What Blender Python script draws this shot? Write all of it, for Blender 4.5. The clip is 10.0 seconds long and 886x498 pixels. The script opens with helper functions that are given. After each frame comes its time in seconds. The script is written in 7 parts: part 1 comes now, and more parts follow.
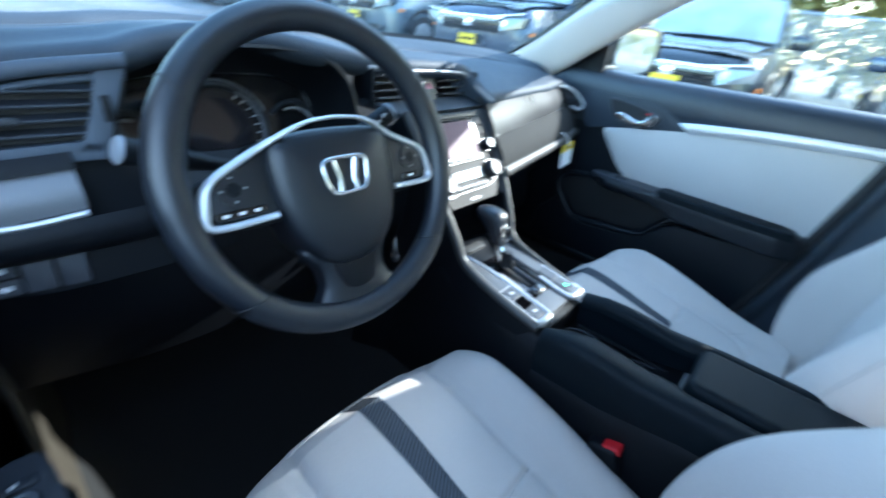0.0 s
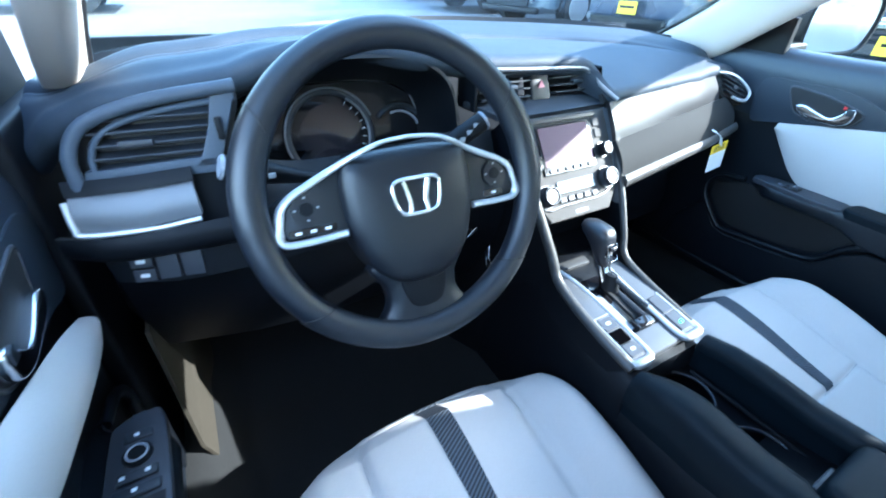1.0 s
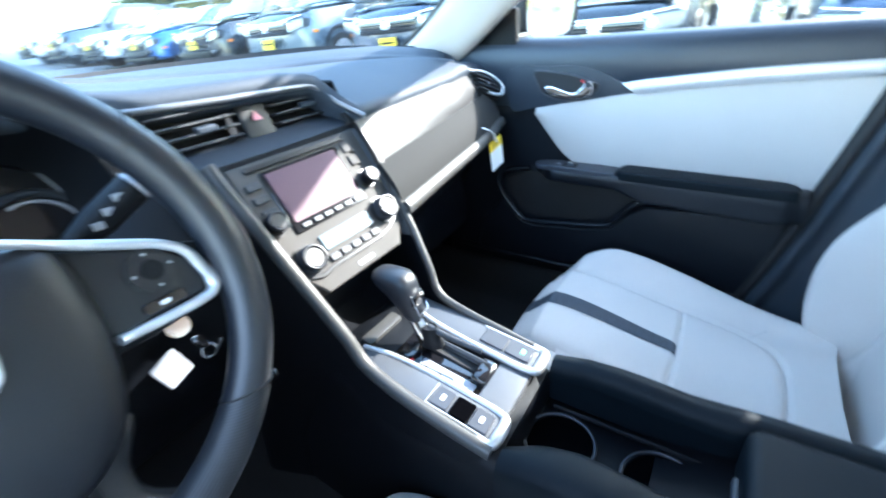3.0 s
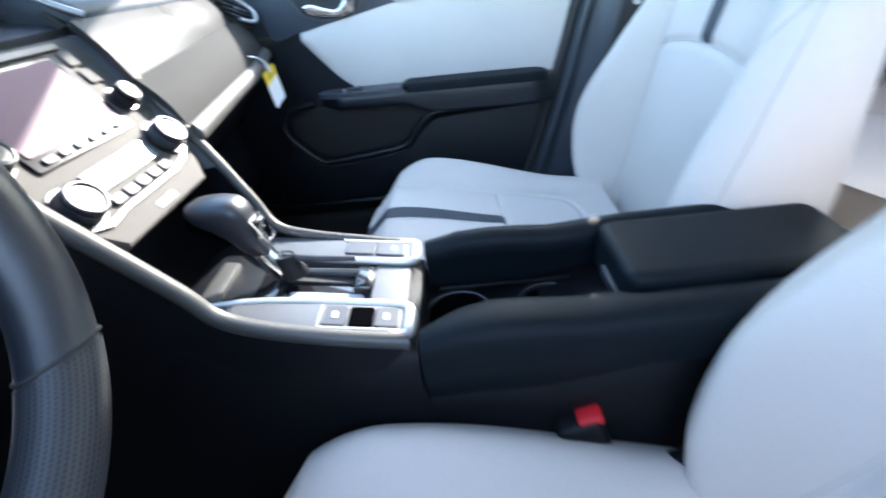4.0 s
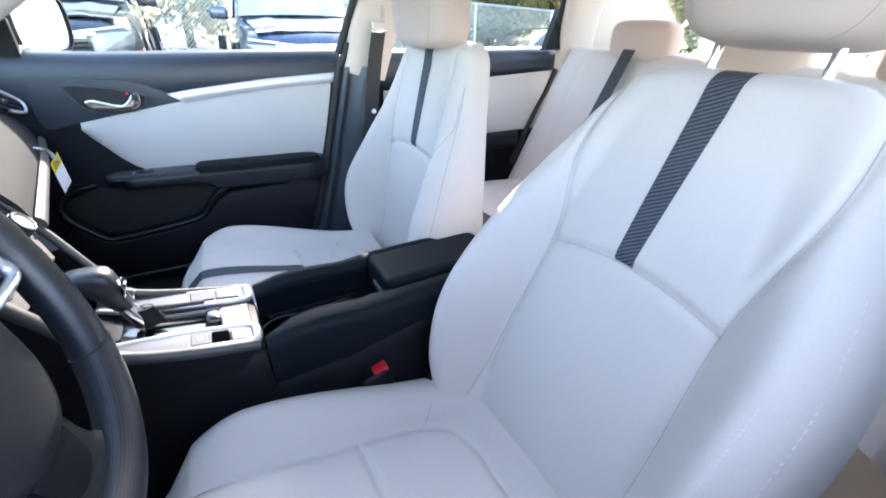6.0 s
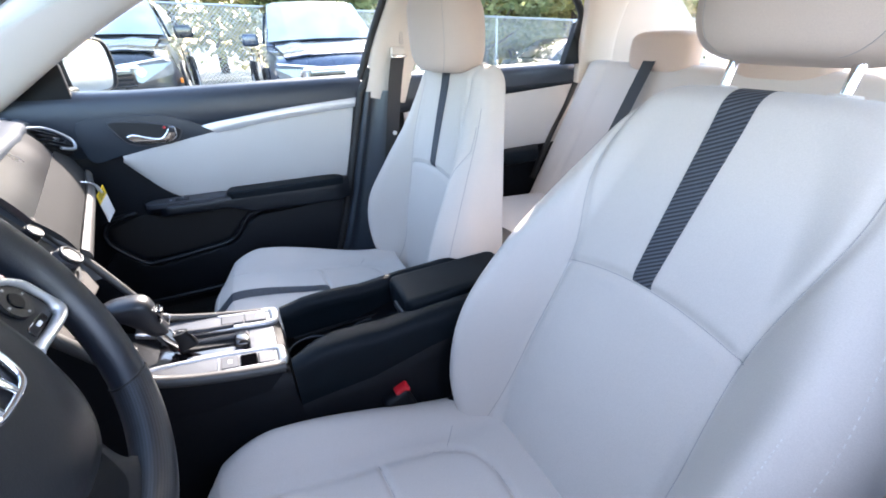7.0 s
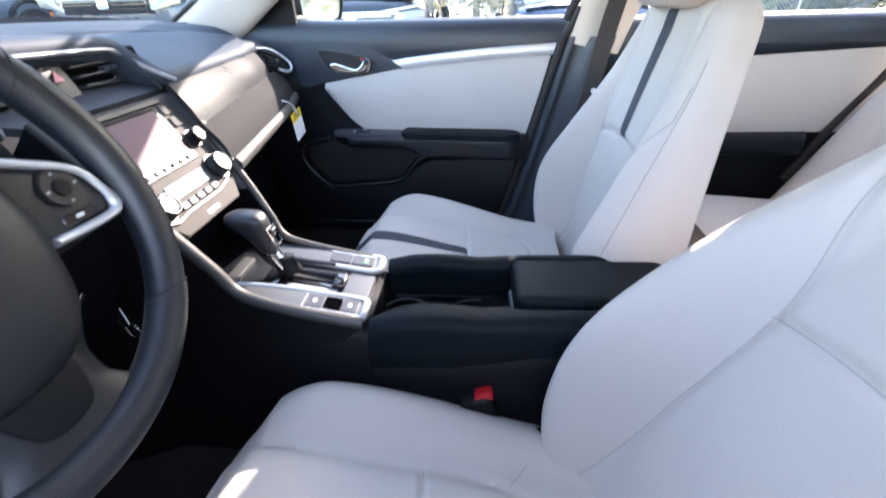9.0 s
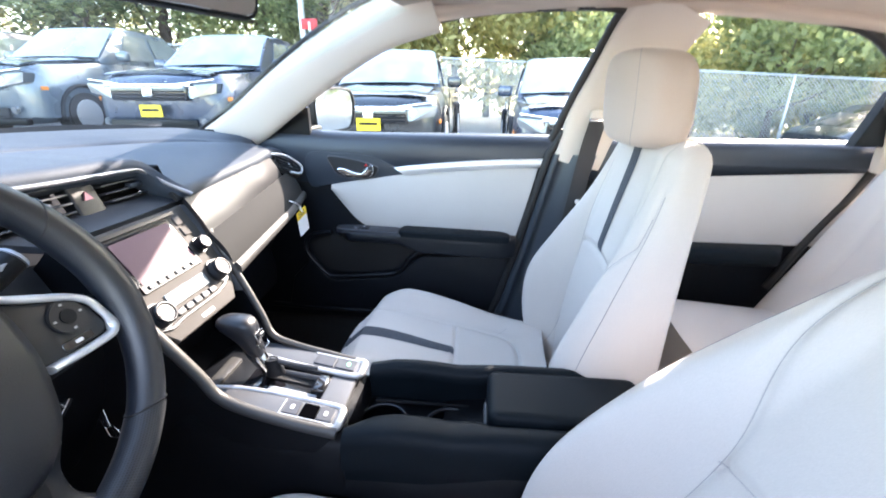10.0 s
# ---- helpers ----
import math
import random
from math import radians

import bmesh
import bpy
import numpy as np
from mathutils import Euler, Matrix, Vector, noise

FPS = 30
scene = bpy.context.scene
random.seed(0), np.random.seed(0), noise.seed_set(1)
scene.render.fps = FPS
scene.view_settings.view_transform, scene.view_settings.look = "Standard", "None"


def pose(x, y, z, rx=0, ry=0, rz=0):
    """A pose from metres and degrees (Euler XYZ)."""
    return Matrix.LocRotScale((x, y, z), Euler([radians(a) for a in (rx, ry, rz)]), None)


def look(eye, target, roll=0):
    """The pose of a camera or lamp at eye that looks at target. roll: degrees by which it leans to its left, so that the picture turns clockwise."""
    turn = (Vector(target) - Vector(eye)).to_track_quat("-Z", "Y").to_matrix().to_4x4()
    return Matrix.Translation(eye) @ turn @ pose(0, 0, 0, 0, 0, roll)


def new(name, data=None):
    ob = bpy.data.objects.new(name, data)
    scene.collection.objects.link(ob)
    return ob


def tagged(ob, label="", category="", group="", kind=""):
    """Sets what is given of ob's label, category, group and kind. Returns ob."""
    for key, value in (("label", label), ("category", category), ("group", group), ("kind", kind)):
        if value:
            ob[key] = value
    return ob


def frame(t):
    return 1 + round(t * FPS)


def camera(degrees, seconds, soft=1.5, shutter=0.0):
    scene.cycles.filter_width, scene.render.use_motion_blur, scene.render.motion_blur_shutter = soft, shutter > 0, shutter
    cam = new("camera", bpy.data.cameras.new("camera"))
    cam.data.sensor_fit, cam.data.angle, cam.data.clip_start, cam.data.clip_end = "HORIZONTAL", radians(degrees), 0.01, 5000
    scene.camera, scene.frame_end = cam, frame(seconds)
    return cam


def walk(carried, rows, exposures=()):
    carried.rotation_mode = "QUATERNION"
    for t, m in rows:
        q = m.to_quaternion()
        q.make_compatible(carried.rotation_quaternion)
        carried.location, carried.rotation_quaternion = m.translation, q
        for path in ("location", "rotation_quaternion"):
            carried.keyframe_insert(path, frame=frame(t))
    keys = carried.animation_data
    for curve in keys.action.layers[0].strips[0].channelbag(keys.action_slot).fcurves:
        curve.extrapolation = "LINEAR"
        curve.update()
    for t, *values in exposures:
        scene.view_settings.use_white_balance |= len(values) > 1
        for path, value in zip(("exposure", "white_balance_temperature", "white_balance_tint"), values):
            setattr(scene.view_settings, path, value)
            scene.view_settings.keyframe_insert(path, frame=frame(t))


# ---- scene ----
cam = camera(93.5, 10.0, soft=1.8, shutter=0.5)
PATH = [
    (0, (-0.643, -0.387, 1.035), (0.723, 0.711, 0.071), 6.6),
    (0.5, (-0.61, -0.393, 1.049), (0.296, 0.992, -0.075), 4.1),
    (1, (-0.553, -0.391, 1.073), (0.299, 1.054, -0.016), 1.7),
    (1.5, (-0.489, -0.389, 1.078), (0.432, 1.048, 0.035), 0.5),
    (2, (-0.436, -0.389, 1.078), (0.561, 1.031, 0.084), -0.5),
    (2.2, (-0.412, -0.381, 1.081), (0.634, 1.008, 0.092), -0.1),
    (3.5, (-0.32, -0.27, 0.927), (1.284, 0.362, -0.088), -10.3),
    (4, (-0.372, -0.235, 0.892), (1.269, -0.108, -0.245), -8.3),
    (4.5, (-0.451, -0.21, 0.927), (1.092, -0.732, -0.233), -0.8),
    (5, (-0.535, -0.18, 0.966), (0.946, -0.902, -0.169), 0.4),
    (5.5, (-0.597, -0.161, 0.994), (0.892, -0.964, -0.072), 2.0),
    (6, (-0.647, -0.169, 1.025), (0.881, -1.029, 0.062), 0.9),
    (6.2, (-0.658, -0.172, 1.041), (0.876, -1.043, 0.098), 1.0),
    (7.3, (-0.654, -0.195, 1.047), (0.967, -0.9, 0.113), -2.9),
    (7.5, (-0.652, -0.21, 1.03), (0.968, -0.867, 0.058), -2.3),
    (8, (-0.627, -0.26, 0.995), (1.08, -0.434, -0.031), -1.1),
    (8.5, (-0.589, -0.311, 0.975), (1.078, -0.183, -0.123), -2.5),
    (9, (-0.541, -0.326, 0.99), (1.167, -0.184, -0.04), -1.7),
    (9.5, (-0.517, -0.353, 1.031), (1.284, -0.172, 0.179), -2.3),
    (10, (-0.55, -0.371, 1.064), (1.312, -0.19, 0.356), 0.3),
]
# seconds, stops, white balance and tint, as the clip's camera adapts
EXPOSURES = [(0.0, 3.2, 5400, 3), (0.5, 3.45, 5250, 4), (1.0, 3.82, 5250, 4), (2.0, 4.17, 5450, 6), (3.5, 3.85, 6000, 9), (4.5, 3.85, 6250, 14), (6.0, 3.58, 6480, 18), (8.5, 3.38, 6740, 22), (9.2, 3.54, 6720, 21), (10.0, 3.71, 6860, 19)]
LAMP_POWER = 0.22
walk(cam, [(t, look(eye, target, roll)) for t, eye, target, roll in PATH], EXPOSURES)

# the sun stands behind the car on its right-hand side
SUN_DIR = (0.80, -0.46, 0.49)
SUN_AZ = math.degrees(math.atan2(SUN_DIR[0], SUN_DIR[1]))


# ---------------------------------------------------------------- world, sun, exposure
world = bpy.data.worlds.new("sky")
scene.world = world
world.use_nodes = True
wn = world.node_tree
sky = wn.nodes.new("ShaderNodeTexSky")
sky.sky_type = "NISHITA"
sky.sun_disc = False
sky.sun_elevation = radians(30)
sky.sun_rotation = radians(SUN_AZ)
sky.air_density = 1.2
wn.nodes["Background"].inputs["Strength"].default_value = 0.15
wn.links.new(sky.outputs["Color"], wn.nodes["Background"].inputs["Color"])

sun_data = bpy.data.lights.new("sun", "SUN")
sun_data.energy = 1.9
sun_data.angle = radians(0.6)
sun_data.color = (1.0, 0.94, 0.84)
sun = new("sun", sun_data)
sun.matrix_world = look((0, 0, 0), [-c for c in SUN_DIR])


def window_light(name, x, y, z, sy, sz, power):
    """Daylight that comes in through a side window on the driver's side."""
    d = bpy.data.lights.new(name, "AREA")
    d.shape, d.size, d.size_y, d.energy, d.color = "RECTANGLE", sy, sz, power, (0.88, 0.94, 1.0)
    ob = new(name, d)
    ob.matrix_world = look((x, y, z), (x + 1, y, z - 0.35))
    return ob


window_light("daylight_front", -0.785, -0.14, 1.07, 0.80, 0.27, LAMP_POWER)

# ---------------------------------------------------------------- materials
def mat_new(name):
    m = bpy.data.materials.new(name)
    m.use_nodes = True
    return m, m.node_tree, m.node_tree.nodes["Principled BSDF"]


def surface(name, color, rough=0.5, metal=0.0, vary=0.12, scale=6.0, bump=0.0, bump_scale=400.0, fine=0.0, coat=0.0, sheen=0.0, spec=0.5):
    """Principled surface with a large and a small variation and a fine relief."""
    m, nt, b = mat_new(name)
    co = nt.nodes.new("ShaderNodeTexCoord")
    n1 = nt.nodes.new("ShaderNodeTexNoise")
    n1.inputs["Scale"].default_value = scale
    n1.inputs["Detail"].default_value = 4
    nt.links.new(co.outputs["Object"], n1.inputs["Vector"])
    n2 = nt.nodes.new("ShaderNodeTexNoise")
    n2.inputs["Scale"].default_value = bump_scale
    n2.inputs["Detail"].default_value = 3
    nt.links.new(co.outputs["Object"], n2.inputs["Vector"])
    mix = nt.nodes.new("ShaderNodeMix")
    mix.data_type = "RGBA"
    mix.inputs["A"].default_value = (*[c * (1 - vary) for c in color], 1)
    mix.inputs["B"].default_value = (*[min(1, c * (1 + vary)) for c in color], 1)
    nt.links.new(n1.outputs["Fac"], mix.inputs["Factor"])
    out = mix.outputs["Result"]
    if fine:
        mx = nt.nodes.new("ShaderNodeMix")
        mx.data_type = "RGBA"
        mx.blend_type = "MULTIPLY"
        mx.inputs["Factor"].default_value = 1.0
        rp = nt.nodes.new("ShaderNodeMapRange")
        rp.inputs["From Min"].default_value = 0.3
        rp.inputs["From Max"].default_value = 0.7
        rp.inputs["To Min"].default_value = 1 - fine
        rp.inputs["To Max"].default_value = 1.0
        nt.links.new(n2.outputs["Fac"], rp.inputs["Value"])
        nt.links.new(out, mx.inputs["A"])
        nt.links.new(rp.outputs["Result"], mx.inputs["B"])
        out = mx.outputs["Result"]
    nt.links.new(out, b.inputs["Base Color"])
    rr = nt.nodes.new("ShaderNodeMapRange")
    rr.inputs["To Min"].default_value = max(0.02, rough - 0.06)
    rr.inputs["To Max"].default_value = min(1.0, rough + 0.06)
    nt.links.new(n1.outputs["Fac"], rr.inputs["Value"])
    nt.links.new(rr.outputs["Result"], b.inputs["Roughness"])
    b.inputs["Metallic"].default_value = metal
    b.inputs["Coat Weight"].default_value = coat
    b.inputs["Coat Roughness"].default_value = 0.05
    b.inputs["Sheen Weight"].default_value = sheen
    b.inputs["Specular IOR Level"].default_value = spec
    if bump:
        bp = nt.nodes.new("ShaderNodeBump")
        bp.inputs["Strength"].default_value = 0.6
        bp.inputs["Distance"].default_value = bump
        nt.links.new(n2.outputs["Fac"], bp.inputs["Height"])
        nt.links.new(bp.outputs["Normal"], b.inputs["Normal"])
    return m


def woven_stripe(name):
    """Dark ribbed cloth: fine diagonal ribs, lighter threads between."""
    m, nt, b = mat_new(name)
    co = nt.nodes.new("ShaderNodeTexCoord")
    wv = nt.nodes.new("ShaderNodeTexWave")
    wv.bands_direction = "Y"
    wv.inputs["Scale"].default_value = 1.0
    wv.inputs["Distortion"].default_value = 0.4
    nt.links.new(co.outputs["UV"], wv.inputs["Vector"])
    cr = nt.nodes.new("ShaderNodeValToRGB")
    cr.color_ramp.elements[0].color = (0.020, 0.023, 0.029, 1)
    cr.color_ramp.elements[1].color = (0.085, 0.097, 0.118, 1)
    cr.color_ramp.elements[0].position = 0.25
    cr.color_ramp.elements[1].position = 0.8
    nt.links.new(wv.outputs["Fac"], cr.inputs["Fac"])
    nt.links.new(cr.outputs["Color"], b.inputs["Base Color"])
    b.inputs["Roughness"].default_value = 0.75
    bp = nt.nodes.new("ShaderNodeBump")
    bp.inputs["Distance"].default_value = 0.0006
    nt.links.new(wv.outputs["Fac"], bp.inputs["Height"])
    nt.links.new(bp.outputs["Normal"], b.inputs["Normal"])
    return m


def glass(name, tint=(1, 1, 1), rough=0.0):
    """Thin clear pane: mostly clear with a mirror gloss that grows towards grazing angles."""
    m = bpy.data.materials.new(name)
    m.use_nodes = True
    nt = m.node_tree
    nt.nodes.remove(nt.nodes["Principled BSDF"])
    tr = nt.nodes.new("ShaderNodeBsdfTransparent")
    tr.inputs["Color"].default_value = (*tint, 1)
    gl = nt.nodes.new("ShaderNodeBsdfGlossy")
    gl.inputs["Roughness"].default_value = rough
    lw = nt.nodes.new("ShaderNodeLayerWeight")
    lw.inputs["Blend"].default_value = 0.5
    pw = nt.nodes.new("ShaderNodeMath")
    pw.operation = "POWER"
    pw.inputs[1].default_value = 4.0
    nt.links.new(lw.outputs["Facing"], pw.inputs[0])
    fr = nt.nodes.new("ShaderNodeMapRange")
    fr.inputs["To Min"].default_value = 0.025
    fr.inputs["To Max"].default_value = 0.55
    nt.links.new(pw.outputs["Value"], fr.inputs["Value"])
    mx = nt.nodes.new("ShaderNodeMixShader")
    nt.links.new(fr.outputs["Result"], mx.inputs["Fac"])
    nt.links.new(tr.outputs["BSDF"], mx.inputs[1])
    nt.links.new(gl.outputs["BSDF"], mx.inputs[2])
    nt.links.new(mx.outputs["Shader"], nt.nodes["Material Output"].inputs["Surface"])
    return m


def emit(name, color, strength):
    m, nt, b = mat_new(name)
    b.inputs["Base Color"].default_value = (*color, 1)
    b.inputs["Emission Color"].default_value = (*color, 1)
    b.inputs["Emission Strength"].default_value = strength
    return m


M_CLOTH = surface("seat_cloth", (0.580, 0.530, 0.488), 0.85, vary=0.05, scale=9, bump=0.0005, bump_scale=900, fine=0.12, sheen=0.2)
M_CLOTH_SIDE = surface("seat_side_cloth", (0.54, 0.50, 0.465), 0.8, vary=0.04, scale=9, bump=0.0004, bump_scale=700, fine=0.08, sheen=0.2)
def perforated(name, color):
    """Dark leather pricked with rows of small holes, one in each unit of its map."""
    m, nt, b = mat_new(name)
    co = nt.nodes.new("ShaderNodeTexCoord")
    fr = nt.nodes.new("ShaderNodeVectorMath")
    fr.operation = "FRACTION"
    nt.links.new(co.outputs["UV"], fr.inputs[0])
    sub = nt.nodes.new("ShaderNodeVectorMath")
    sub.operation = "SUBTRACT"
    sub.inputs[1].default_value = (0.5, 0.5, 0.0)
    nt.links.new(fr.outputs["Vector"], sub.inputs[0])
    le = nt.nodes.new("ShaderNodeVectorMath")
    le.operation = "LENGTH"
    nt.links.new(sub.outputs["Vector"], le.inputs[0])
    cr = nt.nodes.new("ShaderNodeValToRGB")
    cr.color_ramp.elements[0].color = (0.001, 0.001, 0.002, 1)
    cr.color_ramp.elements[1].color = (*color, 1)
    cr.color_ramp.elements[0].position = 0.24
    cr.color_ramp.elements[1].position = 0.38
    nt.links.new(le.outputs["Value"], cr.inputs["Fac"])
    nt.links.new(cr.outputs["Color"], b.inputs["Base Color"])
    b.inputs["Roughness"].default_value = 0.46
    b.inputs["Specular IOR Level"].default_value = 0.55
    bp = nt.nodes.new("ShaderNodeBump")
    bp.inputs["Distance"].default_value = 0.0006
    nt.links.new(cr.outputs["Color"], bp.inputs["Height"])
    nt.links.new(bp.outputs["Normal"], b.inputs["Normal"])
    return m


M_PERFORATED = perforated("perforated_leather", (0.020, 0.023, 0.029))
M_STRIPE = woven_stripe("ribbed_stripe")
M_SEAM = surface("seam_crease", (0.34, 0.32, 0.31), 0.9)
M_THREAD = surface("thread", (0.62, 0.60, 0.57), 0.8)
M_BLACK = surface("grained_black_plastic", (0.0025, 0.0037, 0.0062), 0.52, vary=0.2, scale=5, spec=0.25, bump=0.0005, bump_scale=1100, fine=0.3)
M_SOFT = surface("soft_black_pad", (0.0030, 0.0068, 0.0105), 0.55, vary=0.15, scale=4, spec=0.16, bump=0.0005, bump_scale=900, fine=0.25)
# pad and shelf: base colour made paler and bluer for the sky's sheen
M_DASH = surface("dash_pad_sky_sheen", (0.043, 0.056, 0.076), 0.60, spec=0.26, vary=0.12, scale=4, bump=0.0006, bump_scale=900, fine=0.25)
M_SHELF = surface("dash_shelf_sky_sheen", (0.036, 0.047, 0.064), 0.62, spec=0.25, vary=0.12, scale=4, bump=0.0006, bump_scale=900, fine=0.25)
M_GREY = surface("charcoal_plastic", (0.025, 0.029, 0.037), 0.45, vary=0.15, scale=5, bump=0.0004, bump_scale=1300, fine=0.2)
M_GLOSS = surface("piano_black", (0.008, 0.008, 0.010), 0.12, vary=0.1, coat=0.5)
M_SILVER = surface("satin_silver", (0.66, 0.67, 0.69), 0.40, metal=0.7, vary=0.06, scale=12, bump=0.0002, bump_scale=1500)
M_CONSOLE_SILVER = surface("brushed_silver", (0.55, 0.55, 0.56), 0.38, metal=0.7, vary=0.06, scale=14, bump=0.0002, bump_scale=1500)
M_PANEL = surface("shade_and_housing_grey", (0.026, 0.026, 0.026), 0.75, vary=0.08, scale=8, spec=0.08, bump=0.0003, bump_scale=1200)
M_TAUPE = surface("warm_grey_panel", (0.085, 0.079, 0.074), 0.70, spec=0.15, vary=0.08, scale=8, bump=0.0003, bump_scale=1200)
M_CHROME = surface("chrome", (0.85, 0.86, 0.88), 0.08, metal=1.0, vary=0.03)
M_HUB = surface("hub_plastic", (0.0046, 0.0064, 0.0105), 0.42, spec=0.58, vary=0.12, scale=6, bump=0.0005, bump_scale=1000, fine=0.2)
M_LEATHER = surface("wheel_leather", (0.0085, 0.0112, 0.0175), 0.42, spec=0.68, vary=0.15, scale=8, bump=0.00025, bump_scale=650, fine=0.3)
M_CARPET = surface("black_carpet", (0.012, 0.012, 0.012), 0.95, vary=0.3, scale=25, bump=0.002, bump_scale=450, fine=0.5)
M_HEAD = surface("headliner_cloth", (0.56, 0.475, 0.40), 0.9, vary=0.04, scale=6, bump=0.0004, bump_scale=800, fine=0.08)
M_PILLAR = surface("cream_pillar_trim", (0.62, 0.56, 0.50), 0.6, vary=0.04, scale=6, bump=0.0003, bump_scale=900)
M_INSERT = surface("door_insert_cloth", (0.55, 0.525, 0.50), 0.75, vary=0.05, scale=7, bump=0.0004, bump_scale=800, fine=0.08, sheen=0.15)
M_TRIM = surface("door_top_trim", (0.026, 0.035, 0.049), 0.36, vary=0.12, scale=5, spec=0.5, bump=0.0004, bump_scale=1000, fine=0.2)
M_DOOR = surface("door_plastic", (0.0062, 0.0085, 0.0125), 0.36, vary=0.15, scale=5, spec=0.45, bump=0.0003, bump_scale=1000, fine=0.2)
M_LBAND = surface("dull_silver_band", (0.17, 0.175, 0.185), 0.5, metal=0.35, vary=0.06, scale=10)
M_KICK = surface("kick_panel_grey", (0.045, 0.038, 0.028), 0.8, vary=0.15, scale=9, spec=0.2, bump=0.0006, bump_scale=700, fine=0.25)
M_RUBBER = surface("black_rubber", (0.014, 0.014, 0.015), 0.6, vary=0.2)
M_BELT = surface("belt_webbing", (0.03, 0.032, 0.036), 0.7, vary=0.15, scale=40, bump=0.0005, bump_scale=1500, fine=0.3)
M_RED = surface("red_button", (0.55, 0.012, 0.02), 0.4, vary=0.08)
M_WHITE = surface("white_print", (0.75, 0.75, 0.76), 0.5, vary=0.03)
M_PAPER = surface("tag_paper", (0.78, 0.78, 0.78), 0.7, vary=0.04, scale=30)
M_YELLOW = surface("yellow_card", (0.75, 0.52, 0.02), 0.6, vary=0.08, scale=30)
# matt pink in place of the reflection on the dark screen
M_SCREEN = surface("display_pink_glare", (0.13, 0.070, 0.088), 0.55, vary=0.05, spec=0.25)
M_DIAL = surface("dial_glass", (0.02, 0.018, 0.022), 0.10, vary=0.05, coat=0.6)
M_LCD = surface("grey_lcd", (0.16, 0.20, 0.22), 0.18, vary=0.05, coat=0.4)
M_GLASS = glass("window_glass", (0.93, 0.97, 0.95))
M_LIT_GREEN = emit("green_lamp", (0.1, 0.9, 0.3), 1.2)
M_MIRROR = surface("mirror_silver", (0.74, 0.76, 0.77), 0.01, metal=1.0, vary=0.0)
M_ENGRAVE = surface("grey_print", (0.35, 0.36, 0.38), 0.5)

# broad tone patches paint sun flecks and shade onto the lot
M_ASPHALT = surface("asphalt", (0.25, 0.25, 0.26), 0.85, vary=0.35, scale=0.4, bump=0.004, bump_scale=60, fine=0.25)
# pale mottled colour imitates sky and foliage mirrored in the glass
M_CARGLASS = surface("car_glass_mottled_reflection", (0.40, 0.43, 0.42), 0.03, metal=0.60, vary=0.65, scale=2.0, coat=0.8)
M_LAMP = surface("lamp_glass", (0.13, 0.15, 0.17), 0.10, metal=0.5, vary=0.35, scale=14, coat=1.0)
M_ORANGE = surface("orange_lens", (0.8, 0.22, 0.02), 0.3)
M_GALV = surface("galvanised_steel", (0.55, 0.56, 0.57), 0.45, metal=0.6, vary=0.1)
M_CONCRETE = surface("concrete", (0.4, 0.39, 0.37), 0.9, vary=0.15)
M_BARK = surface("bark", (0.12, 0.085, 0.06), 0.9, vary=0.3, scale=12, bump=0.01, bump_scale=30)
M_SILVER_DARK = surface("dark_satin", (0.20, 0.21, 0.23), 0.3, metal=0.6, vary=0.06)
M_BAND = surface("satin_band", (0.060, 0.060, 0.062), 0.30, metal=0.85, vary=0.06, scale=10)
M_RAIL = surface("rail_grey", (0.070, 0.068, 0.066), 0.45, metal=0.35, vary=0.06, scale=14)
M_FIELD = surface("console_field", (0.085, 0.090, 0.100), 0.42, metal=0.3, vary=0.08, scale=10, bump=0.0002, bump_scale=1500)
M_SWITCH = surface("switch_grey", (0.040, 0.043, 0.052), 0.4, vary=0.08)
M_CAP = surface("pale_cap", (0.30, 0.32, 0.36), 0.35, vary=0.05)
# dark colour standing for the shade in recesses, gaps and vent openings
M_RECESS_SHADE = surface("recess_shade", (0.010, 0.010, 0.011), 0.7)
# charcoal plastic with the windscreen's sky light added to its colour
M_CHEEK_SKYLIT = surface("skylit_charcoal_plastic", (0.075, 0.092, 0.120), 0.48, vary=0.12, scale=5, spec=0.3, bump=0.0004, bump_scale=1300, fine=0.2)
M_PILLAR_LOW = surface("pillar_lower_plastic", (0.036, 0.046, 0.060), 0.30, vary=0.12, scale=5, spec=0.6, bump=0.0003, bump_scale=1000, fine=0.2)
# near-black that puts the shade of hollows into the colour
M_HOLE_SHADE = surface("hollow_shade", (0.0015, 0.0015, 0.002), 0.95, spec=0.0)
M_WARN = surface("pink_symbol", (0.65, 0.25, 0.30), 0.5)

# ---------------------------------------------------------------- helpers for shapes
def part(name, bm, material, parent=None, label="", smooth=True, sharp=35):
    """One mesh object from a bmesh, under a thing or a part."""
    me = bpy.data.meshes.new(name)
    bmesh.ops.recalc_face_normals(bm, faces=bm.faces)
    bm.to_mesh(me)
    bm.free()
    me.materials.append(material)
    if smooth:
        me.shade_smooth()
        me.set_sharp_from_angle(angle=radians(sharp))
    ob = new(name, me)
    if parent is not None:
        ob.parent = parent
    if label:
        ob["label"] = label
    return ob


def thing(name, label, category, group="", kind="", at=(0, 0, 0)):
    ob = new(name)
    ob.location = at
    ob.empty_display_size = 0.05
    return tagged(ob, label, category, group, kind)


def lerp(xs, ys, x):
    return float(np.interp(x, xs, ys))


def smoothstep(a, b, x):
    t = min(1.0, max(0.0, (x - a) / (b - a)))
    return t * t * (3 - 2 * t)


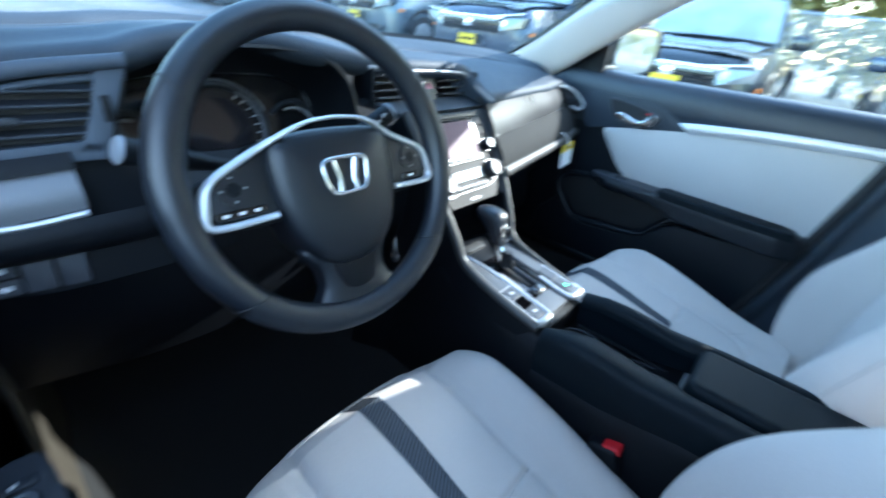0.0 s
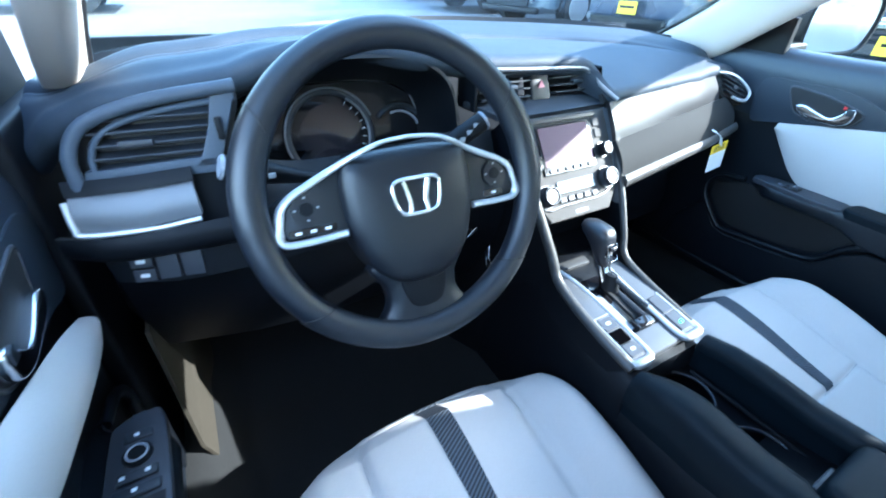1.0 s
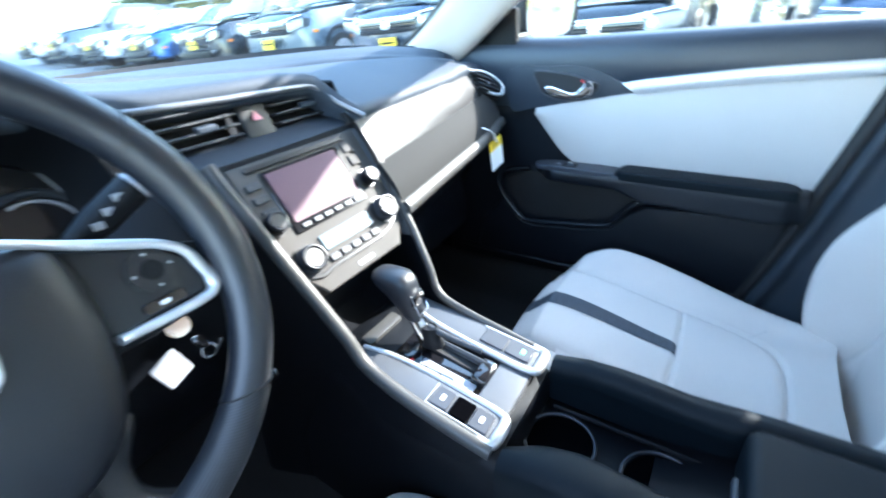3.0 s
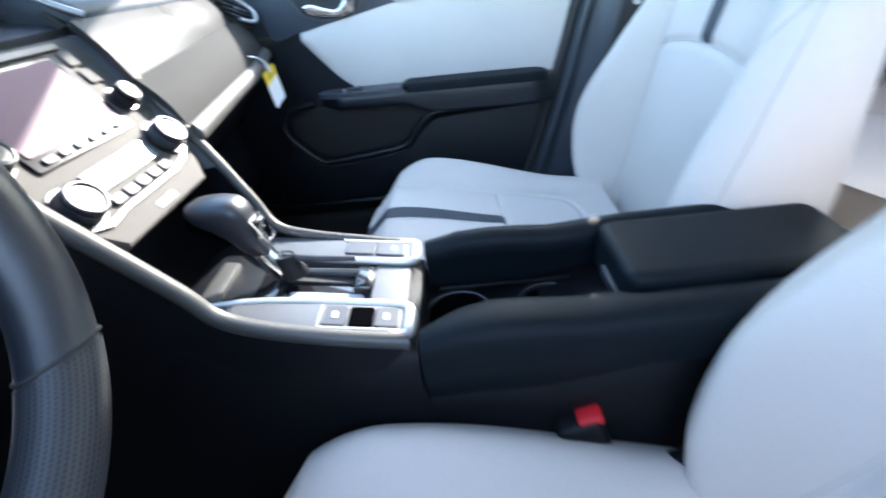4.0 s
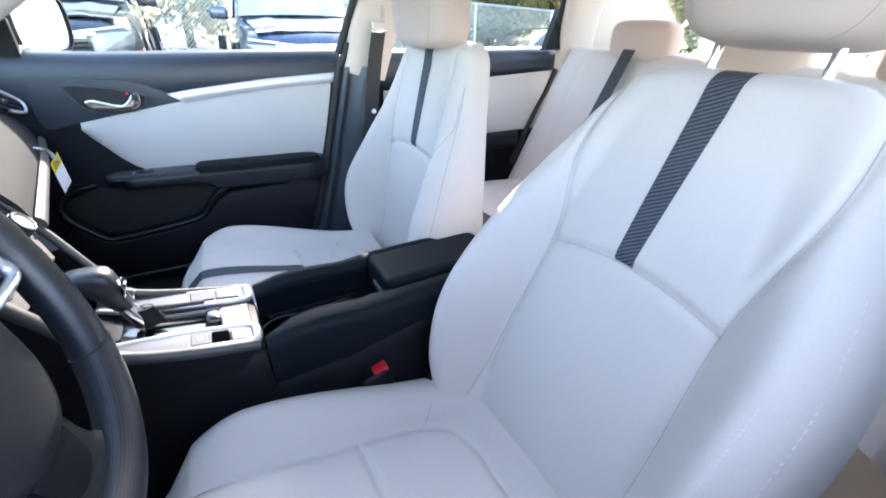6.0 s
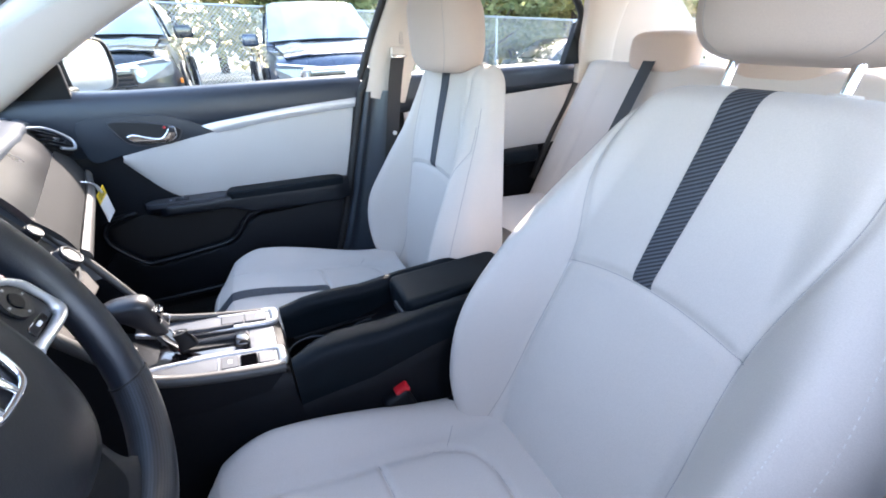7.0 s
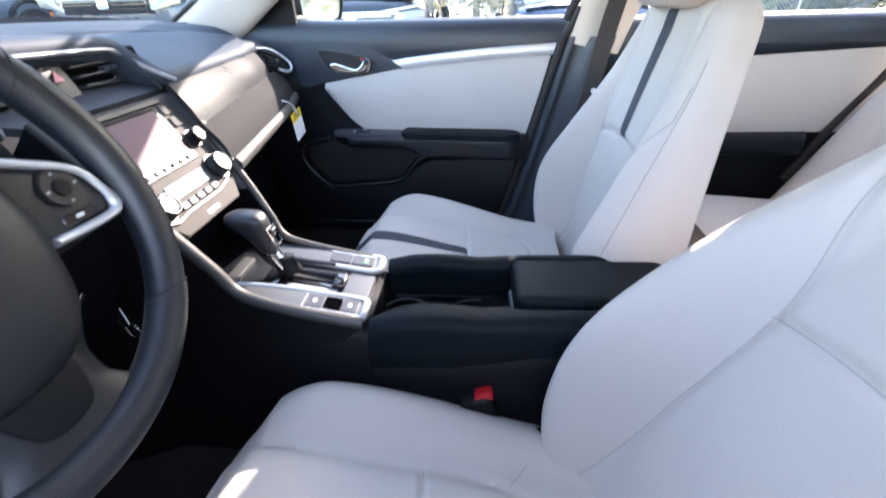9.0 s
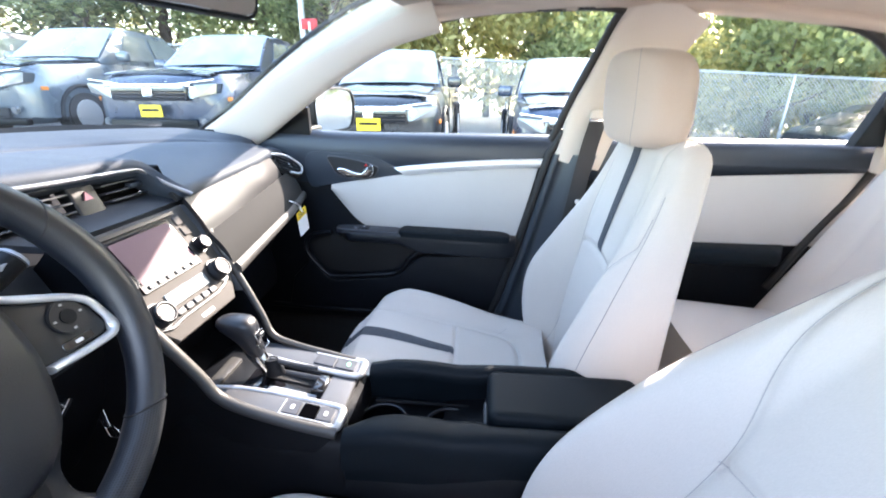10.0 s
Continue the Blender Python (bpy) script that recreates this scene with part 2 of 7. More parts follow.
def spline(pts, n=8, closed=False):
    """Catmull-Rom through points of any dimension."""
    p = [np.array(q, float) for q in pts]
    out = []
    m = len(p)
    for i in range(m if closed else m - 1):
        if closed:
            a, b, c, d = p[(i - 1) % m], p[i], p[(i + 1) % m], p[(i + 2) % m]
        else:
            b, c = p[i], p[i + 1]
            a = p[i - 1] if i else 2 * b - c
            d = p[i + 2] if i + 2 < m else 2 * c - b
        for k in range(n):
            t = k / n
            out.append(0.5 * (2 * b + (c - a) * t + (2 * a - 5 * b + 4 * c - d) * t * t + (3 * b - a - 3 * c + d) * t**3))
    if not closed:
        out.append(p[-1])
    return out


def grid_bm(fn, us, vs, close_u=False, close_v=False, uv=None):
    """A grid of quads over the parameters us x vs."""
    bm = bmesh.new()
    rows = [[bm.verts.new(fn(u, v)) for v in vs] for u in us]
    lay = bm.loops.layers.uv.new("uv") if uv else None
    nu, nv = len(us), len(vs)
    for i in range(nu if close_u else nu - 1):
        for j in range(nv if close_v else nv - 1):
            i2, j2 = (i + 1) % nu, (j + 1) % nv
            f = bm.faces.new((rows[i][j], rows[i2][j], rows[i2][j2], rows[i][j2]))
            if uv:
                for l, (a, b) in zip(f.loops, ((i, j), (i2, j), (i2, j2), (i, j2))):
                    l[lay].uv = uv(us[a], vs[b])
    return bm, rows


def cap(bm, ring):
    try:
        bm.faces.new(ring)
    except ValueError:
        pass


def loft_bm(sections, closed=True, ends=True):
    """Skin over rings of 3D points with equal counts."""
    bm = bmesh.new()
    rows = [[bm.verts.new(p) for p in s] for s in sections]
    n = len(rows[0])
    for a, b in zip(rows, rows[1:]):
        for j in range(n if closed else n - 1):
            bm.faces.new((a[j], b[j], b[(j + 1) % n], a[(j + 1) % n]))
    if closed and ends:
        cap(bm, rows[0])
        cap(bm, rows[-1])
    return bm


def tube_bm(pts, r, seg=10, closed=False, flat=1.0):
    """A round bar along a line of points. r may be a function of the fraction along it."""
    pts = [Vector(p) for p in pts]
    n = len(pts)
    rings = []
    up = Vector((0.013, 0.021, 1)).normalized()
    for i, p in enumerate(pts):
        if closed:
            d = pts[(i + 1) % n] - pts[i - 1]
        else:
            d = pts[min(i + 1, n - 1)] - pts[max(i - 1, 0)]
        d.normalize()
        a = d.cross(up)
        if a.length < 1e-3:
            a = d.cross(Vector((1, 0, 0)))
        a.normalize()
        b = a.cross(d)
        rr = r(i / max(1, n - 1)) if callable(r) else r
        rings.append([p + rr * (math.cos(k * math.tau / seg) * a + flat * math.sin(k * math.tau / seg) * b) for k in range(seg)])
    if closed:
        rings.append(rings[0])
        bm = bmesh.new()
        rows = [[bm.verts.new(q) for q in s] for s in rings[:-1]]
        for i in range(n):
            for j in range(seg):
                bm.faces.new((rows[i][j], rows[(i + 1) % n][j], rows[(i + 1) % n][(j + 1) % seg], rows[i][(j + 1) % seg]))
        return bm
    return loft_bm(rings)


def box_bm(sx, sy, sz, at=(0, 0, 0), bevel=0.004, seg=3, turn=None):
    bm = bmesh.new()
    bmesh.ops.create_cube(bm, size=1.0)
    bmesh.ops.scale(bm, vec=(sx, sy, sz), verts=bm.verts)
    if bevel:
        bmesh.ops.bevel(bm, geom=bm.edges[:], offset=bevel, segments=seg, profile=0.5, affect="EDGES")
    if turn is not None:
        bmesh.ops.transform(bm, matrix=turn, verts=bm.verts)
    bmesh.ops.translate(bm, vec=at, verts=bm.verts)
    return bm


def plate_bm(poly, depth, bevel=0.003, seg=2, frame_m=None):
    """A flat outline (2D, in the plane x-y) raised by depth towards +z, edges rounded; frame_m places it."""
    bm = bmesh.new()
    low = [bm.verts.new((p[0], p[1], 0)) for p in poly]
    top = [bm.verts.new((p[0], p[1], depth)) for p in poly]
    n = len(poly)
    bm.faces.new(low)
    ft = bm.faces.new(top)
    for i in range(n):
        bm.faces.new((low[i], low[(i + 1) % n], top[(i + 1) % n], top[i]))
    bmesh.ops.recalc_face_normals(bm, faces=bm.faces)
    if bevel:
        bmesh.ops.bevel(bm, geom=list(ft.edges), offset=bevel, segments=seg, profile=0.6, affect="EDGES", clamp_overlap=True)
    if frame_m is not None:
        bmesh.ops.transform(bm, matrix=frame_m, verts=bm.verts)
    return bm


def cyl_bm(r, h, seg=24, bevel=0.001, frame_m=None, r2=None):
    bm = bmesh.new()
    bmesh.ops.create_cone(bm, cap_ends=True, segments=seg, radius1=r, radius2=r if r2 is None else r2, depth=h)
    if bevel:
        bmesh.ops.bevel(bm, geom=[e for e in bm.edges if abs(e.verts[0].co.z - e.verts[1].co.z) < 1e-6], offset=bevel, segments=2, affect="EDGES")
    if frame_m is not None:
        bmesh.ops.transform(bm, matrix=frame_m, verts=bm.verts)
    return bm


def axes(origin, ex, ey, ez):
    """A placing matrix from an origin and three axes."""
    m = Matrix.Identity(4)
    for i, a in enumerate((ex, ey, ez)):
        a = Vector(a).normalized()
        m[0][i], m[1][i], m[2][i] = a
    m[0][3], m[1][3], m[2][3] = origin
    return m


def rrect(w, h, r, n=5, cx=0, cy=0):
    out = []
    for sx, sy, a0 in ((1, 1, 0), (-1, 1, 90), (-1, -1, 180), (1, -1, 270)):
        for k in range(n + 1):
            a = radians(a0 + 90 * k / n)
            out.append((cx + sx * (w / 2 - r) + r * math.cos(a), cy + sy * (h / 2 - r) + r * math.sin(a)))
    return out


def merge(*bms):
    """One bmesh out of several."""
    base = bms[0]
    for o in bms[1:]:
        me = bpy.data.meshes.new("joined")
        o.to_mesh(me)
        o.free()
        base.from_mesh(me)
        bpy.data.meshes.remove(me)
    return base


def se(t, p=4.0):
    return max(0.0, 1 - abs(t) ** p) ** (1 / p)




def sheet_bm(rows, thick):
    """A sheet over rows of points, thickened away from its front side (front: right-hand turn from along the row to across)."""
    nr, nc = len(rows), len(rows[0])
    P = np.array([[list(p) for p in r] for r in rows], float)
    du = np.gradient(P, axis=1)
    dv = np.gradient(P, axis=0)
    nrm = np.cross(du, dv)
    nrm /= np.linalg.norm(nrm, axis=2, keepdims=True) + 1e-12
    Q = P - nrm * thick
    bm = bmesh.new()
    a = [[bm.verts.new(P[i, j]) for j in range(nc)] for i in range(nr)]
    b = [[bm.verts.new(Q[i, j]) for j in range(nc)] for i in range(nr)]
    for i in range(nr - 1):
        for j in range(nc - 1):
            bm.faces.new((a[i][j], a[i][j + 1], a[i + 1][j + 1], a[i + 1][j]))
            bm.faces.new((b[i][j], b[i + 1][j], b[i + 1][j + 1], b[i][j + 1]))
    for j in range(nc - 1):
        bm.faces.new((a[0][j], b[0][j], b[0][j + 1], a[0][j + 1]))
        bm.faces.new((a[-1][j], a[-1][j + 1], b[-1][j + 1], b[-1][j]))
    for i in range(nr - 1):
        bm.faces.new((a[i][0], a[i + 1][0], b[i + 1][0], b[i][0]))
        bm.faces.new((a[i][-1], b[i][-1], b[i + 1][-1], a[i + 1][-1]))
    return bm


def resample(pts, n):
    p = np.array([list(q) for q in pts], float)
    d = np.r_[0, np.cumsum(np.linalg.norm(np.diff(p, axis=0), axis=1))]
    s = np.linspace(0, d[-1], n)
    return [tuple(np.interp(s, d, p[:, k]) for k in range(p.shape[1])) for s in s]


def mirrored(bm, side):
    if side < 0:
        bmesh.ops.scale(bm, vec=(-1, 1, 1), verts=bm.verts)
        bmesh.ops.reverse_faces(bm, faces=bm.faces)
    return bm


# ---------------------------------------------------------------- the shell of the car


def structure(name, bm, material, label, category, smooth=True, sharp=35):
    ob = part(name, bm, material, None, smooth=smooth, sharp=sharp)
    return tagged(ob, label, category, kind="structure")


# floor pan with carpet: tunnel in the middle, toe board in front
def floor_z(x, y):
    z = 0.235 + 0.15 * math.exp(-((x / 0.12) ** 2))
    z += 0.16 * smoothstep(0.45, 0.75, y)
    z += 0.09 * smoothstep(-0.80, -0.95, y)
    z += 0.07 * smoothstep(0.62, 0.72, abs(x))
    return z


rows = [[(x, y, floor_z(x, y)) for x in np.linspace(-0.76, 0.76, 61)] for y in np.linspace(-1.75, 1.0, 80)]
structure("floor", sheet_bm(rows, 0.02), M_CARPET, "black carpeted floor of the car cabin", "floor")


def roof_z(x, y):
    z = 1.305 - 0.055 * (abs(x) / 0.60) ** 3
    z -= 0.045 * smoothstep(-0.25, 0.05, y) + 0.075 * smoothstep(-0.85, -1.60, y)
    return z


def roof_front(x):
    return -0.02 - 0.15 * (x / 0.57) ** 2


rows = [[(x, -1.62 + (roof_front(x) + 1.62) * k, roof_z(x, -1.62 + (roof_front(x) + 1.62) * k)) for x in np.linspace(0.615, -0.615, 41)] for k in np.linspace(0, 1, 60)]
structure("ceiling", sheet_bm(rows, 0.035), M_HEAD, "beige cloth headliner under the car roof", "headliner")

# walls of the shell below the windows that close the cabin
structure("wall_front", box_bm(1.60, 0.03, 0.72, (0, 1.03, 0.57), 0.004), M_BLACK, "black firewall behind the dashboard", "wall")
structure("wall_rear", box_bm(1.50, 0.03, 0.72, (0, -1.78, 0.56), 0.004), M_BLACK, "black panel behind the rear seat", "wall")
rows = [[(x, y, 0.930 - 0.03 * (x / 0.7) ** 2) for x in np.linspace(-0.70, 0.70, 21)] for y in np.linspace(-2.15, -1.50, 8)]
structure("trim_shelf", sheet_bm(rows, 0.02), M_HEAD, "beige cloth parcel shelf behind the rear seat", "shelf")


def pillar(name, line, wa, wb, material, label, seg=20):
    """A trim bar with an oval section: wa across towards the cabin, wb along the car."""
    pts = spline(line, 8)
    rings = []
    n = len(pts)
    for i, p in enumerate(pts):
        p = Vector(p)
        d = (Vector(pts[min(i + 1, n - 1)]) - Vector(pts[max(i - 1, 0)])).normalized()
        fwd = Vector((0, 1, 0))
        a = (fwd - fwd.dot(d) * d).normalized()
        b = d.cross(a)
        f = i / (n - 1)
        ra = lerp([0, 0.5, 1], wb, f)
        rb = lerp([0, 0.5, 1], wa, f)
        ring = []
        for k in range(seg):
            t = k * math.tau / seg
            c, s_ = math.cos(t), math.sin(t)
            ring.append(p + ra * math.copysign(abs(c) ** 0.7, c) * a + rb * math.copysign(abs(s_) ** 0.7, s_) * b)
        rings.append(ring)
    return structure(name, loft_bm(rings), material, label, "pillar trim")


PX = {1: 0.0, -1: -0.018}
for side in (1, -1):
    tag_side = "passenger" if side > 0 else "driver"
    # front pillar from the dashboard's corner up to the roof
    pillar(f"trim_pillar_front_{tag_side}", [(side * 0.735 - PX[side] , 0.47, 0.90), (side * 0.705 - PX[side], 0.335, 0.975), (side * 0.650 - PX[side], 0.125, 1.105), (side * 0.602, -0.08, 1.208), (side * 0.585, -0.24, 1.250)],
           (0.032, 0.030, 0.026) if side > 0 else (0.024, 0.024, 0.024), (0.066, 0.062, 0.052) if side > 0 else (0.034, 0.036, 0.040), M_PILLAR, "cream front pillar trim beside the windscreen")
    # roof rail above the doors
    pillar(f"trim_rail_{tag_side}", [(side * 0.592, -0.16, 1.236), (side * 0.604, -0.45, 1.266), (side * 0.604, -0.80, 1.262), (side * 0.592, -1.20, 1.222), (side * 0.577, -1.55, 1.160)],
           (0.022, 0.024, 0.022), (0.02, 0.02, 0.02), M_HEAD, "beige roof rail trim above the doors")
    # rubber seal between the front pillar and the glass
    seal = spline([(side * 0.735 - PX[side], 0.47, 0.90), (side * 0.705 - PX[side], 0.335, 0.975), (side * 0.650 - PX[side], 0.125, 1.105), (side * 0.602, -0.08, 1.208), (side * 0.585, -0.24, 1.250)], 8)
    off = 0.066 if side > 0 else 0.036
    structure(f"trim_windscreen_seal_{tag_side}", tube_bm([(p[0] - side * 0.030, p[1] + off * 0.62, p[2] + off * 0.72) for i, p in enumerate(seal)], 0.006, 8), M_RUBBER, "black rubber seal along the windscreen", "seal")
    # middle pillar: cream above the belt line, black below
    pillar(f"trim_pillar_middle_{tag_side}", [(side * 0.694, -0.634, 0.870), (side * 0.674, -0.668, 1.00), (side * 0.645, -0.728, 1.12), (side * 0.606, -0.800, 1.262)],
           (0.018, 0.022, 0.026), (0.068, 0.078, 0.102), M_PILLAR, "cream upper trim of the middle pillar")
    low_line = spline([(0.712, -0.470, 0.22), (0.706, -0.520, 0.42), (0.700, -0.565, 0.62), (0.696, -0.604, 0.80), (0.692, -0.626, 0.898)], 6)
    rings = []
    for i, (px, py, pz) in enumerate(low_line):
        k = lerp([0.22, 0.42, 0.62, 0.80, 0.898], [0.100, 0.078, 0.068, 0.062, 0.060], pz)
        ring = [(0.030, 1.0), (0.004, 1.0), (-0.012, 0.92), (-0.016, 0.74), (-0.010, 0.60), (-0.008, 0.42), (-0.016, 0.20), (-0.030, -0.10), (-0.036, -0.50), (-0.030, -0.85), (-0.010, -1.0), (0.030, -1.0)]
        rings.append([(side * (px + a), py + k * b, pz) for a, b in spline(ring, 3)])
    structure(f"trim_pillar_lower_{tag_side}", loft_bm(rings), M_PILLAR_LOW, "black moulded lower trim of the middle pillar", "pillar trim", sharp=70)
    structure(f"trim_door_seal_{tag_side}", tube_bm([(side * (p[0] + 0.004), p[1] + lerp([0.22, 0.42, 0.62, 0.80, 0.898], [0.100, 0.078, 0.068, 0.062, 0.060], p[2]) + 0.010, p[2]) for p in low_line] + [(side * 0.690, -0.574, 0.925), (side * 0.682, -0.588, 0.965)], 0.012, 10), M_RUBBER, "black rubber door seal", "seal")
    # rear pillar
    pillar(f"trim_pillar_rear_{tag_side}", [(side * 0.690, -1.50, 0.88), (side * 0.668, -1.48, 0.98), (side * 0.628, -1.46, 1.09), (side * 0.585, -1.44, 1.185)],
           (0.03, 0.03, 0.03), (0.085, 0.080, 0.10), M_PILLAR, "cream rear pillar trim beside the rear seat")

# kick panel beside the driver's feet
rows = [[(-0.700 + 0.025 * smoothstep(0.40, 0.60, y) + 0.02 * (z < 0.30), y, z) for y in np.linspace(0.66, 0.215, 14)] for z in (0.62, 0.55, 0.48, 0.40, 0.33, 0.27, 0.24)]
structure("trim_kick_driver", sheet_bm(rows, 0.006), M_KICK, "grey kick panel beside the driver's footwell", "kick panel")

# broad trim between the rear door and the rear window
for side, nm in ((1, "passenger"), (-1, "driver")):
    lo = resample(spline([(side * 0.700, -1.44, 0.900), (side * 0.680, -1.75, 0.910), (side * 0.640, -2.14, 0.930)], 6), 16)
    hi = resample(spline([(side * 0.600, -1.36, 1.190), (side * 0.575, -1.55, 1.205), (side * 0.545, -1.66, 1.205)], 6), 16)
    rows = [[tuple(a * (1 - k) + b * k for a, b in zip(p, q)) for p, q in zip(lo, hi)] for k in np.linspace(0, 1, 8)]
    structure(f"trim_rear_quarter_{nm}", sheet_bm(rows, 0.012), M_PILLAR, "cream trim panel behind the rear door", "pillar trim")


# ---------------------------------------------------------------- seats
def groove(d, width, depth):
    return -depth * math.exp(-((d / width) ** 2))


def curve(xs, ys, x):
    """Smooth interpolation through a table."""
    n = len(xs)
    i = min(max(int(np.searchsorted(xs, x)) - 1, 0), n - 2)
    h = xs[i + 1] - xs[i]
    t = min(1.0, max(0.0, (x - xs[i]) / h))
    def slope(k):
        if k == 0:
            return (ys[1] - ys[0]) / (xs[1] - xs[0])
        if k == n - 1:
            return (ys[-1] - ys[-2]) / (xs[-1] - xs[-2])
        return (ys[k + 1] - ys[k - 1]) / (xs[k + 1] - xs[k - 1])
    a, b = slope(i) * h, slope(i + 1) * h
    return ys[i] * (2 * t ** 3 - 3 * t * t + 1) + a * (t ** 3 - 2 * t * t + t) + ys[i + 1] * (3 * t * t - 2 * t ** 3) + b * (t ** 3 - t * t)


def build_seat(name, cx, cy, label, hr_lift, inboard, RECLINE, BACK_Y, BACK_Z, hr_fwd=0.015, WS0=(0.212, 0.250, 0.270), WS1=(0.196, 0.165, 0.120), SHOULDER=(0.252, 0.222), L=0.655, hr_w=0.136, seam_top=(0.132, 0.118)):
    """A front seat with its origin on the floor under its middle. inboard: +1 if the car's middle lies to +x."""
    root = thing(name, label, "car seat", "front seats", at=(cx, cy, 0.24))
    oz = -0.24
    ca, sa = math.cos(radians(RECLINE)), math.sin(radians(RECLINE))
    CROSS = 0.393 / L

    WS = ([0, 0.12, 0.25, 0.38, 0.55, 0.70, 0.82, 0.92, 1.0], [*WS0, WS0[2] + 0.002, SHOULDER[0], SHOULDER[1], *WS1])
    BS = ([0, 0.15, 0.35, 0.55, 0.75, 0.9, 1.0], [0.062, 0.112, 0.124, 0.080, 0.030, 0.008, 0.0])
    XS = ([0, 0.3, 0.57, 0.8, 1.0], [0.146, 0.144, 0.138, *seam_top])

    def xo_line(s):
        """Seam that leaves the middle panel and runs out over the shoulder."""
        return min(0.150 + 0.062 * smoothstep(0.40, 0.88, s), 0.90 * curve(*WS, s))

    def back_front(s, x, e_s=1.0):
        """Height of the front of the backrest over its middle plane, at a fraction of height and a place across."""
        w = curve(*WS, s) * (0.86 + 0.14 * e_s)
        t = max(-1.0, min(1.0, x / w))
        T = 0.105
        bol = curve(*BS, s) * smoothstep(0.50, 0.82, abs(t))
        d = -T / 2 + (T / 2 + bol) * se(t, 3.8) * e_s
        d += 0.014 * math.sin(math.pi * min(1, s * 1.1)) * se(t, 2)
        xs = curve(*XS, s)
        sh = CROSS - 0.030 * (x / 0.14) ** 2
        fade = smoothstep(1.02, 0.96, s)
        d += groove(abs(x) - xs, 0.0080, 0.0062) * fade
        if abs(x) < xs:
            d += groove((s - sh) * L, 0.0080, 0.0062)
        if inboard < 0 and 0.40 < s < 0.90 and x < 0:
            d += groove(abs(x) - xo_line(s), 0.0050, 0.0030) * smoothstep(0.40, 0.48, s) * smoothstep(0.90, 0.84, s)
        return d, T

    def to_world(s, x, d):
        u = s * L
        y = BACK_Y - sa * u + ca * d
        z = BACK_Z + ca * u + sa * d
        return (x, y, z + oz)

    def back_point(ps, ph):
        # ps: row; ph: angle round the section
        s, e_s = ps
        c = math.cos(ph)
        w = curve(*WS, s) * (0.86 + 0.14 * e_s)
        x = w * math.copysign(abs(c) ** 0.75, c)
        if math.sin(ph) >= 0:
            d, T = back_front(s, x, e_s)
        else:
            T = 0.105
            d = -T / 2 - lerp([0.0, 0.5, 1.0], [0.010, 0.014, 0.032], s) * se(x / w, 3.2) * e_s
        return to_world(s, x, d)

    rows = [(s, 1.0) for s in np.linspace(0, 0.945, 190)]
    rows += [(0.945 + 0.055 * math.sin(a), math.cos(a)) for a in np.linspace(0.08, math.pi / 2 - 0.02, 14)]
    phs = [math.tau * k / 400 for k in range(400)]
    bm, r = grid_bm(back_point, rows, phs, close_v=True)
    cap(bm, r[-1])
    cap(bm, r[0])
    part("backrest", bm, M_CLOTH, root, "pale grey cloth backrest with sewn seams", sharp=80)

    # ribbed stripe up the middle of the backrest
    def stripe_back(q, x):
        s, e_s = q
        x = x * lerp([0.60, 0.95], [0.0150, 0.0212], s) + 0.006 * inboard
        d, T = back_front(s, 0.0 + x, e_s)
        return to_world(s, x, d + 0.0012)

    srows = [(s, 1.0) for s in np.linspace(CROSS + 0.003, 0.945, 40)] + [(0.945 + 0.055 * math.sin(a), math.cos(a)) for a in np.linspace(0.1, 1.35, 10)]
    xs_ = np.linspace(-1.0, 1.0, 7)
    sb, _ = grid_bm(stripe_back, srows, xs_, uv=lambda q, x: (x * 0.37, (q[0] * L) / 0.0062 * 0.314 + x * 0.55 * inboard))
    part("stripe", sb, M_STRIPE, root, "dark ribbed stripe down the backrest")

    # seams: a fine dark crease in each groove
    def crease(points, r=0.0006):
        part("seam", tube_bm(points, r, 6), M_SEAM, root, "fine sewn seam", sharp=80)
    for sgn in (-1, 1):
        crease([to_world(s, sgn * curve(*XS, s), back_front(s, sgn * curve(*XS, s))[0] + 0.0002) for s in np.linspace(0.05, 0.94, 70)])
        if sgn < 0 and inboard < 0:
            crease([to_world(s, sgn * xo_line(s), back_front(s, sgn * xo_line(s))[0]) for s in np.linspace(0.48, 0.80, 40)], 0.0008)
    crease([to_world(CROSS - 0.030 * (x / 0.14) ** 2, x, back_front(CROSS - 0.030 * (x / 0.14) ** 2, x)[0] + 0.0002) for x in np.linspace(-0.140, 0.140, 40)])
    # sewn edge where the front panel meets the side panel
    crease([to_world(s, inboard * 0.93 * curve(*WS, s), back_front(s, inboard * 0.93 * curve(*WS, s))[0] + 0.0004) for s in np.linspace(0.10, 0.86, 70)], 0.0008)
    # fine stitching on the outer bolster and a small dark label at its edge
    segs = []
    for frac, s0, s1 in ((0.80, 0.16, 0.52), (0.915, 0.14, 0.70)):
        pts = []
        for s in np.linspace(s0, s1, 90):
            x = -inboard * frac * curve(*WS, s)
            pts.append(Vector(to_world(s, x, back_front(s, x)[0] + 0.0004)))
        for a, b in zip(pts[::2], pts[1::2]):
            segs.append(tube_bm([a, b], 0.0005, 5))
    part("stitching", merge(*segs), M_THREAD, root, "pale sewing thread on the bolster")["kind"] = "stuff"
    w_ = curve(*WS, 0.767)
    lab = [Vector(to_world(s, -inboard * (w_ * 0.985), back_front(s, -inboard * w_ * 0.985)[0] - 0.004 + dd)) for s, dd in ((0.742, 0.0), (0.792, 0.0), (0.792, -0.03), (0.742, -0.03))]
    ax_y = (lab[1] - lab[0]).normalized()
    ax_x = (lab[0] - lab[3]).normalized()
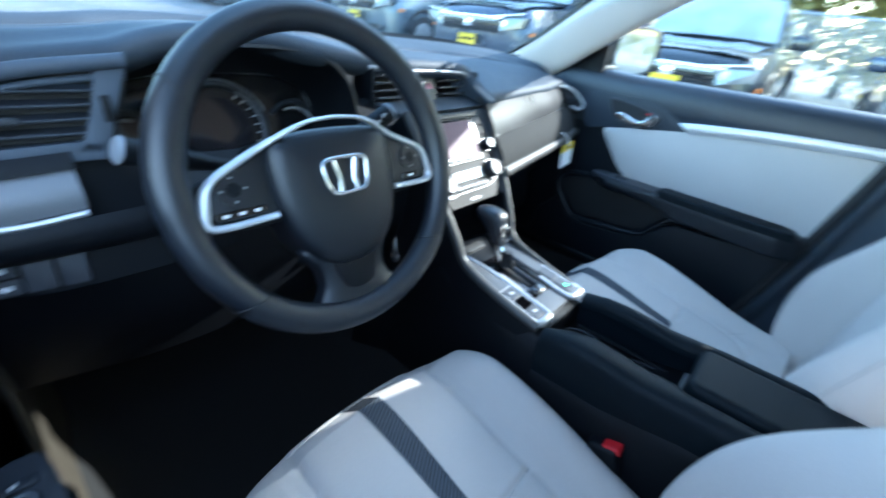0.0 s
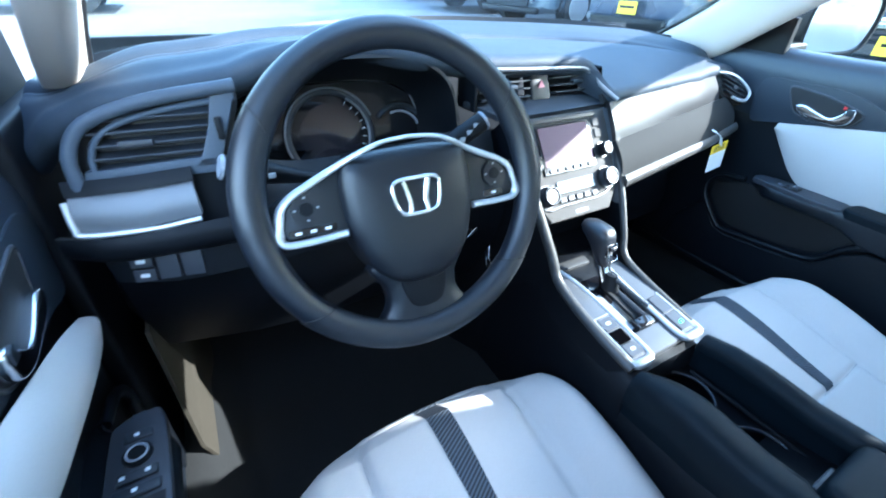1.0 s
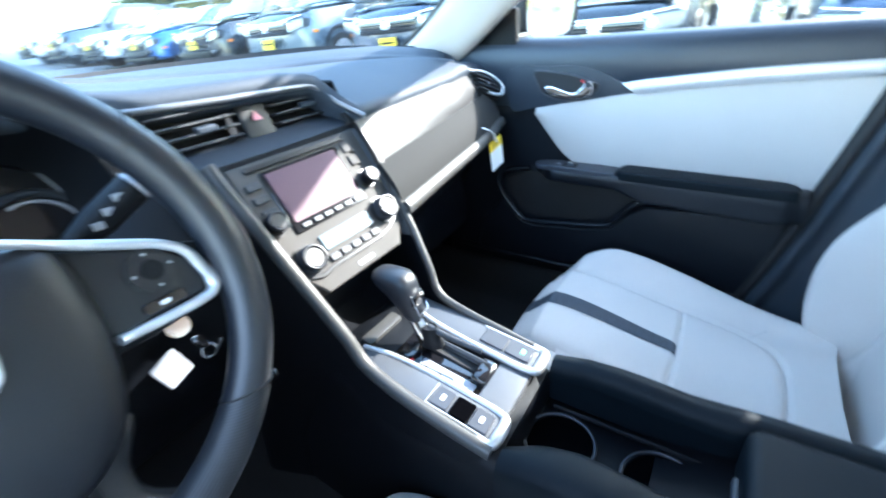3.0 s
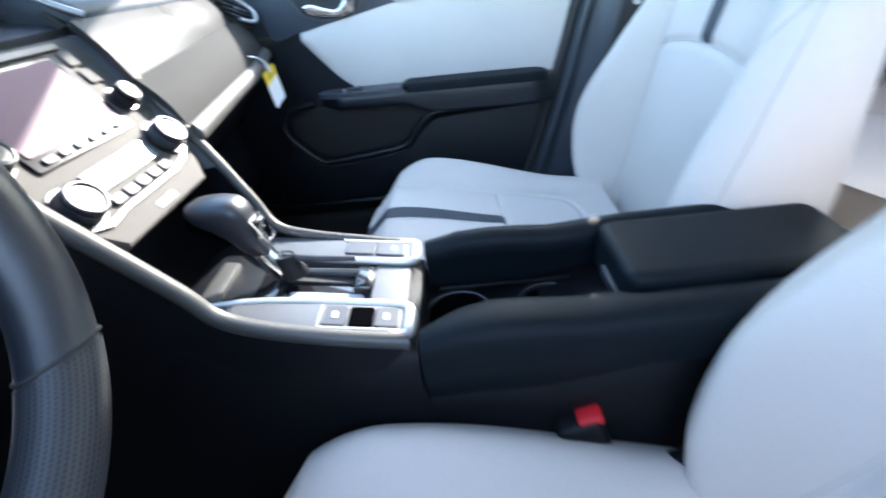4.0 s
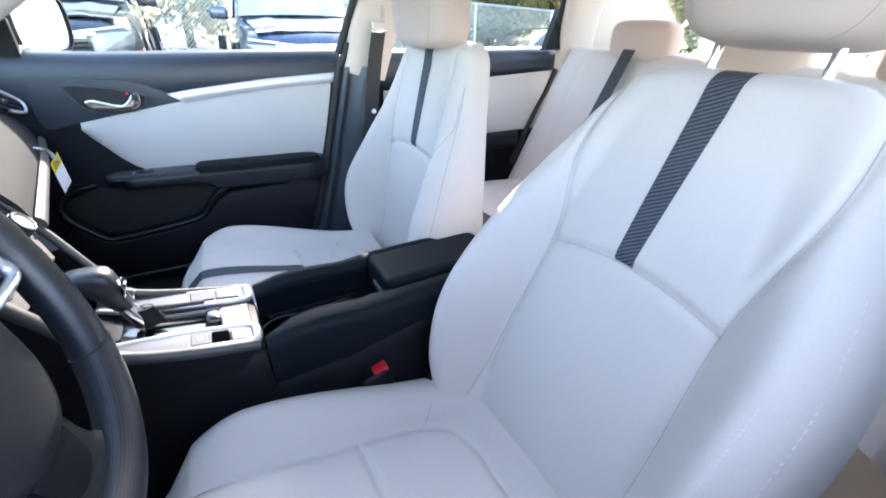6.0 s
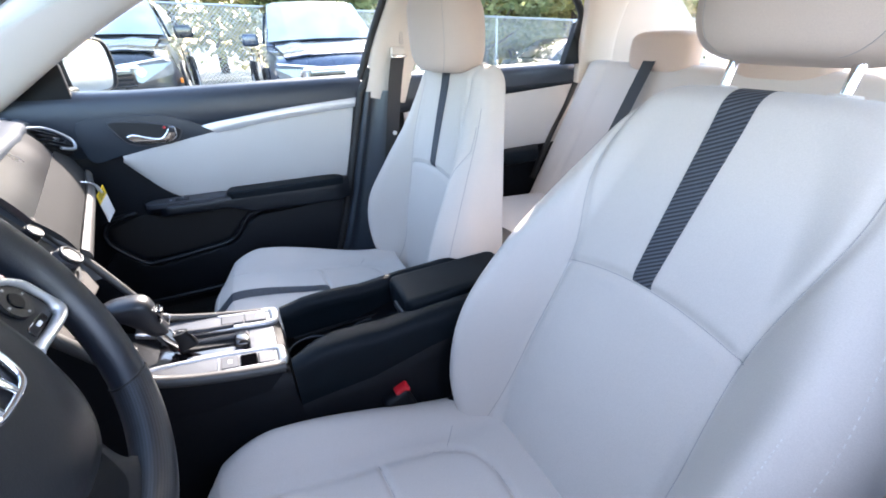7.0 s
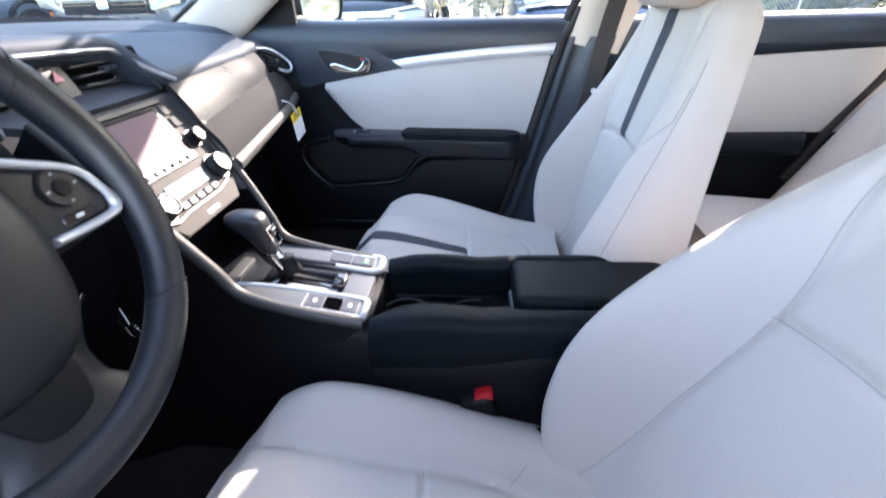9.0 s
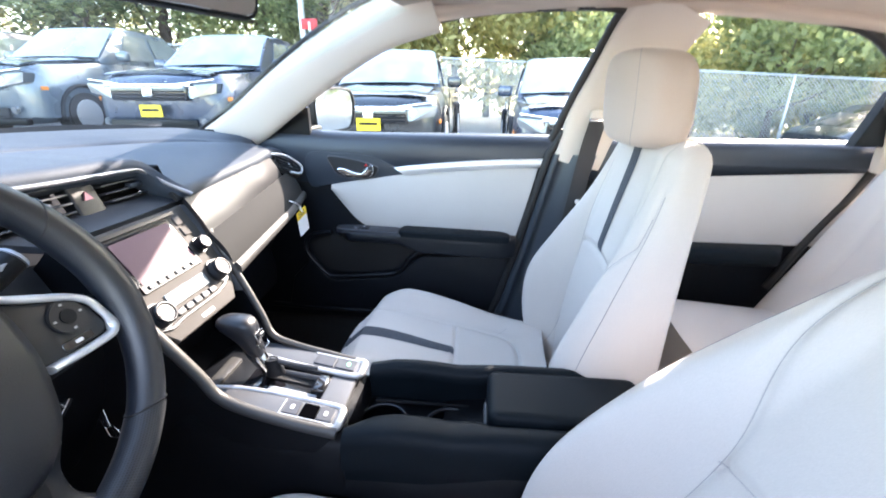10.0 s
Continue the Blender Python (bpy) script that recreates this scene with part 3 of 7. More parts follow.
    lm = axes((lab[0] + lab[1] + lab[2] + lab[3]) / 4, ax_x, ax_y, ax_x.cross(ax_y)) @ Matrix.Translation((0, 0, -0.002))
    tg_ = part("label_tag", plate_bm(rrect(0.024, 0.034, 0.002), 0.004, 0.0005, 1, lm), M_BELT, root, "small dark sewn label")
    for k in range(3):
        for zz in (-0.0004, 0.0038):
            part("label_bar", plate_bm(rrect(0.016, 0.003, 0.0005), 0.0006, 0, 1, lm @ Matrix.Translation((0, 0.008 - 0.007 * k, zz))), M_WHITE, tg_)

    # cushion
    D = 0.52
    CW = ([0, 0.06, 0.2, 0.5, 0.8, 1.0], [0.225, 0.252, 0.264, 0.270, 0.258, 0.235])
    CZ = ([0, 0.05, 0.12, 0.25, 0.5, 0.75, 1.0], [0.436, 0.476, 0.489, 0.482, 0.452, 0.430, 0.426])

    PX0, PV0, PV1, PE = 0.131, 0.52, 0.87, 3.2

    def panel_x(v):
        """Half width of the cushion's middle panel, which closes in a round end at the back."""
        return PX0 * max(0.0, 1 - max(0.0, (v - PV0) / (PV1 - PV0)) ** PE) ** (1 / PE)

    def panel_v(x):
        return PV0 + (PV1 - PV0) * max(0.0, 1 - min(1.0, abs(x) / PX0) ** PE) ** (1 / PE)

    def cross_v(x):
        return 0.555 - 0.02 * (x / 0.13) ** 2

    def cush_top(v, x, e_v=1.0):
        w = curve(*CW, v) * (0.8 + 0.2 * e_v)
        t = max(-1.0, min(1.0, x / w))
        z = curve(*CZ, v)
        bol = 0.076 * smoothstep(0.52, 0.84, abs(t)) * smoothstep(-0.05, 0.26, v) * (1 - 0.62 * smoothstep(0.30, 0.95, v))
        low = 0.30
        z = low + (z + bol - low) * se(t, 3.4) * e_v
        d_side, d_end = abs(x) - panel_x(v), (v - panel_v(x)) * D
        near = d_side if v < 0.62 else (d_end if abs(x) < 0.07 else math.copysign(min(abs(d_side), abs(d_end)), d_side))
        z += groove(near, 0.0045, 0.007) * smoothstep(0.0, 0.06, v) * e_v
        if abs(x) < panel_x(v):
            z += groove((v - cross_v(x)) * D, 0.0045, 0.007) * e_v
            z += 0.004 * smoothstep(0.0, 0.02, -near) * e_v
        return z

    def cush_point(q, ph):
        v, e_v = q
        c = math.cos(ph)
        w = curve(*CW, v) * (0.8 + 0.2 * e_v)
        x = w * math.copysign(abs(c) ** 0.75, c)
        y = -v * D + 0.02 * (1 - (x / w) ** 2)
        if math.sin(ph) >= 0:
            z = cush_top(v, x, e_v)
        else:
            z = 0.30 - 0.04 * se(x / w, 3) * e_v
        return (x, y, z + oz)

    rows = [(0.10 * (1 - math.sin(a)), 1 - (1 - math.sin(a)) ** 2.2) for a in np.linspace(0.05, math.pi / 2, 26)]
    rows = [(v, max(0.02, e)) for v, e in rows] + [(v, 1.0) for v in np.linspace(0.105, 1.0, 130)]
    bm, r = grid_bm(cush_point, rows, phs[::2], close_v=True)
    cap(bm, r[0])
    cap(bm, r[-1])
    def crease_c(points):
        part("seam", tube_bm(points, 0.0006, 6), M_SEAM, root, "fine sewn seam", sharp=80)
    def on_c(v, x):
        return (x, -v * D + 0.02 * (1 - (x / curve(*CW, v)) ** 2), cush_top(v, x) + oz + 0.0002)
    edge = [(v, -panel_x(v)) for v in np.linspace(0.11, 0.72, 40)] + [(panel_v(x), x) for x in np.linspace(-0.116, 0.116, 50)] + [(v, panel_x(v)) for v in np.linspace(0.72, 0.11, 40)]
    crease_c([on_c(v, x) for v, x in edge])
    crease_c([on_c(cross_v(x), x) for x in np.linspace(-PX0, PX0, 30)])
    for sgn in (-1, 1):
        crease_c([on_c(0.755 + 0.05 * k, sgn * (0.119 + 0.036 * k)) for k in np.linspace(0, 1, 8)])
    part("cushion", bm, M_CLOTH, root, "pale grey cloth seat cushion with sewn seams", sharp=80)

    crow = [(0.10 * (1 - math.sin(a)), max(0.02, 1 - (1 - math.sin(a)) ** 2.2)) for a in np.linspace(0.45, math.pi / 2, 16)] + [(v, 1.0) for v in np.linspace(0.105, 0.552, 40)]

    def stripe_cush(q, x):
        v, e_v = q
        w = curve(*CW, v) * (0.8 + 0.2 * e_v)
        x = x * lerp([0.0, 0.25, 0.60], [0.0215, 0.0195, 0.0130], v)
        return (x, -v * D + 0.02 * (1 - (x / w) ** 2) + 0.001 * (1 - e_v), cush_top(v, x, e_v) + oz + 0.0012)

    sb, _ = grid_bm(stripe_cush, crow, xs_ , uv=lambda q, x: (x * 0.37, (q[0] * D) / 0.0062 * 0.314 + x * 0.55 * inboard))
    part("cushion_stripe", sb, M_STRIPE, root, "dark ribbed stripe over the cushion")

    # plastic side shield and base rails
    for sgn in (1, -1):
        poly = spline([(-0.03, 0.245), (-0.02, 0.31), (-0.15, 0.345), (-0.34, 0.36), (-0.48, 0.40), (-0.56, 0.44), (-0.58, 0.36), (-0.50, 0.27), (-0.3, 0.245)], 5, closed=True)
        m = axes((sgn * 0.232, 0, oz), (0, 1, 0), (0, 0, 1), (sgn, 0, 0))
        part("side_shield", plate_bm([(p[0], p[1]) for p in poly], 0.028, 0.006, 3, m), M_BLACK, root, "black plastic side shield")
        part("rail", box_bm(0.04, 0.50, 0.04, (sgn * 0.19, -0.27, 0.02), 0.004), M_GREY, root, "dark metal seat rail")

    # cover over the recliner joint
    part("pivot_cover", box_bm(0.034, 0.120, 0.085, (inboard * 0.205, -0.470, 0.405 + oz), 0.016, 4, pose(0, 0, 0, -28)), M_BLACK, root, "black recliner cover")
    # head restraint on two posts
    u = L - 0.005
    base = Vector((0, BACK_Y - sa * u - 0.055 * ca, BACK_Z + ca * u - 0.055 * sa + oz))
    up = Vector((0, -sa * 0.55, 1)).normalized()
    for sgn in (1, -1):
        p0 = base + Vector((sgn * 0.068, 0, 0))
        part("post", tube_bm([p0 - up * 0.06, p0 + up * (0.05 + hr_lift)], 0.0065, 12), M_CHROME, root, "chrome head restraint post")
        part("post_guide", cyl_bm(0.019, 0.012, 20, 0.003, axes(p0 + up * 0.004, (1, 0, 0), up.cross(Vector((1, 0, 0))), up)), M_CLOTH_SIDE, root, "pale plastic post guide")

    hc = base + up * (hr_lift + 0.084) + Vector((0, hr_fwd, 0))
    hb = up.cross(Vector((1, 0, 0))).normalized()

    def hr(a, b):
        # a: up-down -1..1 angle, b: round
        ca_, sa_ = math.cos(a), math.sin(a)
        h = math.copysign(abs(sa_) ** 0.55, sa_)
        rr = abs(ca_) ** 0.38
        cb, sb_ = math.cos(b), math.sin(b)
        x = hr_w * rr * math.copysign(abs(cb) ** 0.50, cb) * (1 - 0.10 * (h < 0) * h * h)
        y = 0.058 * rr * math.copysign(abs(sb_) ** 0.7, sb_) + 0.014 * (x / 0.128) ** 2 - 0.012 * h
        d = groove(abs(x) - 0.105, 0.003, 0.0025) if abs(y) < 0.05 else 0
        return hc + Vector((x, 0, 0)) - hb * (y + d * 0) + up * (0.085 * h)

    bm, r = grid_bm(hr, [math.pi * (k / 40 - 0.5) * 0.998 for k in range(41)], [math.tau * k / 64 for k in range(64)], close_v=True)
    cap(bm, r[0])
    cap(bm, r[-1])
    part("head_restraint", bm, M_HR, root, "beige cloth head restraint", sharp=80)
    for sgn in (-1, 1):
        pts = []
        for a in np.linspace(-1.25, 1.25, 30):
            p = hr(a, math.pi / 2 + sgn * 0.62)
            q_ = hr(a, -math.pi / 2 - sgn * 0.62)
            pts.append(p if (p - q_).y > 0 else q_)
        crease(pts, 0.0005)
    return root


M_HR = surface("head_restraint_cloth", (0.54, 0.435, 0.37), 0.85, vary=0.04, scale=9, bump=0.0004, bump_scale=900, fine=0.10, sheen=0.2)
driver = build_seat("driver_seat", -0.345, 0.0, "pale grey cloth driver's seat with a dark ribbed stripe", 0.045, 1, 24.0, -0.473, 0.372, WS1=(0.210, 0.174, 0.124), SHOULDER=(0.266, 0.242), L=0.675, seam_top=(0.164, 0.150))
passenger = build_seat("passenger_seat", 0.345, -0.045, "pale grey cloth passenger seat with a dark ribbed stripe", -0.010, -1, 9.5, -0.530, 0.345, 0.074, (0.196, 0.250, 0.280), (0.200, 0.180, 0.158), hr_w=0.130)


# ---------------------------------------------------------------- rear bench
rear = thing("rear_bench", "beige cloth rear bench with three head restraints", "car seat", at=(0, -1.04, 0.30))
def rear_cush(q, ph):
    v, e = q
    c = math.cos(ph)
    x = 0.66 * math.copysign(abs(c) ** 0.5, c)
    y = 0.165 - 0.42 * v
    z = 0.515 - 0.04 * v + 0.02 * math.cos(x * 9) * e
    top = 0.33 + (z - 0.33) * se(x / 0.66, 6) * e
    if abs(abs(x) - 0.17) < 0.02:
        top += groove(abs(x) - 0.17, 0.006, 0.006)
    return (x, y, (top if math.sin(ph) >= 0 else 0.33 - 0.03 * e) - 0.30)
rws = [(0.08 * (1 - math.sin(a)), max(0.03, 1 - (1 - math.sin(a)) ** 2.2)) for a in np.linspace(0.05, math.pi / 2, 12)] + [(v, 1.0) for v in np.linspace(0.09, 1, 30)]
bm, r = grid_bm(rear_cush, rws, [math.tau * k / 140 for k in range(140)], close_v=True)
cap(bm, r[0]); cap(bm, r[-1])
part("bench_cushion", bm, M_CLOTH_SIDE, rear, "beige cloth rear cushion", sharp=80)
def rear_back(q, ph):
    s, e = q
    c = math.cos(ph)
    w = 0.665 - 0.03 * s
    x = w * math.copysign(abs(c) ** 0.5, c)
    t = x / w
    d = 0.05 * se(t, 6) * e if math.sin(ph) >= 0 else -0.05 * e
    if math.sin(ph) >= 0:
        d += 0.03 * e * (smoothstep(0.72, 0.98, abs(t)) - 0.4 * math.exp(-((abs(x) - 0.36) / 0.16) ** 2))
        d += groove(abs(x) - 0.17, 0.006, 0.006) + groove(abs(x) - 0.55, 0.006, 0.006)
    u = s * 0.56
    return (x, -0.215 - 0.42 * u + 0.92 * d, 0.42 + 0.92 * u + 0.42 * d - 0.30)
rws = [(s, 1.0) for s in np.linspace(0, 0.93, 40)] + [(0.93 + 0.07 * math.sin(a), math.cos(a)) for a in np.linspace(0.1, 1.5, 10)]
bm, r = grid_bm(rear_back, rws, [math.tau * k / 160 for k in range(160)], close_v=True)
cap(bm, r[0]); cap(bm, r[-1])
part("bench_back", bm, M_CLOTH_SIDE, rear, "beige cloth rear backrest", sharp=80)
for x in (-0.36, 0.0, 0.36):
    def rhr(a, b, x=x):
        h = math.copysign(abs(math.sin(a)) ** 0.5, math.sin(a))
        rr = abs(math.cos(a)) ** 0.45
        return (x + 0.12 * rr * math.copysign(abs(math.cos(b)) ** 0.55, math.cos(b)), -0.435 + 0.05 * rr * math.copysign(abs(math.sin(b)) ** 0.7, math.sin(b)), 0.955 + (0.02 if x else 0.0) + 0.060 * h - 0.30)
    bm, r = grid_bm(rhr, [math.pi * (k / 20 - 0.5) * 0.998 for k in range(21)], [math.tau * k / 40 for k in range(40)], close_v=True)
    cap(bm, r[0]); cap(bm, r[-1])
    part("head_restraint", bm, M_HR, rear, "beige cloth rear head restraint", sharp=80)
for x in (0.40, -0.46):
    def band(s, k, x=x):
        u = s * 0.56
        return (x + 0.024 * k - 0.03 * s, -0.215 - 0.42 * u + 0.92 * 0.064, 0.42 + 0.92 * u + 0.42 * 0.064 - 0.30)
    bm, _ = grid_bm(band, np.linspace(0.45, 1.0, 14), (-1, 0, 1))
    part("belt_strap", bm, M_BELT, rear, "dark rear belt webbing")

# ---------------------------------------------------------------- doors
def yz_plate(poly, x, depth, bevel, side, seg=3):
    """An outline in (y, z) on a plane at x, raised towards the cabin."""
    m = axes((x, 0, 0), (0, -1, 0), (0, 0, 1), (-1, 0, 0))
    return mirrored(plate_bm([(-p[0], p[1]) for p in poly], depth, bevel, seg, m), side)


def front_door(name, side, label, g):
    """A front door's inner trim; g holds the outlines, in (y, z), that differ between the two doors."""
    root = thing(name, label, "car door", "front doors", kind="structure", at=(0, 0, 0))
    def add(n, bm, mt, lb="", sharp=35, parent=None):
        return part(n, bm, mt, parent or root, lb, sharp=sharp)
    def band(upper, lower, x, bulge, thick, n=40, m=14):
        a, b = resample(spline(upper, 6), n), resample(spline(lower, 6), n)
        rows = [[(x - bulge * math.sin(math.pi * k) ** 0.7, pa[0] * (1 - k) + pb[0] * k, pa[1] * (1 - k) + pb[1] * k) for pa, pb in zip(a, b)] for k in np.linspace(0, 1, m)]
        return mirrored(sheet_bm(rows, thick), side)
    # carrier panel and outer skin
    base = [(0.42, 0.27), (0.40, 0.60), (0.36, 0.93), (-0.585, 0.925), (-0.50, 0.62), (-0.42, 0.40), (-0.38, 0.27)]
    add("lower_panel", yz_plate(base, 0.775, 0.045, 0.006, side), M_DOOR, "grained black lower door panel")
    add("outer_skin", mirrored(box_bm(0.02, 1.10, 0.66, (0.845, -0.09, 0.56), 0.004), side), M_SILVER_PAINT, "painted outer door skin")
    # upper black trim, rolled over at the belt line
    prof = [(0.800, 0.925), (0.770, 0.944), (0.742, 0.942), (0.725, 0.930), (0.716, 0.910), (0.712, 0.880), (0.716, 0.845), (0.735, 0.815)]
    rows = []
    for y in np.linspace(0.335, -0.565, 40):
        low = lerp([-0.565, -0.30, -0.137, 0.0, 0.10, 0.335], [0.870, 0.852, 0.842, 0.805, 0.785, 0.780], y)
        pr = [(px, lerp([0.815, 0.880], [low - 0.012, max(low + 0.02, 0.880)], pz) if pz < 0.88 else pz) for px, pz in prof]
        rows.append([(px, y - 0.10 * (pz - 0.9), pz + 0.010 * smoothstep(0.0, 0.335, y)) for px, pz in spline(pr, 4)])
    add("upper_trim", mirrored(sheet_bm(rows, 0.006), side), M_TRIM, "soft black upper door trim", sharp=60)
    add("insert", band(g["top"], g["bot"], g["ix"], g["bulge"], 0.006), M_INSERT, "pale grey cloth door insert", sharp=60)
    add("bright_strip", band(g["strip_hi"], g["strip_lo"], 0.7085, 0.003, 0.005, 24, 6), M_SILVER, "satin silver trim strip")
    # handle bezel: a long leaf with a raised edge, a cup and the lever
    dy, dz = g["shift"]
    bez = spline([(p[0] + dy, p[1] + dz) for p in ((0.175, 0.880), (0.077, 0.886), (0.012, 0.885), (-0.044, 0.872), (-0.10, 0.845), (-0.138, 0.822), (-0.075, 0.812), (0.018, 0.802), (0.108, 0.788), (0.175, 0.784))], 6, closed=True)
    add("handle_bezel", yz_plate([(p[0], p[1]) for p in bez], 0.722, 0.012, 0.004, side), M_TRIM, "black handle bezel")
    cup = spline([(p[0] + dy, p[1] + dz) for p in ((0.109, 0.874), (0.063, 0.872), (0.015, 0.864), (-0.042, 0.846), (-0.042, 0.830), (-0.028, 0.814), (0.001, 0.808), (0.049, 0.811), (0.083, 0.822), (0.100, 0.846))], 6, closed=True)
    # flat dark plate: the cup's shade is put into its colour
    add("handle_cup", yz_plate([(p[0], p[1]) for p in cup], 0.7095, 0.002, 0.0005, side), M_RECESS_SHADE, "dark plate for the shade in the handle recess")
    add("cup_rim", mirrored(tube_bm([(0.709, p[0], p[1]) for p in cup], 0.0026, 8, closed=True), side), M_SWITCH, "raised edge of the recess", sharp=80)
    lever = spline([(p[0] + g["shift"][0], p[1] + g["shift"][1]) for p in ((0.080, 0.838), (0.063, 0.843), (0.036, 0.834), (0.007, 0.827), (-0.010, 0.838), (-0.020, 0.851), (-0.033, 0.852), (-0.036, 0.836), (-0.028, 0.820), (-0.001, 0.813), (0.035, 0.816), (0.068, 0.823))], 5, closed=True)
    add("door_handle", yz_plate([(p[0], p[1]) for p in lever], 0.7075, 0.013, 0.005, side, 4), M_CHROME, "chrome pull lever", sharp=60)
    lk = (-0.026 + dy, 0.845 + dz)
    add("lock_knob", mirrored(box_bm(0.006, 0.014, 0.014, (0.6955, lk[0], lk[1]), 0.002), side), M_GREY, "dark lock knob")
    if side > 0:
        add("lock_mark", mirrored(box_bm(0.004, 0.006, 0.006, (0.7065, lk[0] + 0.016, lk[1] + 0.006), 0.001), side), M_RED, "small red lock mark")
    # armrest: a ledge with a thin front part, a padded rear and a hollow below
    y0, y1, inner = g["arm"]
    rows = []
    for y in np.linspace(y0, -0.475, 48):
        f = smoothstep(y0, y0 - 0.06, y)
        out = 0.72 - inner
        out = 0.006 + (out - 0.006) * f * (1 - 0.3 * smoothstep(-0.42, -0.475, y))
        zt = g["arm_z"] - 0.006 * smoothstep(y0 - 0.05, y0, y) - 0.012 * smoothstep(-0.1, -0.45, y)
        th = lerp([y1 - 0.06, y1, y0], [0.060, 0.036, 0.030], y)
        ring = [(0.735, zt), (0.72 - out * 0.55, zt + 0.002), (0.72 - out + 0.010, zt), (0.72 - out + 0.002, zt - 0.007), (0.72 - out, zt - th + 0.008), (0.72 - out + 0.006, zt - th), (0.72 - out + 0.020, zt - th - 0.001), (0.735, zt - th - 0.004)]
        rows.append([(px, y, pz) for px, pz in spline(ring, 3)])
    add("armrest", mirrored(sheet_bm(rows, 0.004), side), M_DOOR, "black armrest ledge", sharp=60)
    m = axes(((0.712 + inner) / 2, 0, g["arm_z"] - 0.006), (0, 1, 0.030), (-1, 0, 0), (0, -0.030, 1))
    hw = (0.712 - inner) / 2
    pad = spline([(y1, 0.010), (y1 - 0.012, -hw * 0.9), (y1 - 0.06, -hw), (-0.40, -hw), (-0.45, -0.5 * hw), (-0.455, 0.5 * hw), (-0.42, hw * 1.02), (y1 - 0.05, hw * 1.04), (y1 - 0.006, hw * 0.9)], 5, closed=True)
    add("elbow_pad", mirrored(plate_bm([(p[0], p[1]) for p in pad][::-1], 0.020, 0.009, 4, m), side), M_SOFT, "padded black elbow rest")
    sw = spline([(y0 - 0.012, 0.3 * hw), (y0 - 0.040, 0.80 * hw), (y1 + 0.02, 0.92 * hw), (y1 + 0.006, 0.5 * hw), (y1 + 0.006, -0.7 * hw), (y1 + 0.03, -0.9 * hw), (y0 - 0.05, -0.8 * hw), (y0 - 0.02, -0.5 * hw)], 5, closed=True)
    plate = add("switch_plate", mirrored(plate_bm([(p[0], p[1]) for p in sw][::-1], 0.012, 0.004, 3, m), side), M_SWITCH, "charcoal window switch plate")
    zs = g["arm_z"] + 0.006
    xc = (0.712 + inner) / 2
    for y, dx in g["window_switches"]:
        # the recess is a flat dark plate coloured as shade
        add("switch_recess", mirrored(box_bm(0.026, 0.034, 0.002, (xc + dx, y, zs + 0.0005 + 0.030 * y), 0.0005, 1), side), M_RECESS_SHADE, "dark plate for the shade in the switch recess", parent=plate)
        add("window_switch", mirrored(box_bm(0.021, 0.020, 0.009, (xc + dx, y - 0.005, zs + 0.002 + 0.030 * y), 0.003), side), M_GREY, "dark window switch", parent=plate)
        add("switch_mark", mirrored(box_bm(0.009, 0.0022, 0.0008, (xc + dx, y - 0.003, zs + 0.0068 + 0.030 * y), 0, 1), side), M_WHITE, "", parent=plate)
    if side > 0:
        for y in (0.028, -0.008):
            add("switch_edge", mirrored(box_bm(0.004, 0.007, 0.006, (0.676, y, zs + 0.001), 0.001, 1), side), M_CAP, "", parent=plate)
    else:
        for y, w_, two in ((0.063, 0.030, 0), (0.010, 0.040, 1), (-0.009, 0.046, 0)):
            add("lock_switch", mirrored(box_bm(w_, 0.013, 0.006, (xc - 0.001, y, zs + 0.002), 0.002), side), M_GREY, "small lock switch", parent=plate)
            for dx in ((-0.012, 0.012) if two else (0.0,)):
                add("switch_mark", mirrored(box_bm(0.005, 0.004, 0.0008, (xc + dx, y, zs + 0.0053), 0, 1), side), M_WHITE, "", parent=plate)
        add("mirror_knob", mirrored(cyl_bm(0.0150, 0.008, 24, 0.002, Matrix.Translation((xc - 0.001, 0.037, zs + 0.002))), side), M_BLACK, "mirror adjuster knob", parent=plate)
        add("knob_ring", mirrored(tube_bm([(xc - 0.001 + 0.0105 * math.cos(a), 0.037 + 0.0105 * math.sin(a), zs + 0.006) for a in np.linspace(0, math.tau, 24, endpoint=False)], 0.0014, 6, closed=True), side), M_CAP, "", parent=plate, sharp=80)
    # second ridge under the pad and the rim of the map pocket
    line = spline([(0.125, 0.625), (0.185, 0.616), (0.212, 0.590), (0.208, 0.545), (0.150, 0.480), (0.115, 0.470), (-0.02, 0.482), (-0.098, 0.496), (-0.140, 0.545), (-0.180, 0.570), (-0.30, 0.570), (-0.455, 0.580)], 6)
    add("pocket_lip", mirrored(tube_bm([(0.722 - 0.012 * math.sin(math.pi * i / len(line)), p[0], p[1]) for i, p in enumerate(line)], 0.0075, 10), side), M_DOOR, "rounded lip of the door pocket", sharp=80)
    poly = [(0.120, 0.615), (0.200, 0.590), (0.198, 0.548), (0.145, 0.488), (0.112, 0.480), (-0.02, 0.490), (-0.090, 0.504), (-0.132, 0.550), (-0.172, 0.578), (-0.1, 0.61)]
    # flat dark plate in place of the pocket's shaded depth
    add("pocket_back", yz_plate(poly, 0.732, 0.004, 0.001, side), M_RECESS_SHADE, "dark plate for the shade in the map pocket")
    # the panel swells out again below the pocket
    wall = [(0.20, 0.535), (0.150, 0.470), (0.115, 0.460), (-0.02, 0.472), (-0.10, 0.486), (-0.145, 0.535), (-0.185, 0.560), (-0.46, 0.570), (-0.43, 0.36), (0.30, 0.345), (0.27, 0.46)]
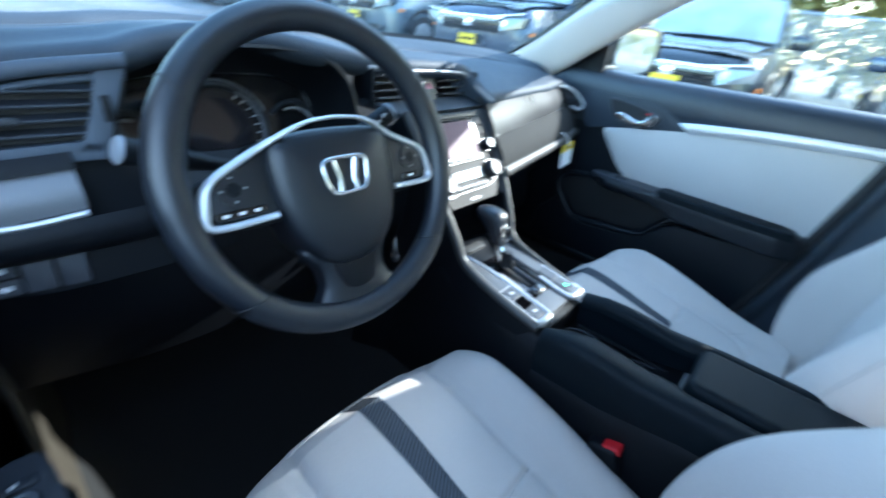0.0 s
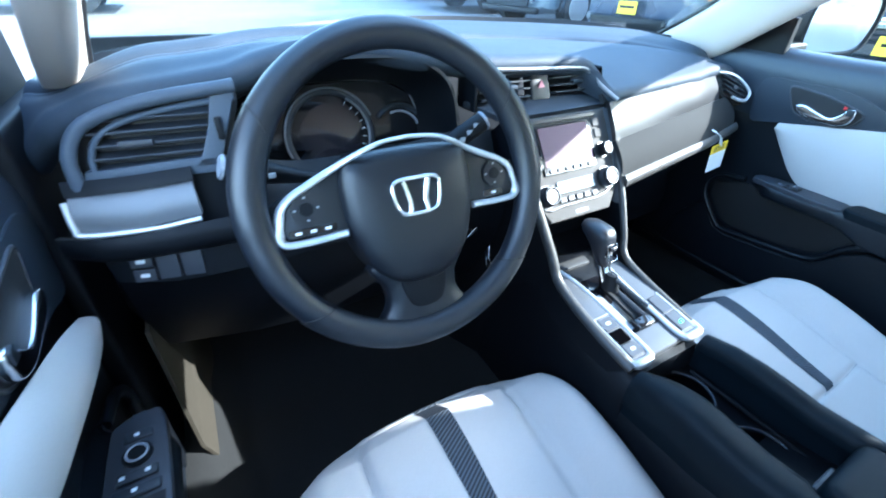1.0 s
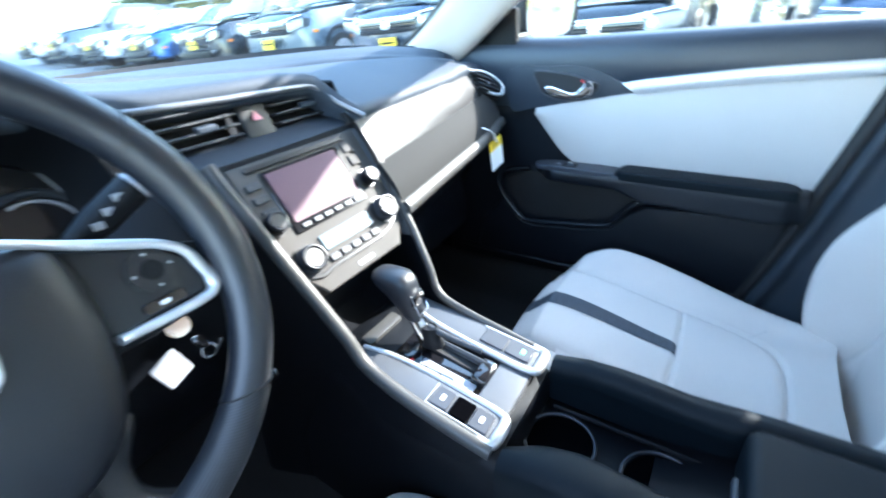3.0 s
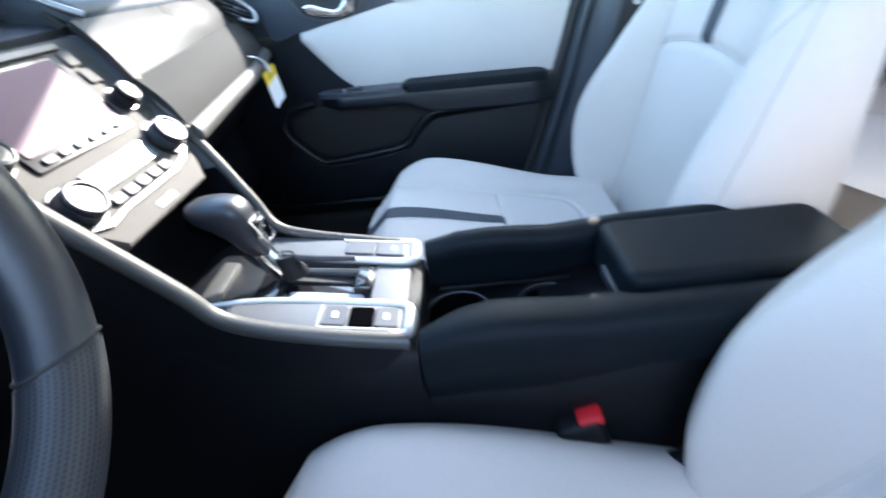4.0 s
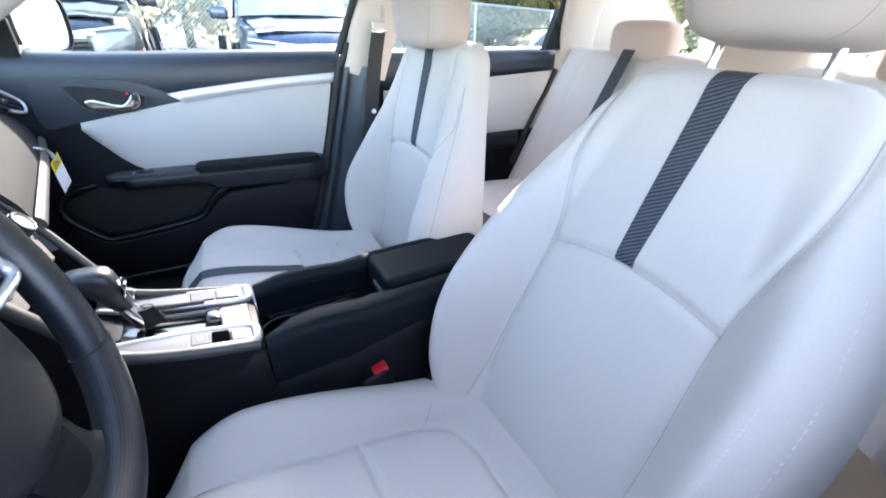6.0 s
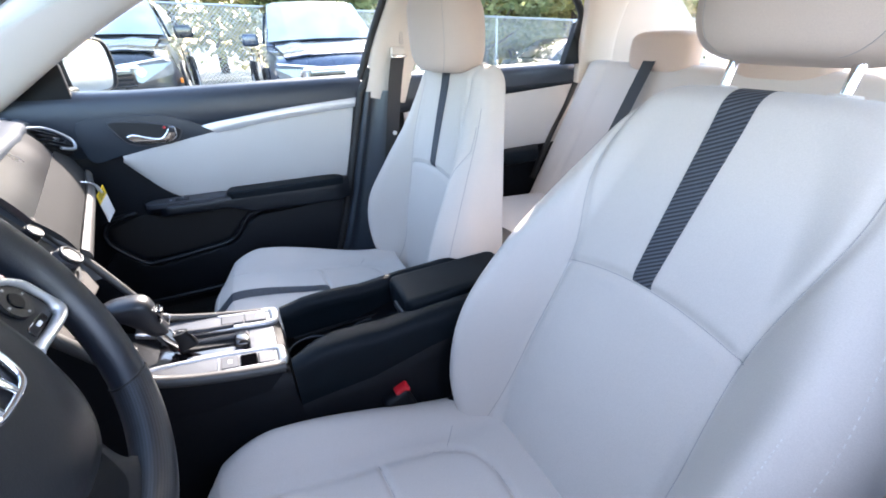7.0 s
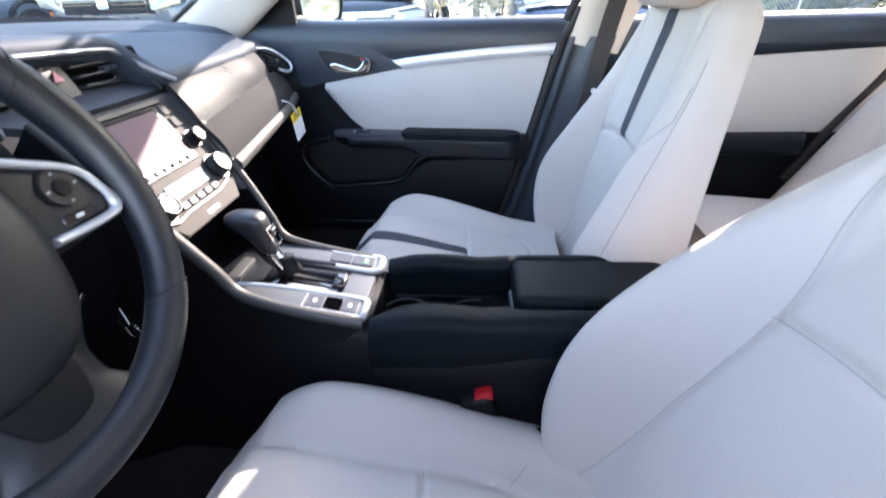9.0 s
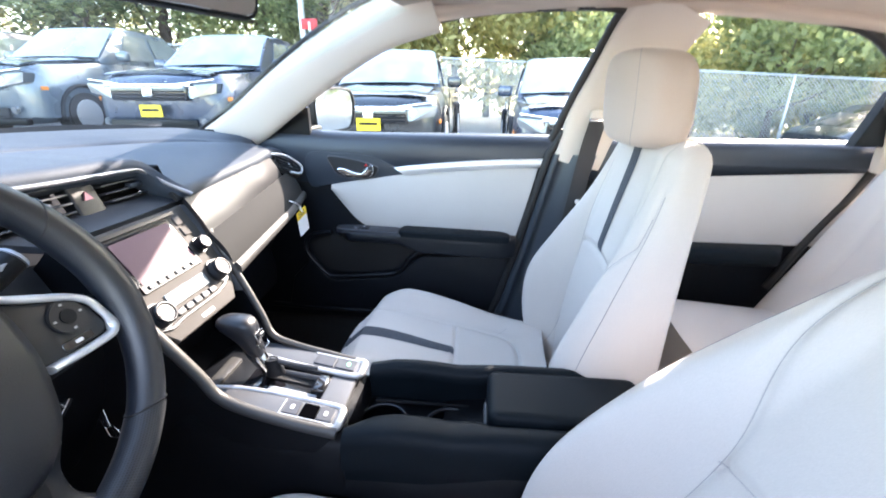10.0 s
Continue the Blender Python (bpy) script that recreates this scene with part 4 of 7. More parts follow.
    add("pocket_wall", yz_plate(wall, 0.735, 0.028, 0.010, side), M_DOOR, "swelling lower part of the door trim")
    bottom = spline([(0.36, 0.352), (0.16, 0.344), (-0.10, 0.342), (-0.30, 0.35), (-0.42, 0.365)], 6)
    add("lower_ridge", mirrored(tube_bm([(0.712, p[0], p[1]) for p in bottom], 0.008, 10), side), M_DOOR, "moulded ridge along the lower panel", sharp=80)
    # window frame seal at the rear of the opening and along the pillar
    seal = spline([(0.700, -0.560, 0.935), (0.668, -0.605, 1.06), (0.626, -0.668, 1.215), (0.606, -0.665, 1.252), (0.612, -0.40, 1.252), (0.616, -0.20, 1.222), (0.650, -0.02, 1.150), (0.715, 0.18, 1.03), (0.745, 0.30, 0.955)], 8)
    add("window_seal", mirrored(tube_bm(seal, 0.012, 8), side), M_RUBBER, "black rubber window seal", sharp=80)
    # mirror sail cover
    sail = [(0.345, 0.935), (0.165, 0.935), (0.165, 1.015), (0.185, 1.020)] if side > 0 else [(0.50, 0.93), (0.05, 0.93), (0.05, 1.10), (0.12, 1.24), (0.30, 1.26), (0.50, 1.20)]
    add("sail_cover", yz_plate(sail, 0.742, 0.016, 0.004, side), M_BLACK, "black triangular mirror cover")
    return root


PASSENGER_DOOR = dict(
    ix=0.716, bulge=0.008,
    top=[(0.104, 0.783), (0.02, 0.800), (-0.137, 0.826), (-0.30, 0.842), (-0.53, 0.852)],
    bot=[(0.104, 0.776), (0.075, 0.735), (0.02, 0.670), (-0.05, 0.645), (-0.30, 0.636), (-0.475, 0.630)],
    strip_hi=[(-0.098, 0.844), (-0.155, 0.852), (-0.345, 0.870), (-0.545, 0.880)],
    strip_lo=[(-0.132, 0.824), (-0.20, 0.833), (-0.345, 0.846), (-0.545, 0.858)],
    shift=(0.0, 0.0),
    arm=(0.100, -0.115, 0.648), arm_z=0.652, window_switches=((0.0, -0.004),))
DRIVER_DOOR = dict(
    ix=0.708, bulge=0.014,
    top=[(0.178, 0.752), (0.104, 0.784), (-0.003, 0.814), (-0.088, 0.836), (-0.152, 0.848), (-0.30, 0.852), (-0.53, 0.858)],
    bot=[(0.178, 0.748), (0.155, 0.716), (0.08, 0.718), (-0.02, 0.735), (-0.083, 0.745), (-0.15, 0.720), (-0.30, 0.690), (-0.475, 0.670)],
    strip_hi=[(-0.146, 0.874), (-0.20, 0.878), (-0.345, 0.884), (-0.545, 0.890)],
    strip_lo=[(-0.152, 0.862), (-0.20, 0.866), (-0.345, 0.872), (-0.545, 0.878)],
    shift=(0.030, 0.010),
    arm=(0.110, -0.150, 0.640), arm_z=0.646, window_switches=((-0.036, -0.014), (-0.036, 0.014), (-0.082, -0.014), (-0.082, 0.014)))
M_SILVER_PAINT = surface("car_paint_outer", (0.45, 0.46, 0.48), 0.3, metal=0.6, coat=0.6)
front_door("door_1", 1, "black and pale grey closed front passenger door", PASSENGER_DOOR)
driver_door = front_door("door_2", -1, "black and pale grey closed driver's door, window lowered", DRIVER_DOOR)
driver_door.location = (-0.035, -0.030, -0.040)


def rear_door(name, side):
    root = thing(name, "black and pale grey closed rear door", "car door", "rear doors", kind="structure")
    base = [(-0.64, 0.30), (-0.66, 0.925), (-1.45, 0.925), (-1.42, 0.62), (-1.30, 0.40), (-1.10, 0.30)]
    part("lower_panel", yz_plate(base, 0.775, 0.045, 0.006, side), M_BLACK, root)
    rows = []
    for y in np.linspace(-0.66, -1.44, 24):
        pr = [(0.800, 0.925), (0.770, 0.938), (0.735, 0.936), (0.715, 0.920), (0.708, 0.880), (0.712, 0.845), (0.735, 0.815)]
        low = lerp([-1.44, -1.0, -0.66], [0.850, 0.832, 0.81], y)
        rows.append([(px, y, pz if pz > 0.87 else low + (pz - 0.815)) for px, pz in spline(pr, 4)])
    part("upper_trim", mirrored(sheet_bm(rows, 0.006), side), M_TRIM, root, "soft black upper door trim", sharp=60)
    rows = [[(0.716 - 0.006 * math.sin(math.pi * k), y, lerp([-1.44, -1.0, -0.66], [0.858, 0.838, 0.815], y) * (1 - k) + 0.640 * k) for y in np.linspace(-0.70, -1.43, 24)] for k in np.linspace(0, 1, 10)]
    part("insert", mirrored(sheet_bm(rows, 0.006), side), M_INSERT, root, "pale grey cloth door insert", sharp=60)
    rows = []
    for y in np.linspace(-0.78, -1.27, 24):
        out = 0.075 * smoothstep(-1.28, -1.22, y)
        ring = [(0.735, 0.640), (0.72 - out * 0.7, 0.640), (0.72 - out, 0.628), (0.72 - out + 0.006, 0.592), (0.735, 0.57)]
        rows.append([(px, y, pz) for px, pz in spline(ring, 4)])
    part("armrest", mirrored(sheet_bm(rows, 0.004), side), M_SOFT, root, "black padded armrest", sharp=60)
    seal = spline([(0.705, -1.40, 0.935), (0.675, -1.385, 1.03), (0.640, -1.36, 1.11), (0.605, -1.22, 1.200), (0.603, -1.0, 1.238), (0.607, -0.86, 1.248)], 8)
    part("window_seal", mirrored(tube_bm(seal, 0.012, 8), side), M_RUBBER, root, "black rubber window seal", sharp=80)
    gap = spline([(0.700, -1.460, 0.935), (0.704, -1.402, 0.800), (0.706, -1.350, 0.710), (0.706, -1.296, 0.600), (0.706, -1.25, 0.50)], 6)
    part("edge_seal", mirrored(tube_bm(gap, 0.011, 8), side), M_RUBBER, root, "black rubber seal along the door's rear edge", sharp=80)
    quarter = [(-1.335, 0.932), (-1.44, 0.932), (-1.415, 1.06), (-1.385, 1.07)]
    part("quarter_post", yz_plate(quarter, 0.700, 0.03, 0.004, side), M_BLACK, root, "black window divider")
    part("outer_skin", mirrored(box_bm(0.02, 0.98, 0.66, (0.845, -1.14, 0.56), 0.004), side), M_SILVER_PAINT, root)
    return root


rear_door("door_3", 1)
rear_door("door_4", -1)

# window panes
def pane(name, rows, label):
    ob = structure(name, sheet_bm(rows, 0.003), M_GLASS, label, "window")
    ob.visible_shadow = False
    return ob


def side_rows(y0, y1, y0t, y1t, ztop0, ztop1, n=10):
    out = []
    for k in np.linspace(0, 1, 8):
        out.append([(0.768 - 0.135 * k ** 1.2, (y0 * (1 - j) + y1 * j) * (1 - k) + (y0t * (1 - j) + y1t * j) * k, 0.925 + ((ztop0 * (1 - j) + ztop1 * j) - 0.925) * k) for j in np.linspace(0, 1, n)])
    return out


pane("window_1", side_rows(0.335, -0.58, -0.22, -0.68, 1.232, 1.262), "clear glass of the front passenger window")
pane("window_2", side_rows(-0.68, -1.42, -0.80, -1.30, 1.262, 1.195), "clear glass of the rear passenger window")

# windscreen: a gently bowed sheet
rows = []
for k in np.linspace(0, 1, 12):
    rows.append([(x * (0.735 - 0.165 * k), (0.98 - 0.52 * x * x) * (1 - k) + (-0.03 - 0.15 * x * x) * k, 0.955 + (1.262 - 0.02 * x * x - 0.955) * k) for x in np.linspace(-1, 1, 24)])
pane("windscreen", rows, "clear laminated windscreen glass")
rows = []
for k in np.linspace(0, 1, 10):
    rows.append([(x * (0.62 - 0.10 * k), -2.12 + 0.06 * x * x + (0.56 - 0.05 * x * x) * k, 0.945 + 0.265 * k) for x in np.linspace(-1, 1, 16)])
pane("window_rear", rows, "clear glass of the rear window")


# ---------------------------------------------------------------- dashboard
dash = thing("dashboard", "black padded dashboard with silver trim, vents and a centre display", "dashboard")


def d_part(n, bm, mt, lb="", sharp=35, parent=None):
    return part(n, bm, mt, parent or dash, lb, sharp=sharp)


# upper pad: from the windscreen back to the lip over the vents
LIP_X = [-0.74, -0.70, -0.64, -0.56, -0.51, -0.47, -0.42, -0.37, -0.30, -0.22, -0.155, -0.12, -0.04, 0.042, 0.107, 0.125, 0.140, 0.20, 0.40, 0.50, 0.56, 0.62, 0.68, 0.74]
LIP_Y = [0.255, 0.210, 0.190, 0.190, 0.195, 0.220, 0.240, 0.248, 0.248, 0.240, 0.235, 0.230, 0.224, 0.220, 0.214, 0.188, 0.166, 0.178, 0.213, 0.225, 0.238, 0.245, 0.255, 0.27]
LIP_Z = [0.880, 0.925, 0.950, 0.960, 0.966, 0.976, 0.984, 0.986, 0.982, 0.968, 0.958, 0.953, 0.950, 0.948, 0.942, 0.912, 0.890, 0.890, 0.890, 0.892, 0.896, 0.898, 0.888, 0.872]
CREASE_X = [-0.25, -0.15, -0.05, 0.05, 0.15, 0.25, 0.32, 0.38, 0.45, 0.50, 0.55, 0.60, 0.68, 0.74]
CREASE_Y = [0.360, 0.390, 0.460, 0.509, 0.523, 0.520, 0.500, 0.455, 0.407, 0.370, 0.315, 0.270, 0.275, 0.29]
CREASE_Z = [0.977, 0.967, 0.960, 0.952, 0.947, 0.942, 0.940, 0.940, 0.937, 0.932, 0.922, 0.908, 0.896, 0.880]


def zfr(x):
    """Height of the pad along the foot of the windscreen."""
    return lerp([-0.7, -0.3, 0.1], [0.956, 0.968, 0.977], x) - 0.022 - 0.03 * smoothstep(0.8, 1.0, abs(x / 0.74))


rows, shelf = [], []
for x in np.linspace(-0.74, 0.74, 130):
    yl, zl = lerp(LIP_X, LIP_Y, x), lerp(LIP_X, LIP_Z, x)
    yf = 0.93 - 0.52 * (x / 0.74) ** 2
    hood = math.exp(-(((x + 0.37) / 0.16) ** 4))
    edge = abs(x / 0.74)
    blend = smoothstep(-0.24, -0.06, x)
    zc = max(0.975 + 0.010 * hood - 0.045 * smoothstep(0.78, 1.0, edge), zl - 0.002) * (1 - blend) + max(lerp(CREASE_X, CREASE_Z, x), zl + 0.006) * blend
    yc = (yl + 0.105 + 0.03 * (1 - edge)) * (1 - blend) + max(curve(CREASE_X, CREASE_Y, x), yl + 0.03) * blend
    yf = max(yf, yc + 0.12)
    m1 = 0.30 + 0.16 * math.exp(-((x - 0.40) / 0.30) ** 2)
    prof = [(yl + 0.030, zl - 0.020), (yl + 0.006, zl - 0.012), (yl, zl - 0.002), (yl + 0.006, zl + 0.006), (yl + 0.010 + (yc - yl) * 0.18, zl + 0.004 + (zc - zl) * m1), (yl + (yc - yl) * 0.55, zl + 0.004 + (zc - zl) * (0.5 + m1 * 0.75)), (yc - 0.012, zc - 0.003), (yc - 0.003, zc - 0.001), (yc + 0.001, zc - 0.006), (yc + 0.005, zc - 0.006), (yc + 0.010, zc + 0.002), (yc + 0.04, zc + 0.008), (max(yc + 0.07, yf - 0.22), zfr(x) * 0.5 + zc * 0.5 + 0.008), (yf, zfr(x)), (yf + 0.03, 0.90)]
    line = [(x, py, pz) for py, pz in spline(prof, 3)]
    rows.append(line[:26])
    shelf.append(line[25:])
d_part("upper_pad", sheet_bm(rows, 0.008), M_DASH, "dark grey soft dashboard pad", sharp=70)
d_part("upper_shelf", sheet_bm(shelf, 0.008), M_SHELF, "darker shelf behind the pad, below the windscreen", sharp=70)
# closing pieces at both ends
for sgn in (-1, 1):
    d_part("end_cap", box_bm(0.030, 0.46, 0.66, (sgn * 0.752, 0.43, 0.60), 0.008), M_BLACK, "black end panel of the dashboard")


def band_part(name, upper, lower, mt, lb, thick=0.008, bow=0.004, n=40, sharp=60):
    """A trim band between an upper and a lower line of (x, y, z)."""
    a, b = resample(spline(upper, 6), n), resample(spline(lower, 6), n)
    rows = []
    for k in np.linspace(0, 1, 9):
        rows.append([tuple(p * (1 - k) + q * k - (bow * math.sin(math.pi * k) if i == 1 else 0) for i, (p, q) in enumerate(zip(pa, pb))) for pa, pb in zip(a, b)])
    return d_part(name, sheet_bm(rows, thick), mt, lb, sharp=sharp)


xs_strip = np.linspace(-0.70, 0.70, 9)
band_part("defroster_strip", [(x, 0.915 - 0.52 * (x / 0.74) ** 2, zfr(x) + 0.018) for x in xs_strip], [(x, 0.910 - 0.52 * (x / 0.74) ** 2, zfr(x) - 0.020) for x in xs_strip], M_RUBBER, "black strip at the foot of the windscreen", thick=0.010, bow=0.004, sharp=80)
# passenger side: bright band, panel below it, slim light line, glove box
def face(x, z, out=0.0):
    """A point on the passenger side's leaning front."""
    return (x, 0.166 + 0.58 * (z - 0.887) + 0.18 * (x - 0.14) - out, z)


FACE_X = (0.118, 0.20, 0.30, 0.40, 0.50, 0.595)
# dark strip that paints the shade between pad and band
band_part("pad_gap", [(x, face(x, 0.893)[1] + 0.014, 0.893) for x in FACE_X], [(x, face(x, 0.878)[1] + 0.012, 0.878) for x in FACE_X], M_RECESS_SHADE, "dark strip for the shade in the gap between the pad and the band", thick=0.006, bow=0.0)
band_part("bright_band", [face(x, 0.880) for x in FACE_X], [face(x, 0.821 + 0.010 * (x - 0.118) / 0.48) for x in FACE_X], M_BAND, "satin silver band across the passenger side", bow=0.003)
FACE_X = (0.118, 0.20, 0.30, 0.40, 0.50, 0.60, 0.665)
# same face turning downwards; its weaker light is put into a darker colour
band_part("passenger_panel", [face(x, 0.819 + 0.010 * (x - 0.118) / 0.48) for x in FACE_X], [face(x, 0.762 + 0.05 * max(0.0, x - 0.5)) for x in FACE_X], M_PANEL, "lower part of the silver face, coloured dark grey for its shade", bow=0.006)
band_part("light_line", [face(x, 0.758 + 0.05 * max(0.0, x - 0.5), 0.003) for x in FACE_X], [face(x, 0.752 + 0.05 * max(0.0, x - 0.5), 0.003) for x in FACE_X], M_RAIL, "slim silver line", thick=0.012, bow=0.002)
band_part("glove_box", [(x, face(x, 0.748)[1] + 0.006, 0.748) for x in FACE_X], [(x, face(x, 0.748)[1] + 0.150, 0.60) for x in FACE_X], M_BLACK, "black glove box lid, cut back below the dashboard", bow=-0.01)
band_part("glove_box_front", [(x, face(x, 0.748)[1] + 0.150, 0.598) for x in FACE_X], [(x, 0.285 + 0.06 * max(0.0, x - 0.15), 0.46) for x in FACE_X], M_BLACK, "black lower glove box front", bow=0.01)
# side vent on the passenger end
EX, EY = Vector((0.80, -0.43, -0.42)).normalized(), Vector((0.588, 0.255, 0.765)).normalized()
EN = EX.cross(EY).normalized()
EY = EN.cross(EX)
def evp(u, v, w=0.0):
    return axes(Vector((0.649, 0.214, 0.858)) + EX * u + EY * v + EN * w, EX, EY, EN)
vo = spline([(-0.069, 0.004), (-0.040, 0.018), (-0.010, 0.026), (0.022, 0.023), (0.051, 0.010), (0.049, -0.012), (0.026, -0.023), (-0.014, -0.023), (-0.038, -0.010)], 6, closed=True)
vent = d_part("side_vent", tube_bm([evp(p[0], p[1], 0.004).translation for p in vo[:40]], 0.0036, 8), M_SILVER, "silver-rimmed side air vent", sharp=80)
d_part("vent_well", plate_bm([(p[0], p[1]) for p in vo], 0.004, 0.001, 2, evp(0, 0, -0.012)), M_RECESS_SHADE, "dark plate for the shade in the vent opening", parent=vent)
for k in range(4):
    d_part("slat", box_bm(0.062 + 0.004 * k, 0.016, 0.003, (0, 0, 0), 0.001, 1, evp(-0.006 + 0.008 * k, 0.016 - 0.0105 * k, -0.003) @ pose(0, 0, 0, -70)), M_GREY, parent=vent)
d_part("vent_tab", box_bm(0.012, 0.010, 0.006, (0, 0, 0), 0.002, 2, evp(0.006, 0.000, 0.003)), M_GREY, parent=vent)
d_part("vent_back", plate_bm([(p[0] * 1.14, p[1] * 1.24) for p in vo], 0.030, 0.006, 2, evp(0.002, 0.0, -0.040)), M_PANEL, "grey housing round the vent", parent=vent)
# lower apron that closes the space below
rows = [[(x, y, z) for x in np.linspace(-0.74, 0.74, 20)] for y, z in ((0.34, 0.80), (0.33, 0.60), (0.42, 0.46), (0.60, 0.40), (0.95, 0.40))]
d_part("under_panel", sheet_bm(rows, 0.006), M_BLACK, "black panel under the dashboard")

# centre vents under the lip
for x0, x1, xs in ((-0.132, -0.020, -0.006), (0.028, 0.138, 0.010)):
    cxv = (x0 + x1) / 2
    well = d_part("centre_vent", box_bm(x1 - x0 + 0.01, 0.012, 0.070, (cxv, 0.260, 0.914), 0.003), M_RECESS_SHADE, "black centre air vent")
    for k in range(4):
        d_part("slat", box_bm(x1 - x0 - 0.004, 0.024, 0.0034, (0, 0, 0), 0.001, 1, pose(cxv + (0.4 * xs * (k - 1) if xs > 0 else 0), 0.232 - 0.003 * k, 0.9335 - 0.0125 * k, -12)), M_GREY, parent=well)
    d_part("vent_tab", box_bm(0.026, 0.012, 0.008, (cxv + 0.010, 0.218, 0.914), 0.002), M_DASH, parent=well)
haz = d_part("hazard_block", box_bm(0.044, 0.024, 0.066, (0, 0, 0), 0.004, 3, pose(0.006, 0.232, 0.908, -22)), M_HUB, "dark block with the warning button")
tri = [(0.0085 * math.cos(radians(90 + 120 * k)), 0.0085 * math.sin(radians(90 + 120 * k))) for k in range(3)]
d_part("warning_button", plate_bm(tri, 0.002, 0, 1, axes((0.006, 0.2195, 0.913), (1, 0, 0), (0, 0.37, 0.93), (0, -0.93, 0.37))), M_WARN, "pink triangular warning symbol", parent=haz)
d_part("vent_surround", tube_bm(spline([(-0.145, 0.224, 0.948), (-0.04, 0.216, 0.943), (0.06, 0.211, 0.940), (0.104, 0.207, 0.935), (0.124, 0.180, 0.908), (0.141, 0.152, 0.888)], 8), 0.0042, 8), M_SILVER_DARK, "thin satin line round the vents", sharp=80)
band_part("vent_floor", [(-0.150, 0.240, 0.886), (0.04, 0.226, 0.884), (0.148, 0.226, 0.884)], [(-0.110, 0.174, 0.868), (0.02, 0.174, 0.868), (0.132, 0.174, 0.870)], M_GREY, "grey ledge under the vents", thick=0.01, bow=0.0)
d_part("vent_side", box_bm(0.006, 0.06, 0.06, (0, 0, 0), 0.002, 1, pose(0.146, 0.232, 0.912, 0, -20, 0)), M_BLACK, "dark vent side wall")
d_part("vent_side", box_bm(0.006, 0.06, 0.07, (-0.140, 0.242, 0.914), 0.002, 1), M_BLACK, "dark vent side wall")

# centre stack: a leaning face with display, knobs and climate panel
ST_O, ST_X, ST_Y, ST_Z = Vector((0.013, 0.1185, 0.797)), Vector((1, 0, 0)), Vector((0, 0.545, 0.838)), Vector((0, -0.838, 0.545))
def st(u, v, w=0.0):
    """Placing on the stack's face: u across, v up along it, w out of it."""
    return axes(ST_O + ST_X * u + ST_Y * v + ST_Z * w, ST_X, ST_Y, ST_Z)
face = [(-0.102, 0.090), (0.112, 0.090), (0.110, 0.0), (0.098, -0.062), (0.070, -0.098), (-0.075, -0.098), (-0.098, -0.062), (-0.104, 0.0)]
stack = d_part("stack_face", plate_bm(face, 0.022, 0.005, 3, st(0, 0, -0.022)), M_TAUPE, "warm grey centre panel")
d_part("display", plate_bm(rrect(0.128, 0.088, 0.003), 0.003, 0.001, 1, st(-0.004, 0.029, 0.0)), M_GLOSS, "glossy black display frame", parent=stack)
d_part("screen", plate_bm(rrect(0.116, 0.070, 0.002), 0.002, 0, 1, st(-0.004, 0.034, 0.0022)), M_SCREEN, "unlit display screen with a pink reflection in its colour", parent=stack)
d_part("disc_slot", plate_bm(rrect(0.165, 0.008, 0.003), 0.003, 0.001, 1, st(0.0, 0.081, 0.0)), M_BAND, "bright slot trim", parent=stack)
for k in range(6):
    d_part("preset_button", plate_bm(rrect(0.014, 0.007, 0.002), 0.003, 0.001, 1, st(-0.050 + 0.0185 * k, -0.0085, 0.0028)), M_GREY, parent=stack)
for k in range(3):
    d_part("side_button", plate_bm(rrect(0.020, 0.010, 0.002), 0.003, 0.001, 1, st(-0.083, 0.060 - 0.018 * k, 0.0)), M_GREY, parent=stack)
    if k < 2:
        d_part("side_button", plate_bm(rrect(0.018, 0.017, 0.002), 0.003, 0.001, 1, st(0.080, 0.066 - 0.021 * k, 0.0)), M_TAUPE, parent=stack)


def dial(name, u, v, r, mt, lb):
    k = d_part(name, cyl_bm(r * 1.12, 0.006, 32, 0.002, st(u, v, 0.003)), M_BAND, lb, parent=stack)
    d_part("knob_cap", cyl_bm(r, 0.016, 32, 0.003, st(u, v, 0.010), r2=r * 0.94), mt, "", parent=stack)
    ring = [(st(u, v, 0.0185) @ Vector((r * 0.80 * math.cos(a), r * 0.80 * math.sin(a), 0)))[:] for a in np.linspace(0, math.tau, 28, endpoint=False)]
    d_part("knob_ring", tube_bm(ring, r * 0.13, 8, closed=True), M_BAND, "bright knob ring", parent=stack, sharp=80)
    d_part("knob_face", cyl_bm(r * 0.66, 0.002, 28, 0.0005, st(u, v, 0.0185)), M_RAIL, "", parent=stack)
    return k


dial("tuning_knob", 0.080, 0.012, 0.0125, M_BLACK, "round tuning knob")
dial("volume_knob", -0.089, 0.008, 0.0140, M_BLACK, "round volume knob")
dial("climate_knob", 0.073, -0.040, 0.0185, M_GREY, "silver-ringed climate knob")
dial("climate_knob", -0.076, -0.050, 0.0185, M_GREY, "silver-ringed climate knob")
d_part("climate_display", plate_bm(rrect(0.092, 0.022, 0.003), 0.003, 0.001, 1, st(-0.001, -0.040, 0.0)), M_LCD, "grey climate display", parent=stack)
for k in range(5):
    d_part("climate_button", plate_bm(rrect(0.016, 0.010, 0.003), 0.004, 0.001, 1, st(-0.040 + 0.0195 * k, -0.062, 0.0)), M_GREY, parent=stack)
    d_part("button_mark", plate_bm(rrect(0.007, 0.003, 0.001), 0.0008, 0, 1, st(-0.040 + 0.0195 * k, -0.062, 0.004)), M_WHITE, parent=stack)
